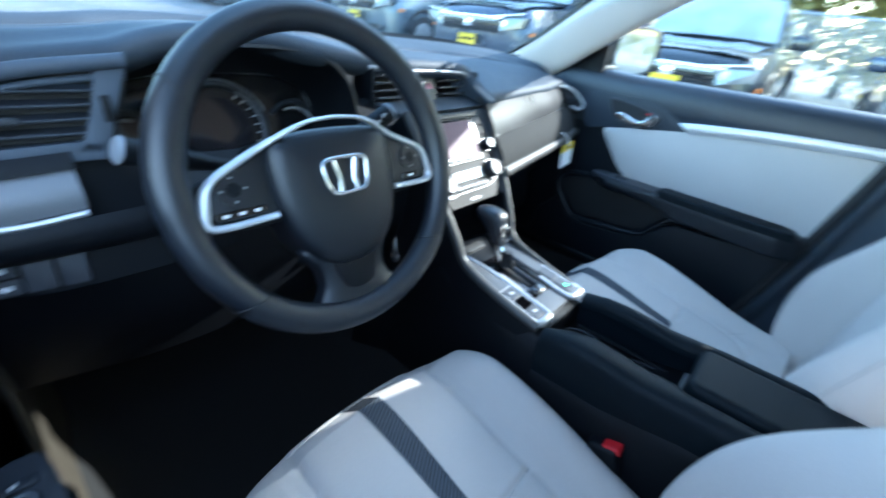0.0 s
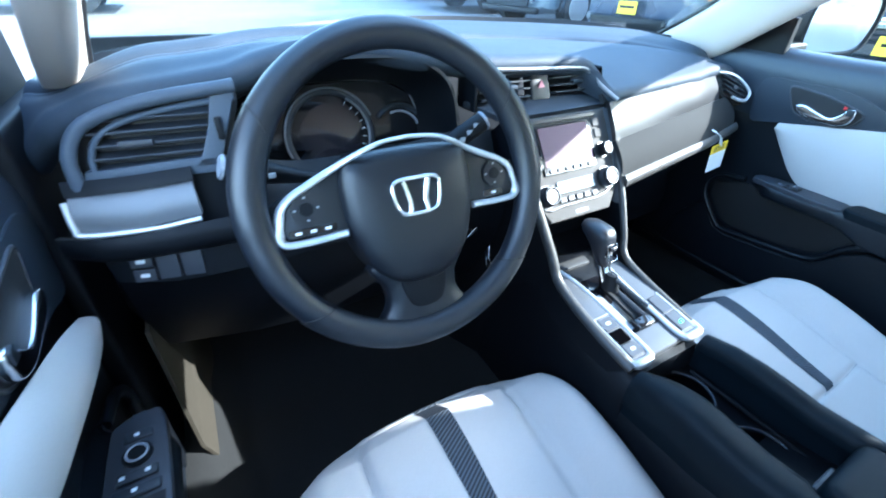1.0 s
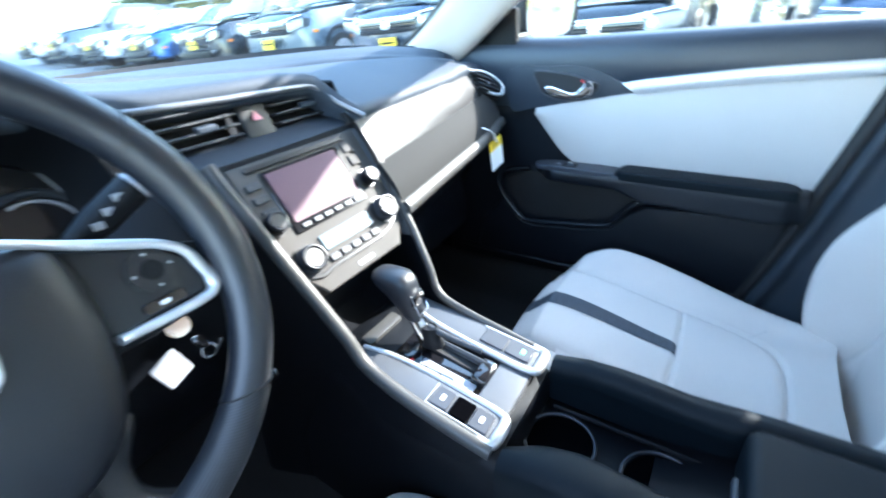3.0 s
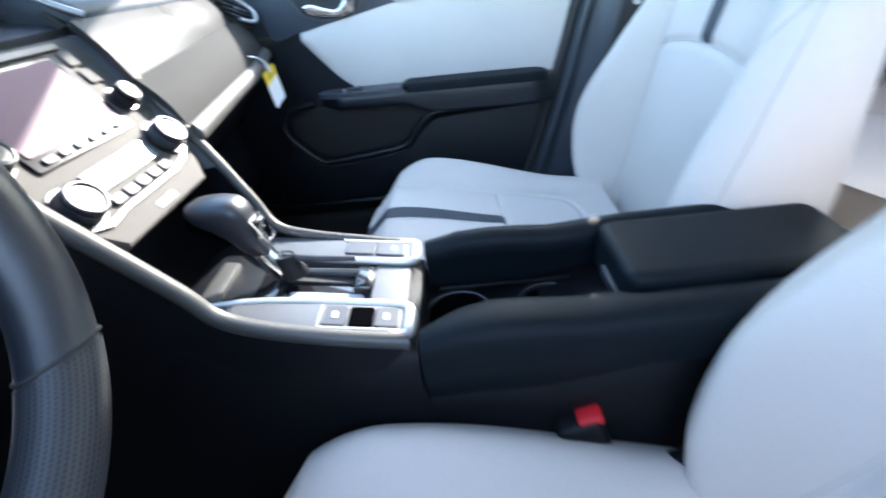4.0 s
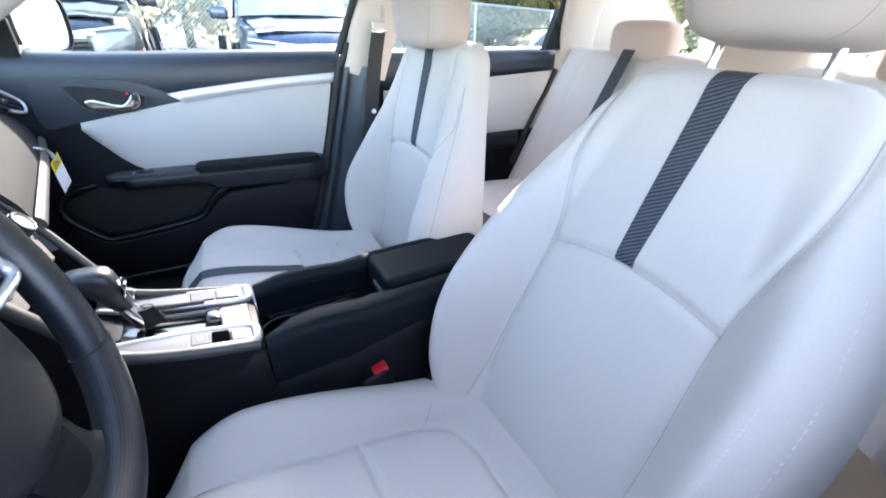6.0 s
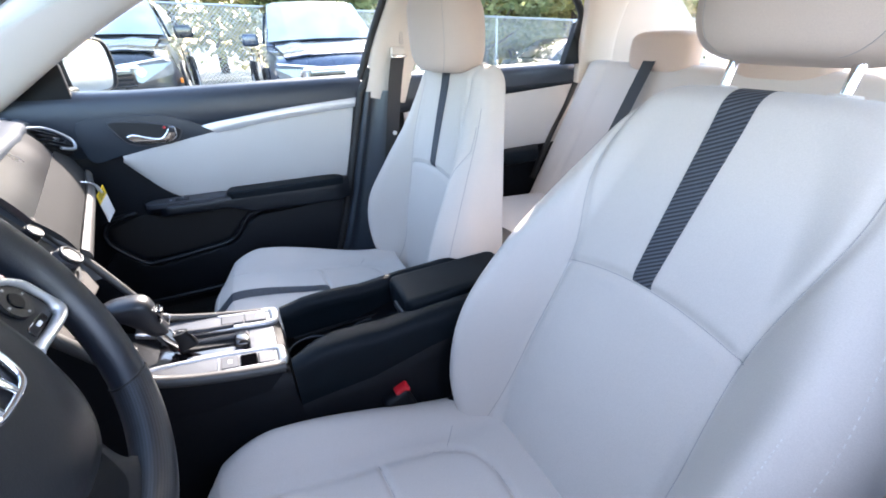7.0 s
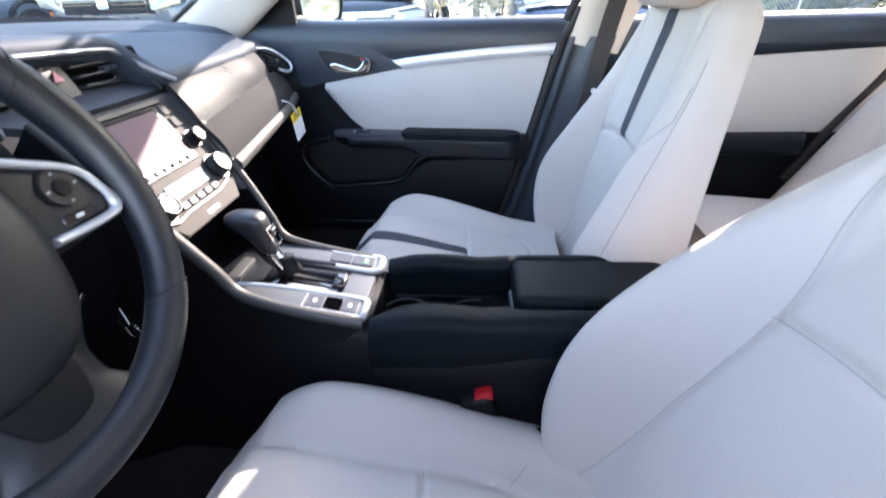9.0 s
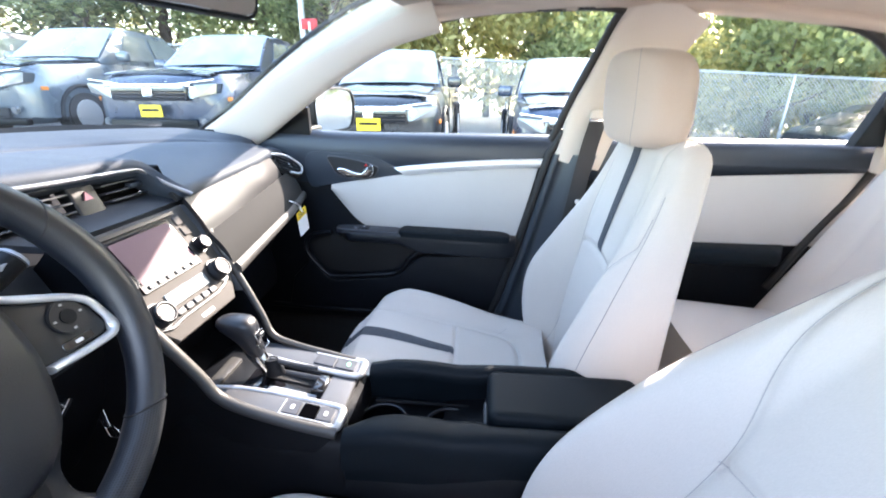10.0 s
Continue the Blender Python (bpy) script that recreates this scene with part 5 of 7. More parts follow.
low_rim = [(-0.097, -0.052), (-0.092, -0.070), (-0.070, -0.078), (-0.046, -0.0745), (0.044, -0.0745), (0.066, -0.070), (0.094, -0.058), (0.096, -0.050), (0.066, -0.0640), (0.040, -0.0690), (-0.044, -0.0690), (-0.068, -0.0715), (-0.084, -0.066)]
d_part("climate_rim", plate_bm(low_rim[::-1], 0.003, 0.001, 1, st(0, 0, 0.0)), M_BAND, "bright rim under the climate panel", parent=stack)
d_part("airbag_mark", plate_bm(rrect(0.030, 0.006, 0.001), 0.001, 0, 1, st(0.0, -0.088, 0.0)), M_ENGRAVE, "small pale marking", parent=stack)
RAIL_Z = [0.634, 0.670, 0.730, 0.790, 0.830, 0.862, 0.884]
RAIL_Y = [0.012, 0.034, 0.068, 0.104, 0.128, 0.147, 0.160]
RAIL_X = [0.086, 0.092, 0.102, 0.110, 0.116, 0.120, 0.122]


def rail_point(side, z):
    """The rail beside the stack, at a height."""
    return (0.013 * smoothstep(0.60, 0.70, z) + 0.0045 * smoothstep(0.70, 0.60, z) + side * lerp(RAIL_Z, RAIL_X, z), lerp(RAIL_Z, RAIL_Y, z), z)


for side in (1, -1):
    rows = []
    for z in np.linspace(0.715, 0.872, 12):
        xr, yr, _ = rail_point(side, z)
        ys = 0.1185 + 0.65 * (z - 0.797)
        xs_in = 0.013 + side * 0.094
        rows.append([(xs_in + (xr - xs_in) * k, (ys + 0.016) * (1 - k) + (yr + 0.003) * k, z) for k in (np.linspace(0, 1, 5) if side > 0 else np.linspace(1, 0, 5))])
    d_part("stack_cheek", sheet_bm(rows, 0.004), M_GREY, "dark grey cheek beside the centre panel", sharp=60)
# throat between the stack and the console
rows = [[(x, y, z) for x in np.linspace(-0.082, 0.100, 8)] for y, z in ((0.110, 0.722), (0.135, 0.69), (0.140, 0.63), (0.09, 0.604), (0.0, 0.600))]
d_part("storage_throat", sheet_bm(rows, 0.006), M_BLACK, "black storage bay below the stack")

# instrument binnacle
CLY = Vector((0, 0.26, 0.966))
CLN = Vector((0, -0.966, 0.26))
CLO = Vector((-0.366, 0.328, 0.846))
cl = d_part("instrument_panel", plate_bm(rrect(0.345, 0.170, 0.04), 0.01, 0.002, 2, axes(CLO, (1, 0, 0), CLY, CLN)), M_GLOSS, "dark instrument panel behind the wheel")
def clp(u, v, w):
    return axes(CLO + Vector((u, 0, 0)) + CLY * v + CLN * (0.010 + w), (1, 0, 0), CLY, CLN)
def ring_bm(r, tube, m, a0=0, a1=360, n=48):
    pts = [m @ Vector((r * math.cos(radians(a)), r * math.sin(radians(a)), 0)) for a in np.linspace(a0, a1, n)]
    return tube_bm(pts, tube, 8)
d_part("dial_shroud", ring_bm(0.072, 0.006, clp(0.0, -0.008, 0.004), 0, 360, 61), M_GREY, "charcoal shroud round the main dial", parent=cl, sharp=80)
d_part("dial_ring", ring_bm(0.066, 0.0022, clp(0.0, -0.008, 0.010), -20, 60), M_SILVER_DARK, "silver arc round the main dial", parent=cl, sharp=80)
d_part("dial_ring", ring_bm(0.077, 0.0018, clp(0.0, -0.008, 0.010), 20, 200), M_SILVER_DARK, "thin satin arc over the main dial", parent=cl, sharp=80)
d_part("dial_face", cyl_bm(0.052, 0.003, 48, 0.001, clp(0, -0.008, 0.001)), M_DIAL, "dark round dial", parent=cl)
for u, a0, a1 in ((-0.128, 70, 170), (0.128, 20, 110)):
    d_part("side_gauge", ring_bm(0.040, 0.0022, clp(u, -0.020, 0.002), a0, a1), M_SILVER, "slim side gauge arc", parent=cl, sharp=80)
    d_part("gauge_rim", ring_bm(0.050, 0.0050, clp(u, -0.020, 0.0), a0 - 30, a1 + 30), M_GREY, "charcoal gauge rim", parent=cl, sharp=80)
for k in range(7):
    a = radians(-20 + 13 * k)
    d_part("dial_mark", box_bm(0.0015, 0.006, 0.001, (0, 0, 0), 0, 1, clp(0.059 * math.cos(a), -0.008 + 0.059 * math.sin(a), 0.004) @ Matrix.Rotation(a - math.pi / 2, 4, "Z")), M_WHITE, parent=cl)
d_part("panel_edge", tube_bm([clp(u, v, 0.004).translation for u, v in spline([(-0.165, 0.020), (-0.140, 0.062), (-0.06, 0.078), (0.06, 0.078), (0.14, 0.064), (0.165, 0.020)], 8)], 0.0016, 6), M_SILVER_DARK, "thin bright edge of the instrument panel", parent=cl, sharp=80)
# hood walls
rows = []
for a in np.linspace(-50, 230, 60):
    c, s_ = math.cos(radians(a)), math.sin(radians(a))
    ox, oz_ = -0.366 + 0.192 * math.copysign(abs(c) ** 0.6, c), 0.880 + 0.098 * math.copysign(abs(s_) ** 0.7, s_)
    ix, iz = -0.366 + 0.168 * math.copysign(abs(c) ** 0.6, c), 0.866 + 0.082 * math.copysign(abs(s_) ** 0.7, s_)
    rows.append([(ox, 0.212 + 0.03 * (oz_ - 0.88) / 0.1, oz_), (ox * 0.5 + ix * 0.5, 0.270, oz_ * 0.5 + iz * 0.5 - 0.005), (ix, 0.333, iz - 0.016)])
d_part("binnacle", sheet_bm(rows, 0.006), M_BLACK, "black hood walls round the instruments", sharp=80)

# driver's end: vent, bright strip, switch row, knee panel
VX, VY, VN = Vector((1, -0.10, 0)).normalized(), Vector((0, 0.16, 1)).normalized(), Vector((-0.10, -1, 0.16)).normalized()
def lvp(u, v, w=0.0):
    return axes(Vector((-0.602, 0.168, 0.905)) + VX * u + VY * v + VN * w, VX, VY, VN)
outer = spline([(-0.085, -0.034), (-0.082, 0.0), (-0.060, 0.028), (0.0, 0.046), (0.088, 0.056), (0.075, 0.0), (0.062, -0.034)], 6, closed=True)
lv = d_part("end_vent", plate_bm([(p[0], p[1]) for p in outer], 0.010, 0.003, 3, lvp(0, 0, -0.022)), M_RECESS_SHADE, "black end air vent")
rim_line = spline([(-0.086, -0.038), (-0.083, 0.0), (-0.060, 0.030), (0.0, 0.049), (0.092, 0.060)], 8)
d_part("vent_rim", tube_bm([lvp(p[0], p[1], 0.004).translation for p in rim_line], 0.0075, 10), M_CHEEK_SKYLIT, "charcoal curved vent rim", sharp=80, parent=lv)
d_part("vent_rim_inner", tube_bm([lvp(p[0] * 0.88 + 0.008, p[1] * 0.84 - 0.004, 0.0).translation for p in rim_line], 0.0035, 8), M_CHEEK_SKYLIT, "inner vent rim", sharp=80, parent=lv)
d_part("vent_cheek", plate_bm([(0.018, -0.036), (0.054, -0.036), (0.092, 0.056), (0.064, 0.050), (0.054, 0.016), (0.040, -0.014)], 0.014, 0.003, 2, lvp(0, 0, -0.010)), M_CHEEK_SKYLIT, "charcoal vent cheek", parent=lv)
d_part("vent_sill", plate_bm([(-0.080, -0.032), (0.062, -0.030), (0.058, -0.016), (-0.076, -0.020)], 0.016, 0.003, 2, lvp(0, 0, -0.012)), M_CHEEK_SKYLIT, "charcoal vent sill", parent=lv)
for k in range(5):
    d_part("slat", box_bm(0.104 + 0.006 * k, 0.018, 0.0032, (0, 0, 0), 0.001, 1, lvp(-0.012 + 0.002 * k, -0.020 + 0.0135 * k, -0.006) @ pose(0, 0, 0, -70)), M_GREY, parent=lv)
d_part("vent_tab", box_bm(0.034, 0.008, 0.012, (0, 0, 0), 0.002, 2, lvp(-0.020, 0.006, 0.004)), M_GREY, parent=lv)
d_part("vent_wheel", box_bm(0.008, 0.026, 0.008, (0, 0, 0), 0.002, 2, lvp(0.066, 0.014, 0.006)), M_BLACK, parent=lv)
band_part("left_bright_band", [(-0.700, 0.172, 0.860), (-0.644, 0.164, 0.861), (-0.580, 0.158, 0.864)], [(-0.699, 0.160, 0.826), (-0.644, 0.148, 0.825), (-0.579, 0.141, 0.830)], M_LBAND, "satin silver band on the driver's side", thick=0.01, bow=0.006)
band_part("vent_ledge", [(-0.702, 0.176, 0.874), (-0.644, 0.164, 0.874), (-0.578, 0.158, 0.877)], [(-0.701, 0.168, 0.861), (-0.644, 0.156, 0.862), (-0.578, 0.150, 0.865)], M_BLACK, "black ledge over the silver band", thick=0.008, bow=0.001)
band_part("cluster_housing", [(-0.600, 0.172, 0.880), (-0.545, 0.176, 0.885), (-0.45, 0.215, 0.842), (-0.28, 0.215, 0.842), (-0.13, 0.190, 0.872)], [(-0.600, 0.160, 0.806), (-0.545, 0.160, 0.804), (-0.45, 0.165, 0.806), (-0.28, 0.165, 0.806), (-0.13, 0.160, 0.806)], M_BLACK, "black housing below the instruments", thick=0.006, bow=0.0)
d_part("band_lip", tube_bm(spline([(-0.705, 0.158, 0.860), (-0.704, 0.148, 0.832), (-0.696, 0.145, 0.823), (-0.634, 0.135, 0.821), (-0.582, 0.128, 0.826)], 8), 0.0036, 8), M_SILVER, "bright lip under the band", sharp=80)
band_part("left_lower", [(-0.722, 0.166, 0.818), (-0.66, 0.140, 0.814), (-0.50, 0.132, 0.817), (-0.13, 0.13, 0.82)], [(-0.715, 0.188, 0.787), (-0.66, 0.160, 0.786), (-0.50, 0.145, 0.787), (-0.13, 0.145, 0.787)], M_BLACK, "black lower dashboard edge", thick=0.012, bow=0.012)
sw = band_part("switch_panel", [(-0.700, 0.185, 0.790), (-0.62, 0.159, 0.788), (-0.52, 0.151, 0.788), (-0.44, 0.151, 0.788)], [(-0.690, 0.177, 0.742), (-0.62, 0.151, 0.738), (-0.52, 0.143, 0.738), (-0.44, 0.143, 0.740)], M_BLACK, "black switch panel", thick=0.01, bow=0.0)
SWN = Vector((-0.22, -0.95, 0.17)).normalized()
for k in range(3):
    x = -0.661 + 0.0270 * k
    yy = 0.1575 - 0.0055 * k
    for j in ((0, 1) if k == 0 else (0,)):
        hgt = 0.0165 if k == 0 else 0.035
        zc_ = (0.7715 - 0.0185 * j) if k == 0 else 0.762
        m_ = axes((x, yy - (0.770 - zc_) * 0.18 - 0.0005, zc_), (0.97, -0.23, 0), (0.04, 0.17, 0.97), SWN)
        d_part("switch_blank", plate_bm(rrect(0.0245, hgt, 0.002), 0.004, 0.0012, 2, m_), M_SWITCH, parent=sw)
        if k == 0:
            d_part("switch_mark", plate_bm(rrect(0.010, 0.005, 0.001), 0.0008, 0, 1, m_ @ Matrix.Translation((0, 0, 0.004))), M_WHITE, parent=sw)
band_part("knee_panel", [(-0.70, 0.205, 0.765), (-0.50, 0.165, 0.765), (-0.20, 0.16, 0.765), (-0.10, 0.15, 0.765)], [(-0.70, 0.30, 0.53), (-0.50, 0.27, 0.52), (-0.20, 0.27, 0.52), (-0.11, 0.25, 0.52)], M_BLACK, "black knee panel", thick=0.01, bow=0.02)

# ---------------------------------------------------------------- steering wheel
SW_C, SW_X, SW_Y, SW_Z = Vector((-0.361, 0.034, 0.864)), Vector((0.9996, -0.028, 0)), Vector((0.010, 0.3616, 0.9323)), Vector((-0.026, -0.932, 0.3616))
wheel = thing("steering_wheel", "dark leather steering wheel with silver-trimmed spokes", "steering wheel")
def sw_at(u, v, w=0.0):
    return axes(SW_C + SW_X * u + SW_Y * v + SW_Z * w, SW_X, SW_Y, SW_Z)
def w_part(n, bm, mt, lb="", sharp=35, parent=None):
    return part(n, bm, mt, parent or wheel, lb, sharp=sharp)
def rim_r(f):
    a = f * math.tau
    return 0.0168 + 0.0016 * (math.exp(-((math.cos(a) - 0.94) / 0.12) ** 2) + math.exp(-((math.cos(a) + 0.94) / 0.12) ** 2)) * (1 if math.sin(a) > -0.1 else 0.3)
RIM_R, RIM_V = 0.1735, -0.009
pts = [sw_at(RIM_R * math.cos(math.tau * k / 120), RIM_V + RIM_R * math.sin(math.tau * k / 120), 0.015).translation for k in range(120)]
w_part("rim", tube_bm(pts, lambda f: rim_r(f * 119 / 120), 18, closed=True), M_LEATHER, "black leather rim", sharp=80)
for a in (147, 33, -41, -139):
    c = sw_at(RIM_R * math.cos(radians(a)), RIM_V + RIM_R * math.sin(radians(a)), 0.015)
    tang = SW_X * -math.sin(radians(a)) + SW_Y * math.cos(radians(a))
    rad = SW_X * math.cos(radians(a)) + SW_Y * math.sin(radians(a))
    lean = 0.011 if math.cos(radians(a)) > 0 else -0.011
    ring = [c.translation + 0.0174 * (math.cos(math.tau * k / 24) * rad + math.sin(math.tau * k / 24) * SW_Z) + lean * math.cos(math.tau * k / 24) * tang for k in range(24)]
    w_part("rim_seam", tube_bm(ring, 0.0010, 6, closed=True), M_RUBBER, "", sharp=80)
# perforated leather on the lower part of the rim
def grip_point(a, k):
    c = sw_at(RIM_R * math.cos(radians(a)), RIM_V + RIM_R * math.sin(radians(a)), 0.015).translation
    rad = SW_X * math.cos(radians(a)) + SW_Y * math.sin(radians(a))
    tang = SW_X * -math.sin(radians(a)) + SW_Y * math.cos(radians(a))
    t = math.tau * k / 28
    return c + 0.0177 * (math.cos(t) * rad + math.sin(t) * SW_Z) + 0.0146 * math.cos(radians(a)) * math.cos(t) * tang
bm, r = grid_bm(grip_point, list(np.linspace(-138, -42, 64)), list(range(29)), uv=lambda a, k: (radians(a) * RIM_R / 0.0026, 44.0 * k / 28))
w_part("grip", bm, M_PERFORATED, "perforated leather on the lower rim", sharp=80)
# hub pad: a shield
HB = Vector((0, -0.012, 0.010))
def hb_at(u, v, w=0.0):
    return sw_at(u + HB.x, v + HB.y, w + HB.z)
hub = spline([(-0.070, 0.050), (-0.03, 0.056), (0.03, 0.056), (0.070, 0.050), (0.080, 0.032), (0.081, -0.005), (0.076, -0.036), (0.062, -0.074), (0.034, -0.100), (0.0, -0.106), (-0.034, -0.100), (-0.062, -0.074), (-0.076, -0.036), (-0.081, -0.005), (-0.080, 0.032)], 5, closed=True)
def hub_rows():
    rings = []
    for k, (sc, h) in enumerate(((1.0, -0.040), (1.0, 0.000), (0.985, 0.010), (0.94, 0.017), (0.80, 0.0225), (0.5, 0.0262), (0.2, 0.0275), (0.02, 0.0277))):
        rings.append([hb_at(p[0] * sc, (p[1] + 0.018) * sc - 0.018, h).translation for p in hub])
    return rings
w_part("hub_pad", loft_bm(hub_rows()), M_HUB, "soft black hub pad", sharp=80)
w_part("hub_back", loft_bm([[sw_at(p[0] * s_ * 0.97, p[1] * s_ * 0.97 - 0.012, h).translation for p in hub] for s_, h in ((1, -0.03), (0.9, -0.05), (0.5, -0.06))]), M_BLACK, "black hub shroud", sharp=80)
# badge: a plain bright outline with an upright bar shape
fr = spline([(-0.0285, 0.0205), (0.0, 0.0235), (0.0285, 0.0205), (0.0310, 0.0), (0.0235, -0.0205), (0.0, -0.0240), (-0.0235, -0.0205), (-0.0310, 0.0)], 5, closed=True)
bad = w_part("badge", tube_bm([hb_at(p[0] * 0.9, p[1] * 0.84, 0.0300).translation for p in fr], 0.0027, 8, closed=True), M_CHROME, "plain chrome badge shape", sharp=80)
for sgn in (-1, 1):
    w_part("badge_bar", tube_bm([hb_at(sgn * p[0] * 0.9, p[1] * 0.84, 0.0300).translation for p in ((0.0165, 0.0205), (0.0135, 0.008), (0.0105, -0.0065), (0.0120, -0.0215))], lambda f: 0.0042 - 0.0008 * f, 8, flat=0.6), M_CHROME, "", parent=bad, sharp=80)
# side spokes with switch fields
for sgn in (-1, 1):
    def q(pts):
        return [(sgn * p[0], p[1]) for p in (pts if sgn > 0 else pts[::-1])]
    arm = [(0.060, 0.042), (0.100, 0.026), (0.140, 0.008), (0.170, -0.004), (0.172, -0.034), (0.150, -0.046), (0.100, -0.050), (0.062, -0.050)]
    ob = w_part("spoke", plate_bm(q(arm), 0.020, 0.005, 2, sw_at(0, 0, -0.010)), M_BLACK, "black spoke")
    field = q([(0.070, 0.032), (0.100, 0.020), (0.128, 0.008), (0.142, -0.006), (0.147, -0.028), (0.141, -0.036), (0.100, -0.037), (0.070, -0.037)])
    w_part("switch_field", plate_bm(field, 0.008, 0.003, 2, sw_at(0, 0, 0.006)), M_HUB, "dark switch field", parent=ob)
    trim = [(0.0, 0.0530), (0.030, 0.0505), (0.055, 0.0430), (0.085, 0.0300), (0.112, 0.0180), (0.132, 0.0085), (0.1440, -0.0020), (0.1490, -0.0160), (0.1515, -0.0300), (0.1475, -0.0390), (0.136, -0.0415), (0.110, -0.0415), (0.080, -0.0400)]
    w_part("silver_trim", tube_bm([sw_at(sgn * p[0], p[1], 0.0150 + 0.020 * smoothstep(0.095, 0.04, p[0])).translation for p in spline(trim, 5)], lambda f: 0.0058 - 0.0026 * smoothstep(0.30, 0.05, f), 10, flat=0.65), M_SILVER, "satin silver spoke trim", sharp=80, parent=ob)
    for rr, mt in ((0.0165, M_HUB), (0.0080, M_BLACK)):
        w_part("control_ring", cyl_bm(rr, 0.003 if rr > 0.01 else 0.005, 28, 0.001, sw_at(sgn * 0.119, -0.006, 0.0155)), mt, parent=ob)
    for k in range(4):
        a = radians(90 * k)
        w_part("control_mark", box_bm(0.0026, 0.0020, 0.0006, (0, 0, 0), 0, 1, sw_at(sgn * 0.119 + 0.0122 * math.cos(a), -0.006 + 0.0122 * math.sin(a), 0.0172)), M_ENGRAVE, parent=ob)
    w_part("switch_bar", plate_bm(rrect(0.052 if sgn < 0 else 0.030, 0.0085, 0.003), 0.002, 0.0006, 1, sw_at(sgn * 0.116, -0.0305, 0.0132)), M_GLOSS, parent=ob)
    for k in range(3 if sgn < 0 else 1):
        w_part("switch_mark", plate_bm(rrect(0.007, 0.0032, 0.001), 0.0010, 0, 1, sw_at(sgn * 0.116 + (k - 1) * 0.016 * (sgn < 0), -0.0305, 0.0152)), M_WHITE, parent=ob)
# lower spoke
low = spline([(-0.058, -0.085), (-0.048, -0.118), (-0.048, -0.144), (-0.068, -0.166), (-0.086, -0.174), (0.086, -0.174), (0.068, -0.166), (0.048, -0.144), (0.048, -0.118), (0.058, -0.085)], 4, closed=True)
w_part("lower_spoke", loft_bm([[sw_at(p[0] * a, p[1], h).translation for p in low] for a, h in ((1, -0.008), (1, 0.008), (0.92, 0.014), (0.5, 0.017), (0.05, 0.0175))]), M_HUB, "charcoal lower spoke", sharp=60)
w_part("spoke_inlay", plate_bm([(p[0], p[1]) for p in spline([(-0.026, -0.104), (0.026, -0.104), (0.024, -0.138), (0.012, -0.150), (-0.012, -0.150), (-0.024, -0.138)], 4, closed=True)], 0.004, 0.0015, 2, sw_at(0, 0, 0.0158)), M_BLACK, "black inlay of the lower spoke")
# column shroud and stalks
col = [[(SW_C + SW_X * 0.055 * math.cos(a) + SW_Y * 0.05 * math.sin(a) - SW_Z * d)[:] for a in np.linspace(0, math.tau, 24, endpoint=False)] for d in (0.045, 0.10, 0.16, 0.22)]
w_part("column_shroud", loft_bm(col), M_BLACK, "black steering column shroud", sharp=60)
for sgn in (-1, 1):
    p0 = SW_C - SW_Z * 0.085 + SW_X * sgn * 0.05 + SW_Y * 0.01
    p1 = SW_C - SW_Z * 0.058 + SW_X * sgn * (0.186 if sgn < 0 else 0.158) + SW_Y * (0.050 if sgn < 0 else 0.062)
    st_ = w_part("stalk", tube_bm([p0, p0 * 0.6 + p1 * 0.4, p0 * 0.3 + p1 * 0.7, p1], lambda f: 0.008 + 0.006 * smoothstep(0.3, 0.7, f), 14), M_BLACK, "black control stalk", sharp=60)
    d_ = (p1 - p0).normalized()
    w_part("stalk_cap", cyl_bm(0.0145, 0.006, 24, 0.002, axes(p1 + d_ * 0.002, SW_Z.cross(d_), d_.cross(SW_Z.cross(d_)), d_)), M_CAP, "pale round end cap", parent=st_)
    for k in range(3):
        c = p0 * (0.35 - 0.1 * k) + p1 * (0.65 + 0.1 * k)
        w_part("stalk_mark", box_bm(0.008, 0.002, 0.006, c + SW_Z * 0.0135 + SW_Y * 0.003 * (k - 1), 0, 1), M_ENGRAVE, parent=st_)

# ---------------------------------------------------------------- centre console
con = thing("centre_console", "black centre console with silver gear surround and cup holders", "console", at=(0, -0.2, 0.25))
def c_part(n, bm, mt, lb="", sharp=35, parent=None):
    bmesh.ops.translate(bm, vec=(0, 0.2, -0.25), verts=bm.verts)
    return part(n, bm, mt, parent or con, lb, sharp=sharp)
def ctop(y):
    return lerp([-0.64, -0.40, -0.19, -0.17, 0.0, 0.06], [0.560, 0.545, 0.530, 0.574, 0.604, 0.628], y)
secs = []
for y in (0.30, 0.12, 0.06, 0.0, -0.10, -0.172, -0.176, -0.19, -0.30, -0.42, -0.55, -0.63, -0.66):
    zt = ctop(y) if y < 0.1 else 0.60
    w = lerp([-0.66, -0.2, 0.1, 0.3], [0.098, 0.095, 0.092, 0.09], y)
    if -0.40 < y < -0.174:
        zt = min(zt, 0.522)
    if y < -0.64:
        zt, w = 0.50, 0.10
    ring = [(-w - 0.02, 0.24), (-w - 0.01, 0.40), (-w, zt - 0.045), (-w + 0.006, zt - 0.012), (-w + 0.02, zt), (0, zt), (w - 0.02, zt), (w - 0.006, zt - 0.012), (w, zt - 0.045), (w + 0.01, 0.40), (w + 0.02, 0.24)]
    secs.append([(px, y, pz) for px, pz in ring])
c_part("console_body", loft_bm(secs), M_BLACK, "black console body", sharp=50)
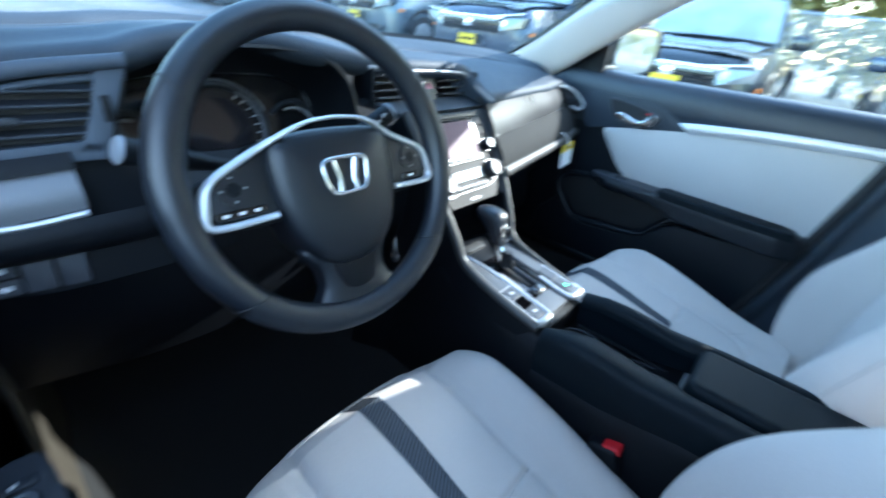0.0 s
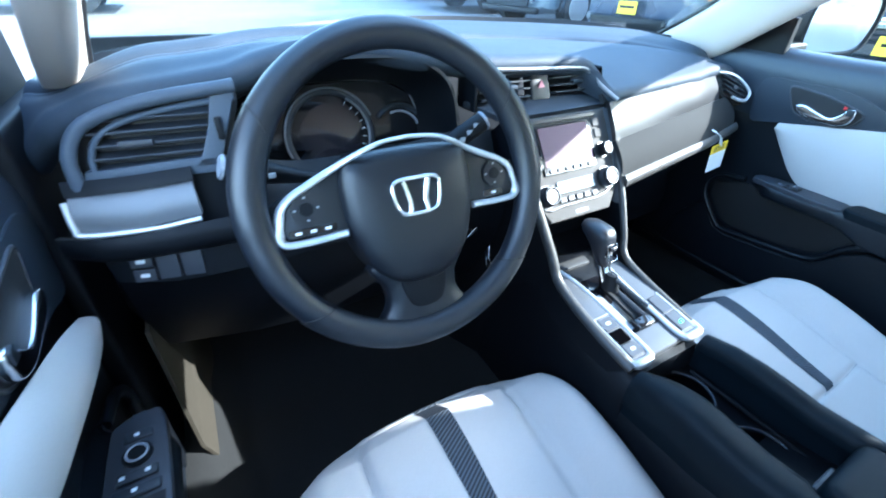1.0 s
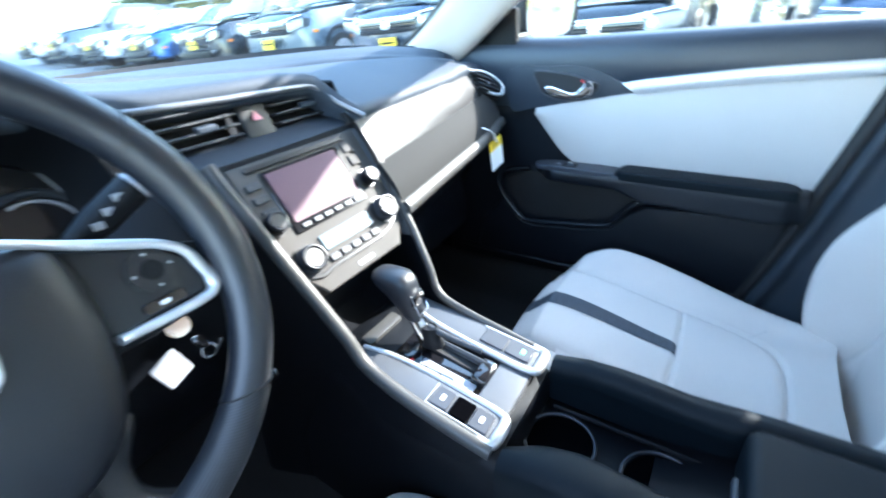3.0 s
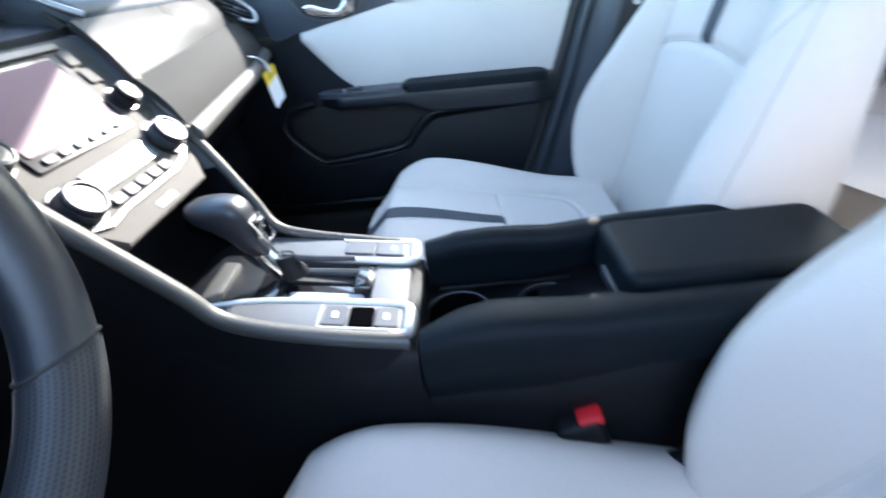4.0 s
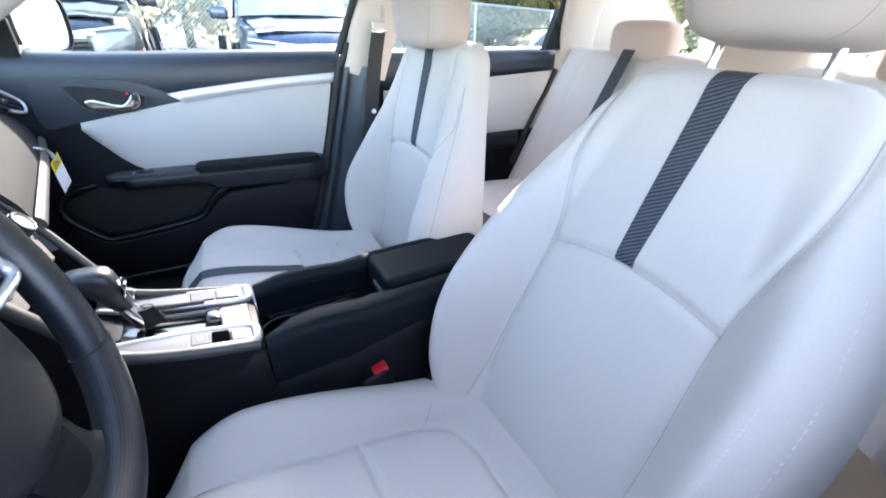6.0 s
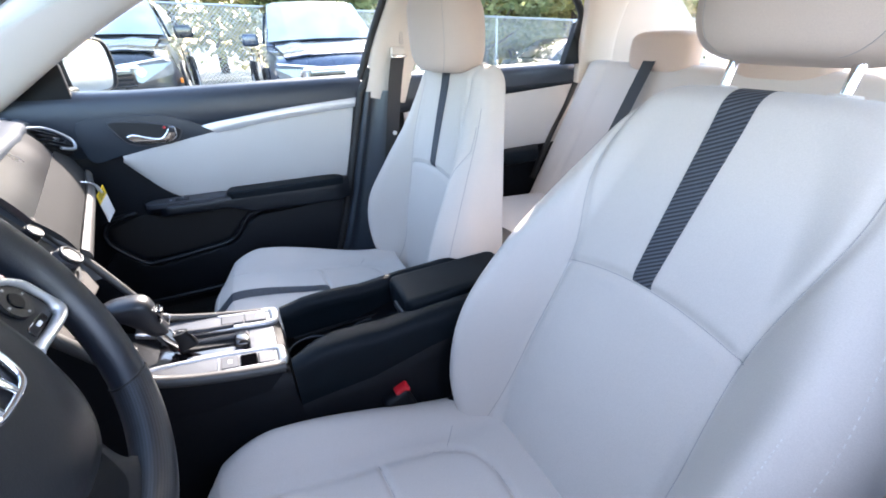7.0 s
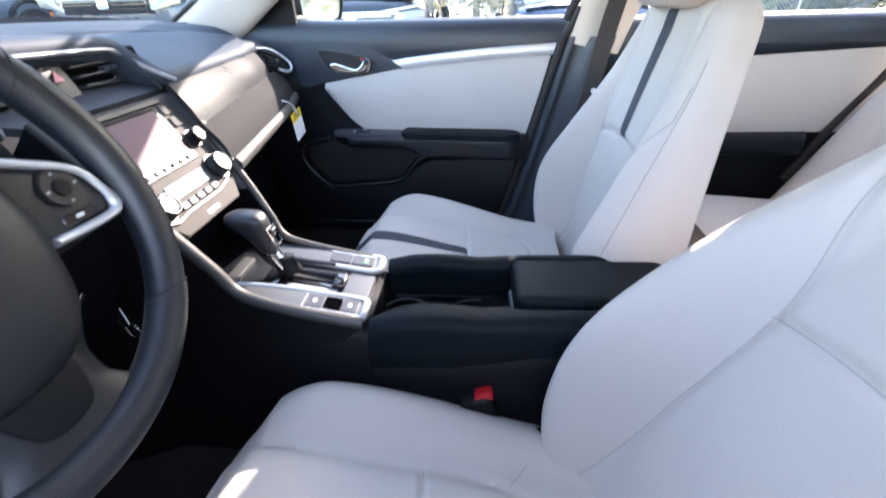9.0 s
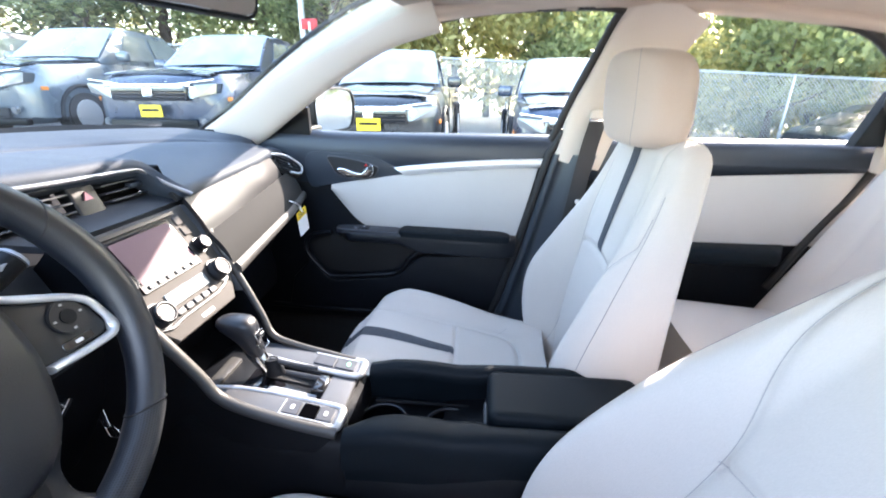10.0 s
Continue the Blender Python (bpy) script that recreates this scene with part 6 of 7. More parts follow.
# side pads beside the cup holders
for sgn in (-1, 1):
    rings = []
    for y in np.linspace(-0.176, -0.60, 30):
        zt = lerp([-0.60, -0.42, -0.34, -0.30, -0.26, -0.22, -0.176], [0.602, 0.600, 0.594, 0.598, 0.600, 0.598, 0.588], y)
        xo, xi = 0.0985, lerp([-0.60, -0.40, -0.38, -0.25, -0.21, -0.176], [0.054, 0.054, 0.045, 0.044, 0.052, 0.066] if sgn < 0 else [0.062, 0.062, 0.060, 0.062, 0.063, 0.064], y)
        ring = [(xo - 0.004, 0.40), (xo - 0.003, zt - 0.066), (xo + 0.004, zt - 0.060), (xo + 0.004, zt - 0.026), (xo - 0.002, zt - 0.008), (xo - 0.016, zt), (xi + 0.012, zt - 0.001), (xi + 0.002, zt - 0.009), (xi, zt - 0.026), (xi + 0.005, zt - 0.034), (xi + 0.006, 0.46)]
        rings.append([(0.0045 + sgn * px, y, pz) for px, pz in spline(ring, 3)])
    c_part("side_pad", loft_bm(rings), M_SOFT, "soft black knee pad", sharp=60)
# cup holder wells: a flat near-black disc stands for the shade inside
for y in (-0.213, -0.330):
    c_part("cup_ring", tube_bm([(0.008 + 0.041 * math.cos(a), y + 0.043 * math.sin(a), 0.529) for a in np.linspace(0, math.tau, 40, endpoint=False)], 0.0022, 8, closed=True), M_SWITCH, "charcoal cup holder ring", sharp=80)
    c_part("cup_shade", cyl_bm(0.040, 0.006, 32, 0.001, Matrix.Translation((0.008, y, 0.5225))), M_HOLE_SHADE, "near-black disc for the shade in the cup holder")
c_part("well_slide", tube_bm([(0.055, -0.19, 0.532), (0.055, -0.40, 0.532)], 0.003, 8), M_BLACK, "slide rail in the bin")
# lid
poly = rrect(0.116, 0.250, 0.018)
c_part("armrest_lid", plate_bm(poly, 0.055, 0.014, 4, Matrix.Translation((0.009, -0.516, 0.553))), M_SOFT, "soft black armrest lid", sharp=60)
c_part("lid_latch", box_bm(0.05, 0.008, 0.014, (-0.006, -0.3895, 0.570), 0.003), M_GREY, "small lid latch")
# gear surround: two charcoal fields with silver inner rims, swept rails outside
GM = axes((0.0045, 0.009, 0.606), (1, 0, 0), (0, 0.985, 0.172), (0, -0.172, 0.985)) @ Matrix.Diagonal((0.82, 1, 1, 1))
for sgn in (-1, 1):
    def q(pts):
        return [(sgn * a, b) for a, b in (pts if sgn > 0 else pts[::-1])]
    field = q([(0.048, -0.172), (0.100, -0.172), (0.104, -0.160), (0.104, -0.06), (0.098, 0.040), (0.066, 0.040), (0.055, 0.0), (0.049, -0.06)])
    fob = c_part("gear_field", plate_bm(field, 0.014, 0.005, 3, GM), M_FIELD, "charcoal field beside the gear lever")
    rim = spline([(0.066, 0.036), (0.054, 0.0), (0.0475, -0.06), (0.0465, -0.140), (0.0500, -0.168), (0.060, -0.1745), (0.090, -0.1745), (0.100, -0.170), (0.103, -0.155)], 6)
    c_part("silver_rim", tube_bm([(GM @ Vector((sgn * p[0], p[1], 0.0125)))[:] for p in rim], lambda f: 0.0045 + 0.0036 * math.exp(-((f - 0.70) / 0.18) ** 2), 10), M_CONSOLE_SILVER, "satin silver rim", sharp=80)
    if sgn < 0:
        # the near-black middle plate stands for the shade between the switches
        for y, mt in ((-0.098, M_SWITCH), (-0.125, M_HOLE_SHADE), (-0.151, M_SWITCH)):
            b_ = c_part("brake_switch", plate_bm(rrect(0.034, 0.0245, 0.003, cx=-0.076, cy=y), 0.0035, 0.0012, 1, GM @ Matrix.Translation((0, 0, 0.0135))), mt, "small console switch" if mt is M_SWITCH else "dark plate for the shade in the switch recess")
            if mt is M_SWITCH:
                c_part("switch_mark", plate_bm(rrect(0.012, 0.006, 0.002, cx=-0.076, cy=y), 0.0008, 0, 1, GM @ Matrix.Translation((0, 0, 0.0170))), M_ENGRAVE)
        c_part("switch_rim", tube_bm([(GM @ Vector((-p[0], p[1], 0.0150)))[:] for p in ((0.057, -0.082), (0.0955, -0.082), (0.0965, -0.165))], 0.0014, 6), M_CONSOLE_SILVER, "thin bright switch edge")
    else:
        for y in (-0.105, -0.143):
            c_part("mode_switch", plate_bm(rrect(0.034, 0.036, 0.003, cx=0.076, cy=y), 0.0030, 0.0012, 1, GM @ Matrix.Translation((0, 0, 0.0135))), M_SWITCH, "small console switch")
        c_part("mode_lamp", plate_bm(rrect(0.010, 0.005, 0.001, cx=0.076, cy=-0.148), 0.0006, 0, 1, GM @ Matrix.Translation((0, 0, 0.0166))), M_LIT_GREEN, "small green lit symbol")
        c_part("switch_rim", tube_bm([(GM @ Vector((p[0], p[1], 0.0145)))[:] for p in ((0.0955, -0.082), (0.0965, -0.165))], 0.0016, 6), M_CONSOLE_SILVER, "thin bright switch edge")
    # rail that sweeps up beside the stack
    line = spline([(0.0045 + sgn * 0.0865, -0.166, 0.584), (0.0045 + sgn * 0.0875, -0.10, 0.598), (0.0045 + sgn * 0.0865, -0.03, 0.616)] + [rail_point(sgn, z) for z in RAIL_Z], 6)
    c_part("sweep_rail", tube_bm(line, 0.0062 if sgn > 0 else 0.0090, 12), M_RAIL, "grey rail sweeping up to the dashboard", sharp=80)
    wall_rows = []
    for p in line[::3]:
        wall_rows.append([(p[0] + sgn * 0.003, p[1], p[2]), (p[0] + sgn * 0.006, p[1] + 0.05, p[2] - 0.05), (p[0] + sgn * 0.010, p[1] + 0.12, 0.42), (p[0] + sgn * 0.02, p[1] + 0.14, 0.25)])
    c_part("console_cheek", sheet_bm(wall_rows, 0.004), M_BLACK, "black console cheek", sharp=60)
c_part("rear_end_plate", plate_bm([(-0.046, -0.172), (0.046, -0.172), (0.046, -0.128), (-0.046, -0.128)], 0.014, 0.005, 3, GM @ Matrix.Translation((0, 0, -0.004))), M_FIELD, "charcoal plate behind the lever")
c_part("gate", plate_bm(rrect(0.092, 0.165, 0.008, cx=0.0, cy=-0.045), 0.004, 0.001, 2, GM @ Matrix.Translation((0, 0, -0.002))), M_GLOSS, "glossy black gear gate")
c_part("gate_slot", plate_bm(rrect(0.016, 0.10, 0.006, cx=0.012, cy=-0.075), 0.003, 0.001, 1, GM @ Matrix.Translation((0, 0, 0.002))), M_RECESS_SHADE, "dark gate slot")
c_part("gate_rib", tube_bm([(GM @ Vector((0.026, -0.02, 0.004)))[:], (GM @ Vector((0.022, -0.122, 0.010)))[:]], 0.005, 8), M_GREY, "ribbed slider")
c_part("gate_boss", box_bm(0.050, 0.024, 0.016, (0, 0, 0), 0.006, 3, GM @ Matrix.Translation((0.010, -0.118, 0.006))), M_GLOSS, "rounded gate boss")
# the strip's bright reflection is put into its pale colour
c_part("gear_display", plate_bm(rrect(0.026, 0.082, 0.003, cx=-0.029, cy=-0.078), 0.0020, 0.0006, 1, GM @ Matrix.Translation((0, 0, 0.0012))), M_CAP, "gear position strip, coloured pale for its reflection")
for k in range(5):
    c_part("gear_mark", plate_bm(rrect(0.006, 0.0055, 0.001, cx=-0.034, cy=-0.026 - 0.022 * k), 0.0008, 0, 1, GM @ Matrix.Translation((0, 0, 0.0034))), M_GREY if k else M_RED, "small gear mark")
c_part("tray_lip", plate_bm(rrect(0.085, 0.020, 0.004, cx=-0.014, cy=0.040), 0.010, 0.003, 2, GM @ Matrix.Translation((0, 0, 0.004))), M_RAIL, "lip at the front of the gate")

gear = thing("gear_lever", "dark leather gear knob on a chrome stem", "gear lever", at=(0.012, -0.02, 0.614))
g0 = Vector((0.0, 0.0, 0.0))
part("stem", tube_bm([(0, 0, 0), (0, 0.012, 0.025), (0, 0.020, 0.045)], lambda f: 0.013 - 0.003 * f, 14), M_CHROME, gear, "chrome stem collar")
secs = []
for h, y, a, b in ((0.034, 0.016, 0.012, 0.013), (0.044, 0.020, 0.0165, 0.0165), (0.060, 0.027, 0.0190, 0.0200), (0.072, 0.033, 0.0215, 0.0260), (0.083, 0.041, 0.0235, 0.0350), (0.092, 0.045, 0.0235, 0.0370), (0.099, 0.046, 0.0205, 0.0330), (0.1035, 0.046, 0.0135, 0.022), (0.105, 0.046, 0.003, 0.005)):
    a, b = a * 0.88, b * 0.86
    secs.append([(a * math.copysign(abs(math.cos(t)) ** 0.7, math.cos(t)), y + b * math.copysign(abs(math.sin(t)) ** 0.7, math.sin(t)), h) for t in np.linspace(0, math.tau, 32, endpoint=False)])
part("knob", loft_bm(secs), M_LEATHER, gear, "dark leather-wrapped knob", sharp=70)
part("release_button", box_bm(0.020, 0.006, 0.026, (0, 0, 0), 0.003, 2, pose(0, 0.0085, 0.064, 18)), M_GLOSS, gear, "glossy release button plate")
part("button_rim", tube_bm([(x, 0.0045 + 0.33 * (z - 0.064), z) for x, z in ((-0.011, 0.050), (-0.011, 0.078), (0.011, 0.078), (0.011, 0.050), (-0.011, 0.050))], 0.0012, 6), M_CHROME, gear, "thin chrome frame")
part("boot", loft_bm([[(0.022 * s_ * math.cos(t), 0.034 * s_ * math.sin(t) - 0.010 * s_, h) for t in np.linspace(0, math.tau, 24, endpoint=False)] for s_, h in ((0.62, -0.002), (0.58, 0.006), (0.48, 0.014), (0.40, 0.026))]), M_BLACK, gear, "black folded boot", sharp=60)

part("boot_strut", tube_bm([(0.0, -0.004, 0.024), (0.004, -0.040, 0.014), (0.008, -0.082, 0.006)], lambda f: 0.0050 - 0.0015 * f, 10), M_GREY, gear, "grey sloping strut behind the lever", sharp=80)

# belt buckle between the seats
buck = thing("belt_buckle", "black seat belt buckle with a red release button", "belt buckle", at=(-0.106, -0.350, 0.318))
tilt = pose(0, 0, 0, -20, 0, 0)
part("buckle_body", box_bm(0.030, 0.050, 0.115, (0, 0, 0.095), 0.008, 3, tilt), M_BLACK, buck)
part("release_button", box_bm(0.021, 0.028, 0.014, (0, 0.004, 0.151), 0.004, 2, tilt), M_RED, buck, "red release button")

# yellow-topped paper tag hanging from the dashboard's end
tagob = thing("paper_tag", "white paper tag with a yellow header hanging from the glove box", "tag", at=(0.541, 0.140, 0.749))
TG = axes((0, 0, 0), (0.93, -0.20, 0.31), (-0.17, 0.0, 0.985), (-0.2, -0.97, -0.03))
part("card", plate_bm(rrect(0.046, 0.049, 0.001), 0.0008, 0, 1, TG @ Matrix.Translation((0.002, -0.0475, 0))), M_PAPER, tagob)
part("header", plate_bm(rrect(0.046, 0.023, 0.001), 0.0008, 0, 1, TG @ Matrix.Translation((0.002, -0.0115, 0.0002))), M_YELLOW, tagob, "yellow header")
part("strap", tube_bm(spline([(0.004, -0.002, -0.006), (-0.002, 0.0, 0.014), (-0.014, 0.008, 0.026), (-0.016, 0.020, 0.030)], 5), 0.0045, 8, flat=0.25), M_WHITE, tagob, "white strap")
for k in range(3):
    part("print_line", plate_bm(rrect(0.030, 0.0018, 0.0004), 0.0005, 0, 1, TG @ Matrix.Translation((0.002, -0.006 - 0.005 * k, 0.0012))), M_GREY, tagob)


# ---------------------------------------------------------------- fittings of the cabin
# outside mirror on the passenger's side
om = thing("outside_mirror", "dark outside mirror on the passenger's door", "mirror", at=(0.80, 0.22, 0.95))
mm = axes((0.098, -0.075, 0.054), (0.89, -0.45, 0), (-0.005, -0.009, 1), (-0.45, -0.89, -0.010))
face_o = spline([(-0.085, -0.055), (-0.088, 0.036), (-0.062, 0.064), (0.050, 0.068), (0.088, 0.044), (0.088, -0.030), (0.056, -0.066), (-0.050, -0.070)], 5, closed=True)
rings = [[(mm @ Vector((p[0] * a, p[1] * a, h)))[:] for p in face_o] for a, h in ((0.90, 0.0), (0.96, 0.010), (1.03, 0.008), (1.08, -0.02), (1.0, -0.06), (0.75, -0.095), (0.3, -0.11))]
part("housing", loft_bm(rings), M_BLACK, om, "dark mirror housing", sharp=60)
part("mirror_glass", plate_bm([(p[0] * 0.93, p[1] * 0.93) for p in face_o], 0.004, 0.001, 1, mm), M_MIRROR, om, "reflecting mirror glass")
part("foot", box_bm(0.10, 0.06, 0.03, (0.0, -0.02, -0.005), 0.01), M_BLACK, om, "black mirror foot")
# rear-view mirror under the roof
rv = thing("rear_view_mirror", "dark rear-view mirror hanging under the roof", "mirror", at=(0.002, 0.005, 1.190))
mm = axes((0, 0, 0), (0.94, -0.34, 0), (0, 0.1, 1), (-0.34, -0.94, 0.1))
ro = rrect(0.235, 0.066, 0.028)
part("housing", loft_bm([[(mm @ Vector((p[0] * a, p[1] * a, h)))[:] for p in ro] for a, h in ((0.99, 0.0), (1.0, -0.008), (0.92, -0.022), (0.6, -0.030))]), M_BLACK, rv, "black housing", sharp=60)
part("mirror_glass", plate_bm([(p[0] * 0.94, p[1] * 0.88) for p in ro], 0.003, 0.001, 1, mm), M_MIRROR, rv, "reflecting mirror glass")
part("stem", tube_bm([(0, 0.02, 0.0), (0, 0.06, 0.03), (0, 0.09, 0.055)], 0.009, 10), M_BLACK, rv)
# grab handle above the rear door
gh = thing("grab_handle", "beige grab handle on the roof rail above the rear door", "handle", at=(0.575, -1.36, 1.185))
part("bar", tube_bm(spline([(0.0, 0.09, 0.012), (-0.022, 0.07, -0.004), (-0.028, 0.0, -0.008), (-0.022, -0.07, -0.004), (0.0, -0.09, 0.012)], 6), 0.010, 10), M_HEAD, gh)
# seat belt on the middle pillar, passenger's side
bl = thing("seat_belt", "dark seat belt with its anchor on the middle pillar", "seat belt", at=(0.655, -0.66, 0.60))
band_l = [(0.640, -0.668, 1.000), (0.646, -0.650, 0.90), (0.652, -0.63, 0.75), (0.658, -0.60, 0.55), (0.660, -0.57, 0.32)]
rows = []
for p in spline(band_l, 5):
    rows.append([(p[0] + 0.004 * k - 0.655, p[1] - 0.023 * k + 0.66, p[2] - 0.60) for k in (-1, 0, 1)])
part("webbing", sheet_bm(rows, 0.0015), M_BELT, bl, "dark webbing", sharp=60)
part("anchor", box_bm(0.016, 0.044, 0.030, (-0.012, -0.008, 0.405), 0.006, 3), M_PILLAR, bl, "cream belt anchor")
part("anchor_slot", box_bm(0.006, 0.050, 0.008, (-0.020, -0.008, 0.395), 0.002), M_CHROME, bl, "bright belt slot")
part("slider_slot", box_bm(0.010, 0.012, 0.09, (-0.012, -0.022, 0.47), 0.004), M_CLOTH_SIDE, bl, "cream height slider")
part("stop_button", cyl_bm(0.007, 0.006, 14, 0.002, axes((-0.008, 0.02, 0.17), (0, 1, 0), (0, 0, 1), (-1, 0, 0))), M_WHITE, bl, "pale belt stop button")
# keys and a dealer tag in the ignition
ky = thing("ignition_keys", "metal keys and a white tag hanging from the ignition", "keys", at=(-0.205, 0.150, 0.726))
part("barrel", cyl_bm(0.013, 0.030, 20, 0.003, axes((0, 0.012, 0.004), (1, 0, 0), (0, 0.4, 0.9), (0, -0.9, 0.4))), M_CHROME, ky, "chrome ignition lock")
part("key_bow", plate_bm(rrect(0.013, 0.022, 0.005), 0.005, 0.002, 2, axes((0.008, -0.014, -0.014), (0.7, 0.7, 0), (-0.45, 0, 0.9), (0.6, -0.7, 0.3))), M_CHROME, ky, "bright key head")
part("key_ring", tube_bm([(0.013 + 0.008 * math.cos(a), -0.014, -0.030 + 0.009 * math.sin(a)) for a in np.linspace(0, math.tau, 24, endpoint=False)], 0.0015, 6, closed=True), M_CHROME, ky, "steel ring", sharp=80)
part("key_blade", box_bm(0.006, 0.003, 0.022, (0, 0, 0), 0.001, 1, pose(0.023, -0.014, -0.033, 0, 50, 0)), M_CHROME, ky, "steel key")
part("pale_tag", plate_bm(rrect(0.030, 0.038, 0.003), 0.0016, 0.0005, 1, axes((-0.027, -0.012, -0.026), (0.94, 0.1, 0.3), (-0.3, 0, 0.95), (0.1, -0.98, 0.1))), M_CAP, ky, "white tag")
# chrome pieces added for an unidentified shiny spot beside the console
k2 = thing("shiny_pieces", "small shiny metal pieces beside the console", "keys", at=(-0.127, 0.150, 0.612))
for k, (dx, dz, tilt_) in enumerate(((0.0, 0.016, 20), (-0.004, -0.010, -25), (0.012, -0.006, 35))):
    part("key_blade", box_bm(0.008, 0.003, 0.028, (0, 0, 0), 0.001, 1, pose(0.002 * k - 0.003, dx, dz, 0, 0, 60) @ pose(0, 0, 0, 0, tilt_, 0)), M_CHROME, k2, "steel key")
part("key_ring", tube_bm([(0.0, 0.010 * math.cos(a), -0.014 + 0.010 * math.sin(a)) for a in np.linspace(0, math.tau, 24, endpoint=False)], 0.0012, 6, closed=True), M_CHROME, k2, "steel ring", sharp=80)


# ---------------------------------------------------------------- outside: the lot
SLOPE = 0.047
def gz(x, y):
    return SLOPE * max(-12.0, min(60.0, y)) 
rows = [[(x, y, gz(x, y)) for x in (-900, -60, -20, -5, 0, 5, 20, 60, 900)] for y in (-900, -60, -12, 0, 12, 30, 60, 120, 900)]
bm = bmesh.new()
vv = [[bm.verts.new(p) for p in r] for r in rows]
for i in range(len(vv) - 1):
    for j in range(len(vv[0]) - 1):
        bm.faces.new((vv[i][j], vv[i][j + 1], vv[i + 1][j + 1], vv[i + 1][j]))
structure("ground", bm, M_ASPHALT, "sunlit grey asphalt of a car lot", "ground")


def parked_car(x, y, yaw, kind, paint, label, scale=1.0):
    """A parked car, nose along local -x, origin on the ground under its front bumper's middle."""
    root = thing("parked_car", label, "car", "parked cars", at=(x, y, gz(x, y)))
    root.rotation_euler = (0, 0, radians(yaw))
    W2 = {"truck": 0.98, "suv": 0.92, "sedan": 0.89}[kind] * scale
    hood, roof_h, Lc = {"truck": (1.17, 1.79, 5.3), "suv": (1.05, 1.67, 4.55), "sedan": (0.93, 1.42, 4.5)}[kind]
    xw, xr0, xr1, xe = {"truck": (1.45, 2.15, 3.35, 3.75), "suv": (1.25, 1.95, 3.75, 4.40), "sedan": (1.30, 2.10, 3.20, 4.0)}[kind]
    # lower body, along x
    secs = []
    for px, zb, zt, w in ((0.0, 0.42, hood - 0.36, 0.72), (0.04, 0.30, hood - 0.22, 0.86), (0.15, 0.26, hood - 0.12, 0.95), (0.45, 0.26, hood - 0.05, 0.99), (xw - 0.1, 0.26, hood + 0.02, 1.0), (xw + 0.5, 0.26, hood + 0.03, 1.0), (xe - 0.2, 0.26, hood + 0.03, 1.0), (Lc - 0.2, 0.28, hood + 0.0, 0.98), (Lc, 0.42, hood - 0.15, 0.90)):
        ring = []
        for py, pz in ((-1, 0.10), (-1.0, 0.55), (-0.965, 0.80), (-0.90, 0.94), (-0.72, 0.985), (0, 1.0), (0.72, 0.985), (0.90, 0.94), (0.965, 0.80), (1.0, 0.55), (1, 0.10), (0.8, 0), (-0.8, 0)):
            ring.append((px + 0.10 * (py * py) * (1 if px < 0.2 else 0), W2 * w * py, zb + (zt - zb) * pz))
        secs.append(ring)
    body = part("body", loft_bm(secs), paint, root, sharp=40)
    # cabin
    secs = []
    for px, zt, w0, w1 in ((xw, hood + 0.02, 0.90, 0.88), (xr0, roof_h - 0.03, 0.90, 0.70), ((xr0 + xr1) / 2, roof_h, 0.90, 0.70), (xr1, roof_h - 0.04, 0.90, 0.68), (xe, hood + 0.02, 0.90, 0.86)):
        zb = hood - 0.02
        ring = [(px, -W2 * w0, zb), (px, -W2 * (w0 * 0.5 + w1 * 0.5), zb + (zt - zb) * 0.55), (px, -W2 * w1, zb + (zt - zb) * 0.94), (px, -W2 * w1 * 0.85, zt), (px, 0, zt + 0.015), (px, W2 * w1 * 0.85, zt), (px, W2 * w1, zb + (zt - zb) * 0.94), (px, W2 * (w0 * 0.5 + w1 * 0.5), zb + (zt - zb) * 0.55), (px, W2 * w0, zb)]
        secs.append(ring)
    part("cabin", loft_bm(secs), paint, root, sharp=40)
    # windscreen laid a little proud of the cabin
    d = Vector((xr0 - xw, 0, roof_h - 0.03 - hood - 0.02))
    nrm = Vector((-d.z, 0, d.x)).normalized()
    rows = []
    for k in np.linspace(0.06, 0.93, 6):
        wk = W2 * (0.86 * (1 - k) + 0.68 * k)
        rows.append([tuple(Vector((xw, 0, hood + 0.02)) + d * k + nrm * (0.012 + 0.03 * (1 - j * j)) + Vector((0, wk * j, 0))) for j in np.linspace(-1, 1, 9)])
    part("windscreen", sheet_bm(rows, 0.006), M_CARGLASS, root, "reflecting windscreen, mottled in colour like mirrored trees")
    for sgn in (-1, 1):
        for x0, x1 in ((xw + 0.42, (xr0 + xr1) / 2 - 0.04), ((xr0 + xr1) / 2 + 0.04, xr1 + 0.05)):
            zb, zt = hood + 0.05, roof_h - 0.14
            if x0 < xr0:
                pts = [(x0, zb), (x1, zb), (x1, zt), (max(x0, xr0 + 0.10), zt)]
            else:
                pts = [(x0, zb), (x1 + 0.10, zb), (x1 - 0.10, zt), (x0, zt)]
            bm = bmesh.new()
            f0 = lambda z: W2 * (0.90 + (0.70 - 0.90) * (z - hood) / (roof_h - hood)) + 0.012
            lo = [bm.verts.new((a, sgn * f0(b), b)) for a, b in pts]
            hi = [bm.verts.new((a, sgn * (f0(b) + 0.006), b)) for a, b in pts]
            bm.faces.new(lo); bm.faces.new(hi)
            for i in range(4):
                bm.faces.new((lo[i], lo[(i + 1) % 4], hi[(i + 1) % 4], hi[i]))
            part("side_window", bm, M_CARGLASS, root, "side window, mottled in colour like mirrored trees", smooth=False)
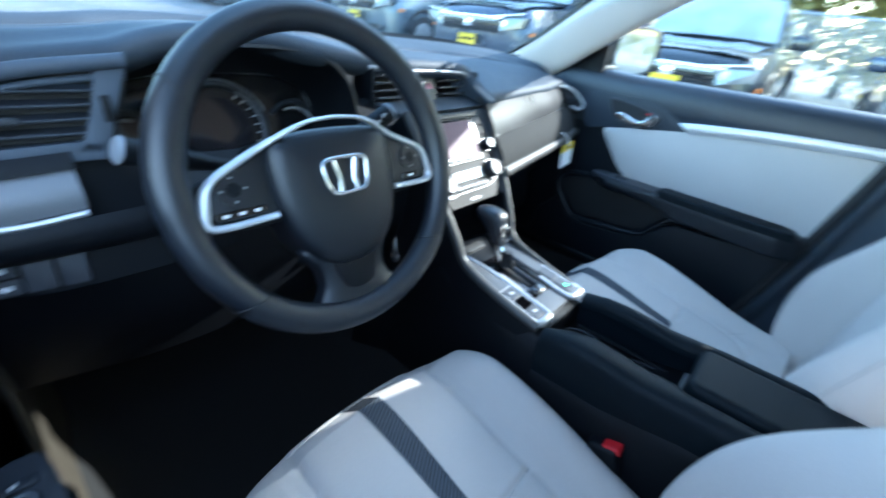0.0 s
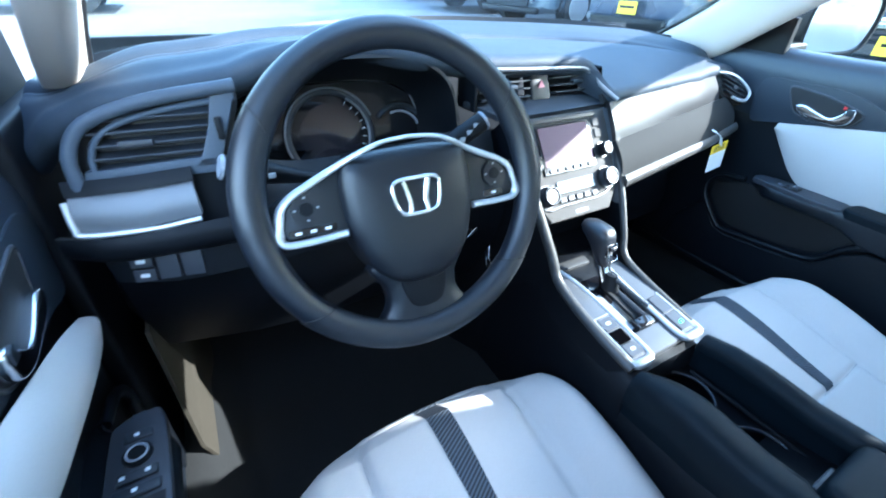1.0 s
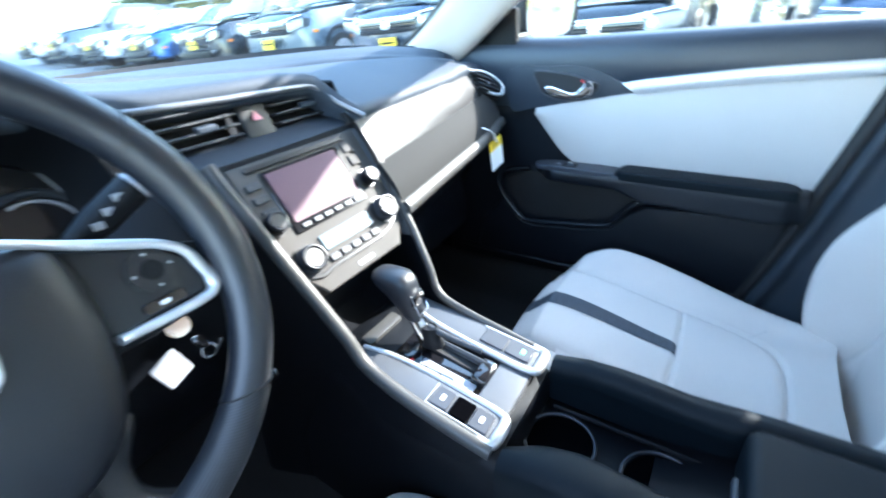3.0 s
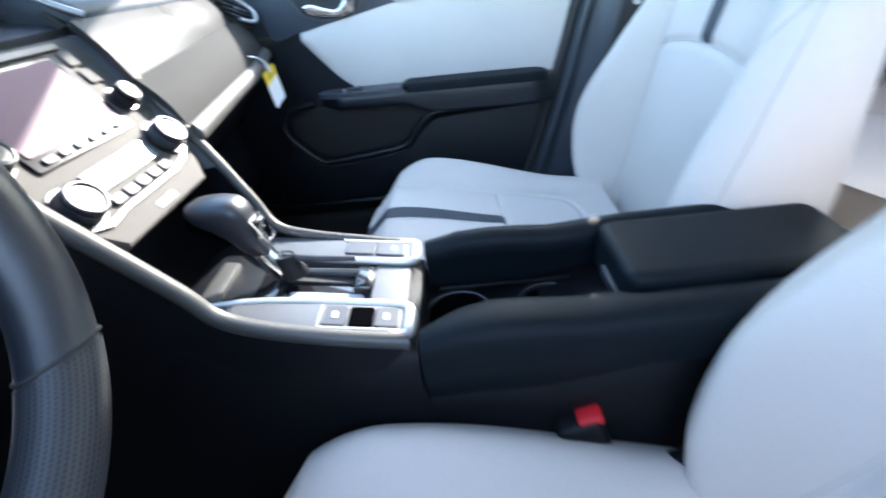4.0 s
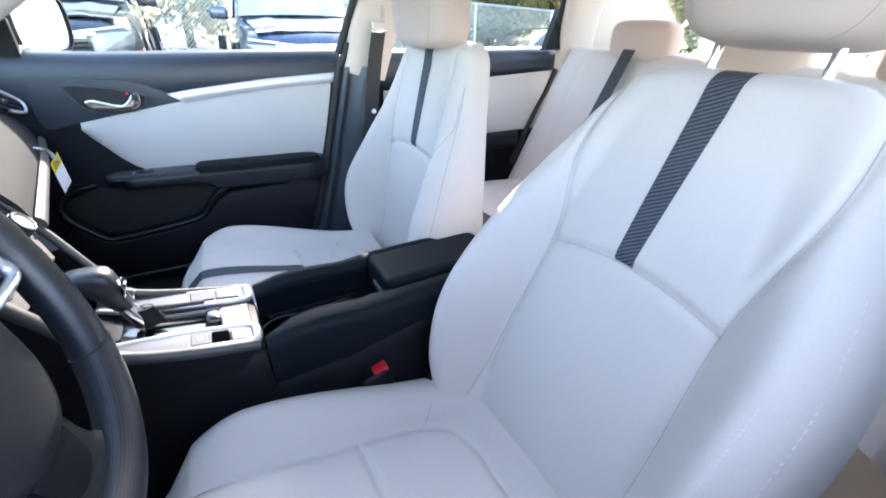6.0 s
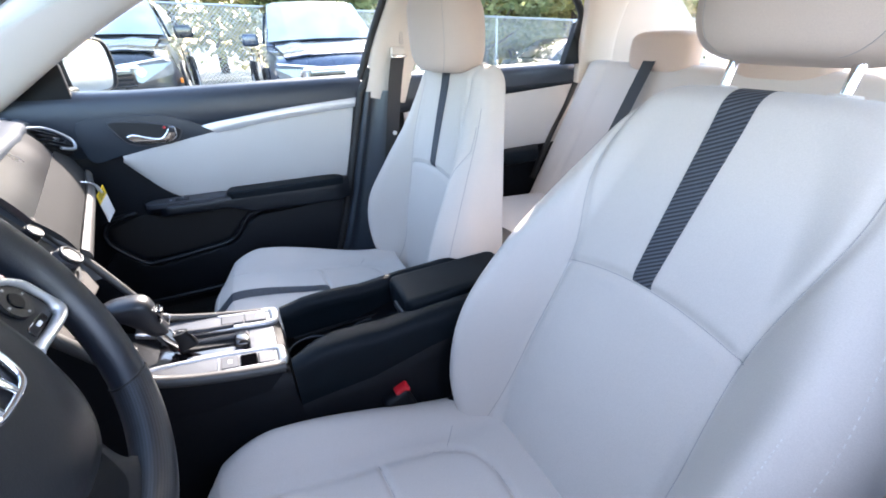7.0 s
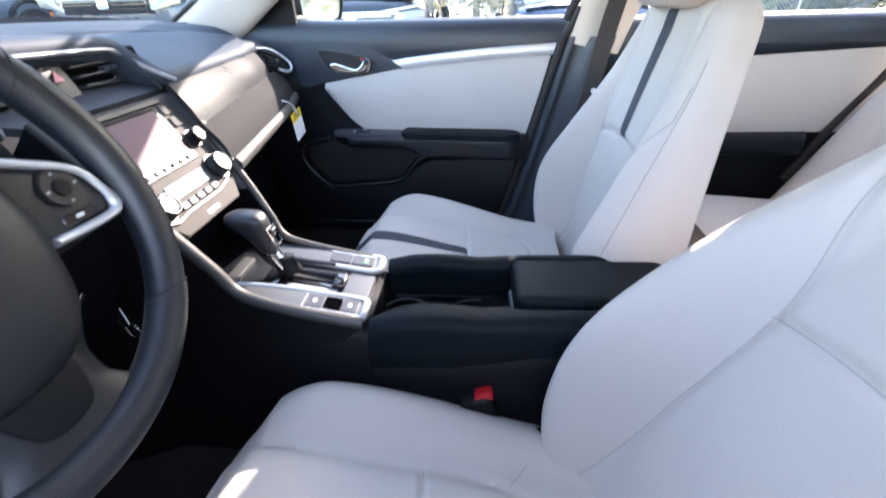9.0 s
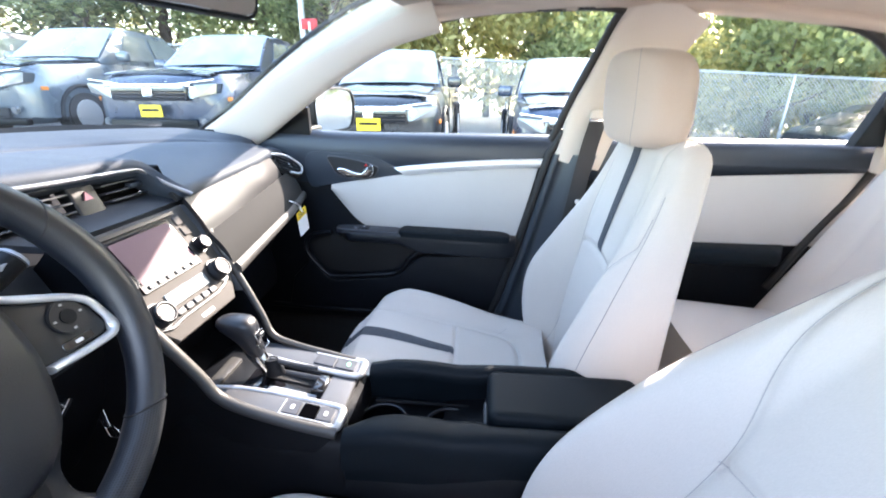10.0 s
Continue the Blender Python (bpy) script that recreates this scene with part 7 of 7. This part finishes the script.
        # headlamp
        lamp = [(0.30, -0.02), (0.34, 0.10), (0.86, 0.17), (0.96, 0.14), (0.93, 0.02), (0.60, -0.05)]
        zz = hood - 0.36
        bm = bmesh.new()
        fr_ = [bm.verts.new((0.02 + 0.20 * max(0, a - 0.5) ** 1.5, sgn * W2 * a, zz + b)) for a, b in lamp]
        bk = [bm.verts.new((0.20 + 0.20 * max(0, a - 0.5) ** 1.5, sgn * W2 * a * 0.98, zz + b)) for a, b in lamp]
        bm.faces.new(fr_); bm.faces.new(bk)
        for i in range(6):
            bm.faces.new((fr_[i], fr_[(i + 1) % 6], bk[(i + 1) % 6], bk[i]))
        part("headlight", bm, M_LAMP, root, "clear headlight", smooth=False)
        part("fog_light", cyl_bm(0.05, 0.06, 16, 0.01, axes((0.03, sgn * W2 * 0.72, 0.46), (0, 1, 0), (0, 0, 1), (-1, 0, 0))), M_LAMP, root, "round fog light")
        part("mirror", box_bm(0.12, 0.22, 0.16, (xw + 0.30, sgn * (W2 + 0.08), hood + 0.10), 0.04, 3), paint, root)
        for wx in (0.88, Lc - 1.0):
            tyre = part("wheel", cyl_bm(0.36, 0.24, 28, 0.03, axes((wx, sgn * (W2 - 0.10), 0.36), (1, 0, 0), (0, 0, 1), (0, -1, 0))), M_RUBBER, root, "black tyre")
            part("rim", cyl_bm(0.23, 0.02, 20, 0.005, axes((wx, sgn * (W2 + 0.022), 0.36), (1, 0, 0), (0, 0, 1), (0, -1, 0))), M_SILVER, tyre, "silver wheel rim")
        part("side_marker", box_bm(0.10, 0.02, 0.05, (0.30, sgn * (W2 * 0.985), hood - 0.42), 0.005), M_ORANGE, root, "orange side marker")
    # bonnet with two creases, cowl and wipers
    rows = []
    for px in np.linspace(0.20, xw - 0.06, 12):
        k = (px - 0.20) / (xw - 0.26)
        rows.append([(px, W2 * 0.80 * j, hood - 0.105 + 0.135 * k ** 0.6 + 0.022 * (1 - abs(j) ** 3) + 0.012 * math.exp(-((abs(j) - 0.62) / 0.10) ** 2)) for j in np.linspace(1, -1, 25)])
    part("bonnet", sheet_bm(rows, 0.02), paint, root, "creased bonnet", sharp=60)
    part("cowl", box_bm(0.14, W2 * 1.60, 0.03, (xw - 0.02, 0, hood + 0.035), 0.01, 2), M_BLACK, root, "black cowl below the windscreen")
    for sgn in (-1, 1):
        part("wiper", tube_bm([(xw + 0.02, sgn * 0.10 + 0.25, hood + 0.055), (xw + 0.10, sgn * 0.10 - 0.30, hood + 0.10)], 0.010, 6), M_BLACK, root)
        for wx in (0.88, Lc - 1.0):
            part("wheel_arch", tube_bm([(wx + 0.43 * math.cos(a), sgn * (W2 + 0.004), 0.36 + 0.43 * math.sin(a)) for a in np.linspace(-0.15, math.pi + 0.15, 22)], 0.030, 8), M_BLACK, root, "dark wheel arch", sharp=80)
        for dx in (xw + 0.34, (xr0 + xr1) / 2):
            part("door_gap", box_bm(0.012, 0.012, hood - 0.45, (dx, sgn * (W2 * 1.0), (hood + 0.40) / 2), 0.002, 1), M_BLACK, root)
        part("door_handle", box_bm(0.20, 0.03, 0.03, ((xr0 + xr1) / 2 - 0.22, sgn * (W2 + 0.008), hood - 0.10), 0.01, 2), M_CHROME, root)
        part("lamp_core", cyl_bm(0.055, 0.05, 18, 0.01, axes((0.035 + 0.20 * 0.12, sgn * W2 * 0.62, hood - 0.305), (0, 1, 0), (0, 0, 1), (-1, 0, 0))), M_CHROME, root, "bright lamp reflector")
        part("lamp_brow", box_bm(0.04, W2 * 0.58, 0.022, (0.05, sgn * W2 * 0.64, hood - 0.205), 0.006, 2, pose(0, 0, 0, sgn * 7, 0, sgn * -8)), M_CHROME, root, "bright strip over the headlight")
    part("valance", box_bm(0.10, W2 * 1.72, 0.10, (0.06, 0, 0.30), 0.03, 3), M_BLACK, root, "black lower valance")
    # grille, bumper mouth, plate
    g = part("grille", box_bm(0.05, W2 * 1.12, 0.20, (0.015, 0, hood - 0.34), 0.02, 2), M_GLOSS, root, "black grille")
    for k in range(4):
        part("grille_bar", box_bm(0.02, W2 * 1.06, 0.018, (-0.012, 0, hood - 0.41 + 0.045 * k), 0.004, 1), M_SILVER if k == 3 else M_BLACK, g)
    part("chrome_bar", box_bm(0.03, W2 * 1.25, 0.04, (0.0, 0, hood - 0.245), 0.01, 2), M_CHROME, g, "bright upper grille bar")
    part("badge", box_bm(0.02, 0.14, 0.11, (-0.020, 0, hood - 0.33), 0.02, 2), M_CHROME, g, "plain bright badge shape")
    part("bumper_mouth", box_bm(0.05, W2 * 1.3, 0.14, (0.0, 0, 0.42), 0.02, 2), M_BLACK, root, "black lower intake")
    part("plate", box_bm(0.015, 0.32, 0.16, (-0.025, 0, 0.60), 0.004, 1), M_YELLOW, root, "yellow dealer plate")
    part("plate_bar", box_bm(0.004, 0.24, 0.03, (-0.034, 0, 0.61), 0, 1), M_BLACK, root, "dark bar on the plate", smooth=False)
    return root


def paint(name, color, metal=0.4):
    return surface(name, color, 0.28, metal=metal, vary=0.05, scale=3, coat=1.0)


P_BLUEGREY = paint("paint_blue_grey", (0.10, 0.13, 0.16))
P_BLACK = paint("paint_black", (0.030, 0.034, 0.040))
P_NAVY = paint("paint_navy", (0.045, 0.062, 0.10))
P_BLUE = paint("paint_blue", (0.03, 0.14, 0.42))
P_WHITE = paint("paint_white", (0.72, 0.72, 0.72), 0.0)
ROW_X = 5.0
parked_car(ROW_X, -1.65, 0, "suv", P_NAVY, "dark blue parked suv with a bright grille")
parked_car(ROW_X, 1.15, 0, "suv", P_BLACK, "black parked suv with a yellow plate")
parked_car(ROW_X, 4.15, 0, "truck", P_NAVY, "dark blue parked pickup truck with a yellow plate")
parked_car(ROW_X, 6.95, 0, "truck", P_BLUEGREY, "blue-grey parked pickup truck")
parked_car(ROW_X, 9.50, 0, "suv", P_BLACK, "black parked suv down the row")
parked_car(ROW_X, 12.2, 0, "sedan", P_BLUE, "bright blue parked sedan")
parked_car(ROW_X, 14.9, 0, "sedan", P_WHITE, "white parked sedan down the row")
parked_car(ROW_X, 17.6, 0, "suv", P_BLUEGREY, "blue-grey parked suv far down the row")
parked_car(ROW_X, 20.3, 0, "sedan", P_WHITE, "white parked sedan far down the row")
parked_car(-0.9, 9.8, 180, "suv", P_WHITE, "white parked suv across the aisle")
parked_car(10.5, -12.0, 100, "sedan", P_BLACK, "black parked sedan beside the fence")

parked_car(2.2, -9.5, 200, "sedan", P_WHITE, "white parked sedan behind the car")
parked_car(-1.2, -10.5, 190, "suv", P_BLUEGREY, "blue-grey parked suv behind the car")

# chain-link fence behind the row
fence = thing("fence", "galvanised chain-link fence behind the parked cars", "fence", at=(11.5, 0, 0))
FH = 1.85
for k in range(14):
    y = -17 + 3.0 * k
    part("post", tube_bm([(0, y, gz(0, y) - 0.1), (0, y, gz(0, y) + FH)], 0.035, 10), M_GALV, fence)
part("rail", tube_bm([(0, y, gz(0, y) + FH) for y in np.linspace(-17, 22, 20)], 0.028, 8), M_GALV, fence, "top rail")
bm = bmesh.new()
for k in range(-230, 520):
    for sgn in (-1, 1):
        y0 = k * 0.09
        y1 = y0 + sgn * FH
        if -17 <= min(y0, y1) and max(y0, y1) <= 10:
            a, b = gz(0, y0), gz(0, y1) + FH
            w = 0.008
            q = [bm.verts.new(p) for p in ((0, y0 - w, a), (0, y0 + w, a), (0, y1 + w, b), (0, y1 - w, b))]
            bm.faces.new(q)
ob = part("mesh", bm, M_GALV, fence, "diamond wire mesh", smooth=False)
ob["kind"] = "stuff"

# light pole
pole = thing("light_pole", "pale light pole behind the parked cars", "light pole", at=(12.5, 5.0, gz(12, 5)))
part("shaft", tube_bm([(0, 0, 0), (0, 0, 9.0)], lambda f: 0.11 - 0.04 * f, 14), M_GALV, pole)
part("base", cyl_bm(0.28, 0.6, 20, 0.03, Matrix.Translation((0, 0, 0.3))), M_CONCRETE, pole)
sign = thing("red_sign", "small red sign behind the trucks", "sign", at=(11.0, 4.2, gz(11, 4.2)))
part("sign_post", tube_bm([(0, 0, 0), (0, 0, 2.5)], 0.03, 8), M_GALV, sign)
part("sign_board", box_bm(0.02, 0.42, 0.25, (0, 0, 2.45), 0.005), M_RED, sign, "red board")


# trees: trunk, limbs and a crown of many leaves
def tree(x, y, h, r, seed, leaf_mat, n=1600, base=0.0):
    rnd = random.Random(seed)
    root = thing("tree", "leafy green tree behind the fence", "tree", "trees behind the fence", at=(x, y, gz(x, y)))
    bm = tube_bm([(0, 0, 0), (rnd.uniform(-.2, .2), rnd.uniform(-.2, .2), h * 0.3), (rnd.uniform(-.3, .3), rnd.uniform(-.3, .3), h * 0.75)], lambda f: 0.17 * (1 - 0.75 * f), 9)
    clumps = []
    for k in range(9):
        a = rnd.uniform(0, math.tau)
        z0 = h * rnd.uniform(0.15, 0.55)
        rr = r * rnd.uniform(0.5, 0.9)
        tip = (rr * math.cos(a), rr * math.sin(a), z0 + h * rnd.uniform(0.05, 0.35))
        bm = merge(bm, tube_bm([(0, 0, z0), (tip[0] * 0.5, tip[1] * 0.5, z0 * 0.6 + tip[2] * 0.4), tip], lambda f: 0.06 * (1 - 0.8 * f), 6))
        clumps.append((tip, r * rnd.uniform(0.30, 0.5)))
    part("trunk", bm, M_BARK, root, "brown trunk and limbs", sharp=60)
    for k in range(16):
        a, u = rnd.uniform(0, math.tau), rnd.uniform(0, 1) ** 0.5
        clumps.append(((r * 0.85 * u * math.cos(a), r * 0.85 * u * math.sin(a), base + h * rnd.uniform(0.12, 0.95)), r * rnd.uniform(0.25, 0.5)))
    verts, faces = [], []
    for k in range(n):
        c, cr = clumps[rnd.randrange(len(clumps))]
        d = Vector((rnd.gauss(0, 1), rnd.gauss(0, 1), rnd.gauss(0, 0.8))).normalized() * cr * rnd.uniform(0.55, 1.05)
        p = Vector(c) + d
        s_ = rnd.uniform(0.06, 0.15)
        a = Vector((rnd.gauss(0, 1), rnd.gauss(0, 1), rnd.gauss(0, 1))).normalized()
        b = a.orthogonal().normalized()
        i = len(verts)
        verts += [tuple(p - a * s_), tuple(p + b * s_ * 0.55), tuple(p + a * s_), tuple(p - b * s_ * 0.55)]
        faces.append((i, i + 1, i + 2, i + 3))
    me = bpy.data.meshes.new("crown")
    me.from_pydata(verts, [], faces)
    me.materials.append(leaf_mat)
    cr_ = new("crown", me)
    cr_.parent = root
    return root


def leaf(name, c1, c2):
    m, nt, b = mat_new(name)
    g = nt.nodes.new("ShaderNodeNewGeometry")
    mix = nt.nodes.new("ShaderNodeMix")
    mix.data_type = "RGBA"
    mix.inputs["A"].default_value = (*c1, 1)
    mix.inputs["B"].default_value = (*c2, 1)
    nt.links.new(g.outputs["Random Per Island"], mix.inputs["Factor"])
    nt.links.new(mix.outputs["Result"], b.inputs["Base Color"])
    b.inputs["Roughness"].default_value = 0.6
    tr = nt.nodes.new("ShaderNodeBsdfTranslucent")
    nt.links.new(mix.outputs["Result"], tr.inputs["Color"])
    ms = nt.nodes.new("ShaderNodeMixShader")
    ms.inputs["Fac"].default_value = 0.62
    nt.links.new(b.outputs["BSDF"], ms.inputs[1])
    nt.links.new(tr.outputs["BSDF"], ms.inputs[2])
    nt.links.new(ms.outputs["Shader"], nt.nodes["Material Output"].inputs["Surface"])
    return m


LEAF_A = leaf("leaves_green", (0.12, 0.155, 0.06), (0.42, 0.44, 0.20))
LEAF_B = leaf("leaves_yellow", (0.28, 0.27, 0.10), (0.64, 0.55, 0.23))
rt = random.Random(7)
for k in range(22):
    y = -20 + 2.3 * k
    tree(14.0 + rt.uniform(-1.0, 1.5), y + rt.uniform(-0.6, 0.6), rt.uniform(5.0, 8.0) * (0.62 if -14 < y < -3 else 1.0), rt.uniform(1.9, 2.7), 100 + k, LEAF_B if rt.random() < 0.4 else LEAF_A, 7500)
for k in range(14):
    y = -26 + 4.4 * k
    tree(19.0 + rt.uniform(-1.0, 2.5), y + rt.uniform(-1.0, 1.0), rt.uniform(9.0, 13.0) * (0.55 if -19 < y < -4 else 1.0), rt.uniform(3.2, 4.4), 300 + k, LEAF_B if rt.random() < 0.3 else LEAF_A, 9000)
for k in range(7):
    tree(-11.0 + 3.4 * k + rt.uniform(-0.6, 0.6), -23.0 + rt.uniform(-1.5, 1.0), rt.uniform(6.0, 9.0), rt.uniform(2.2, 3.0), 500 + k, LEAF_A, 4000)
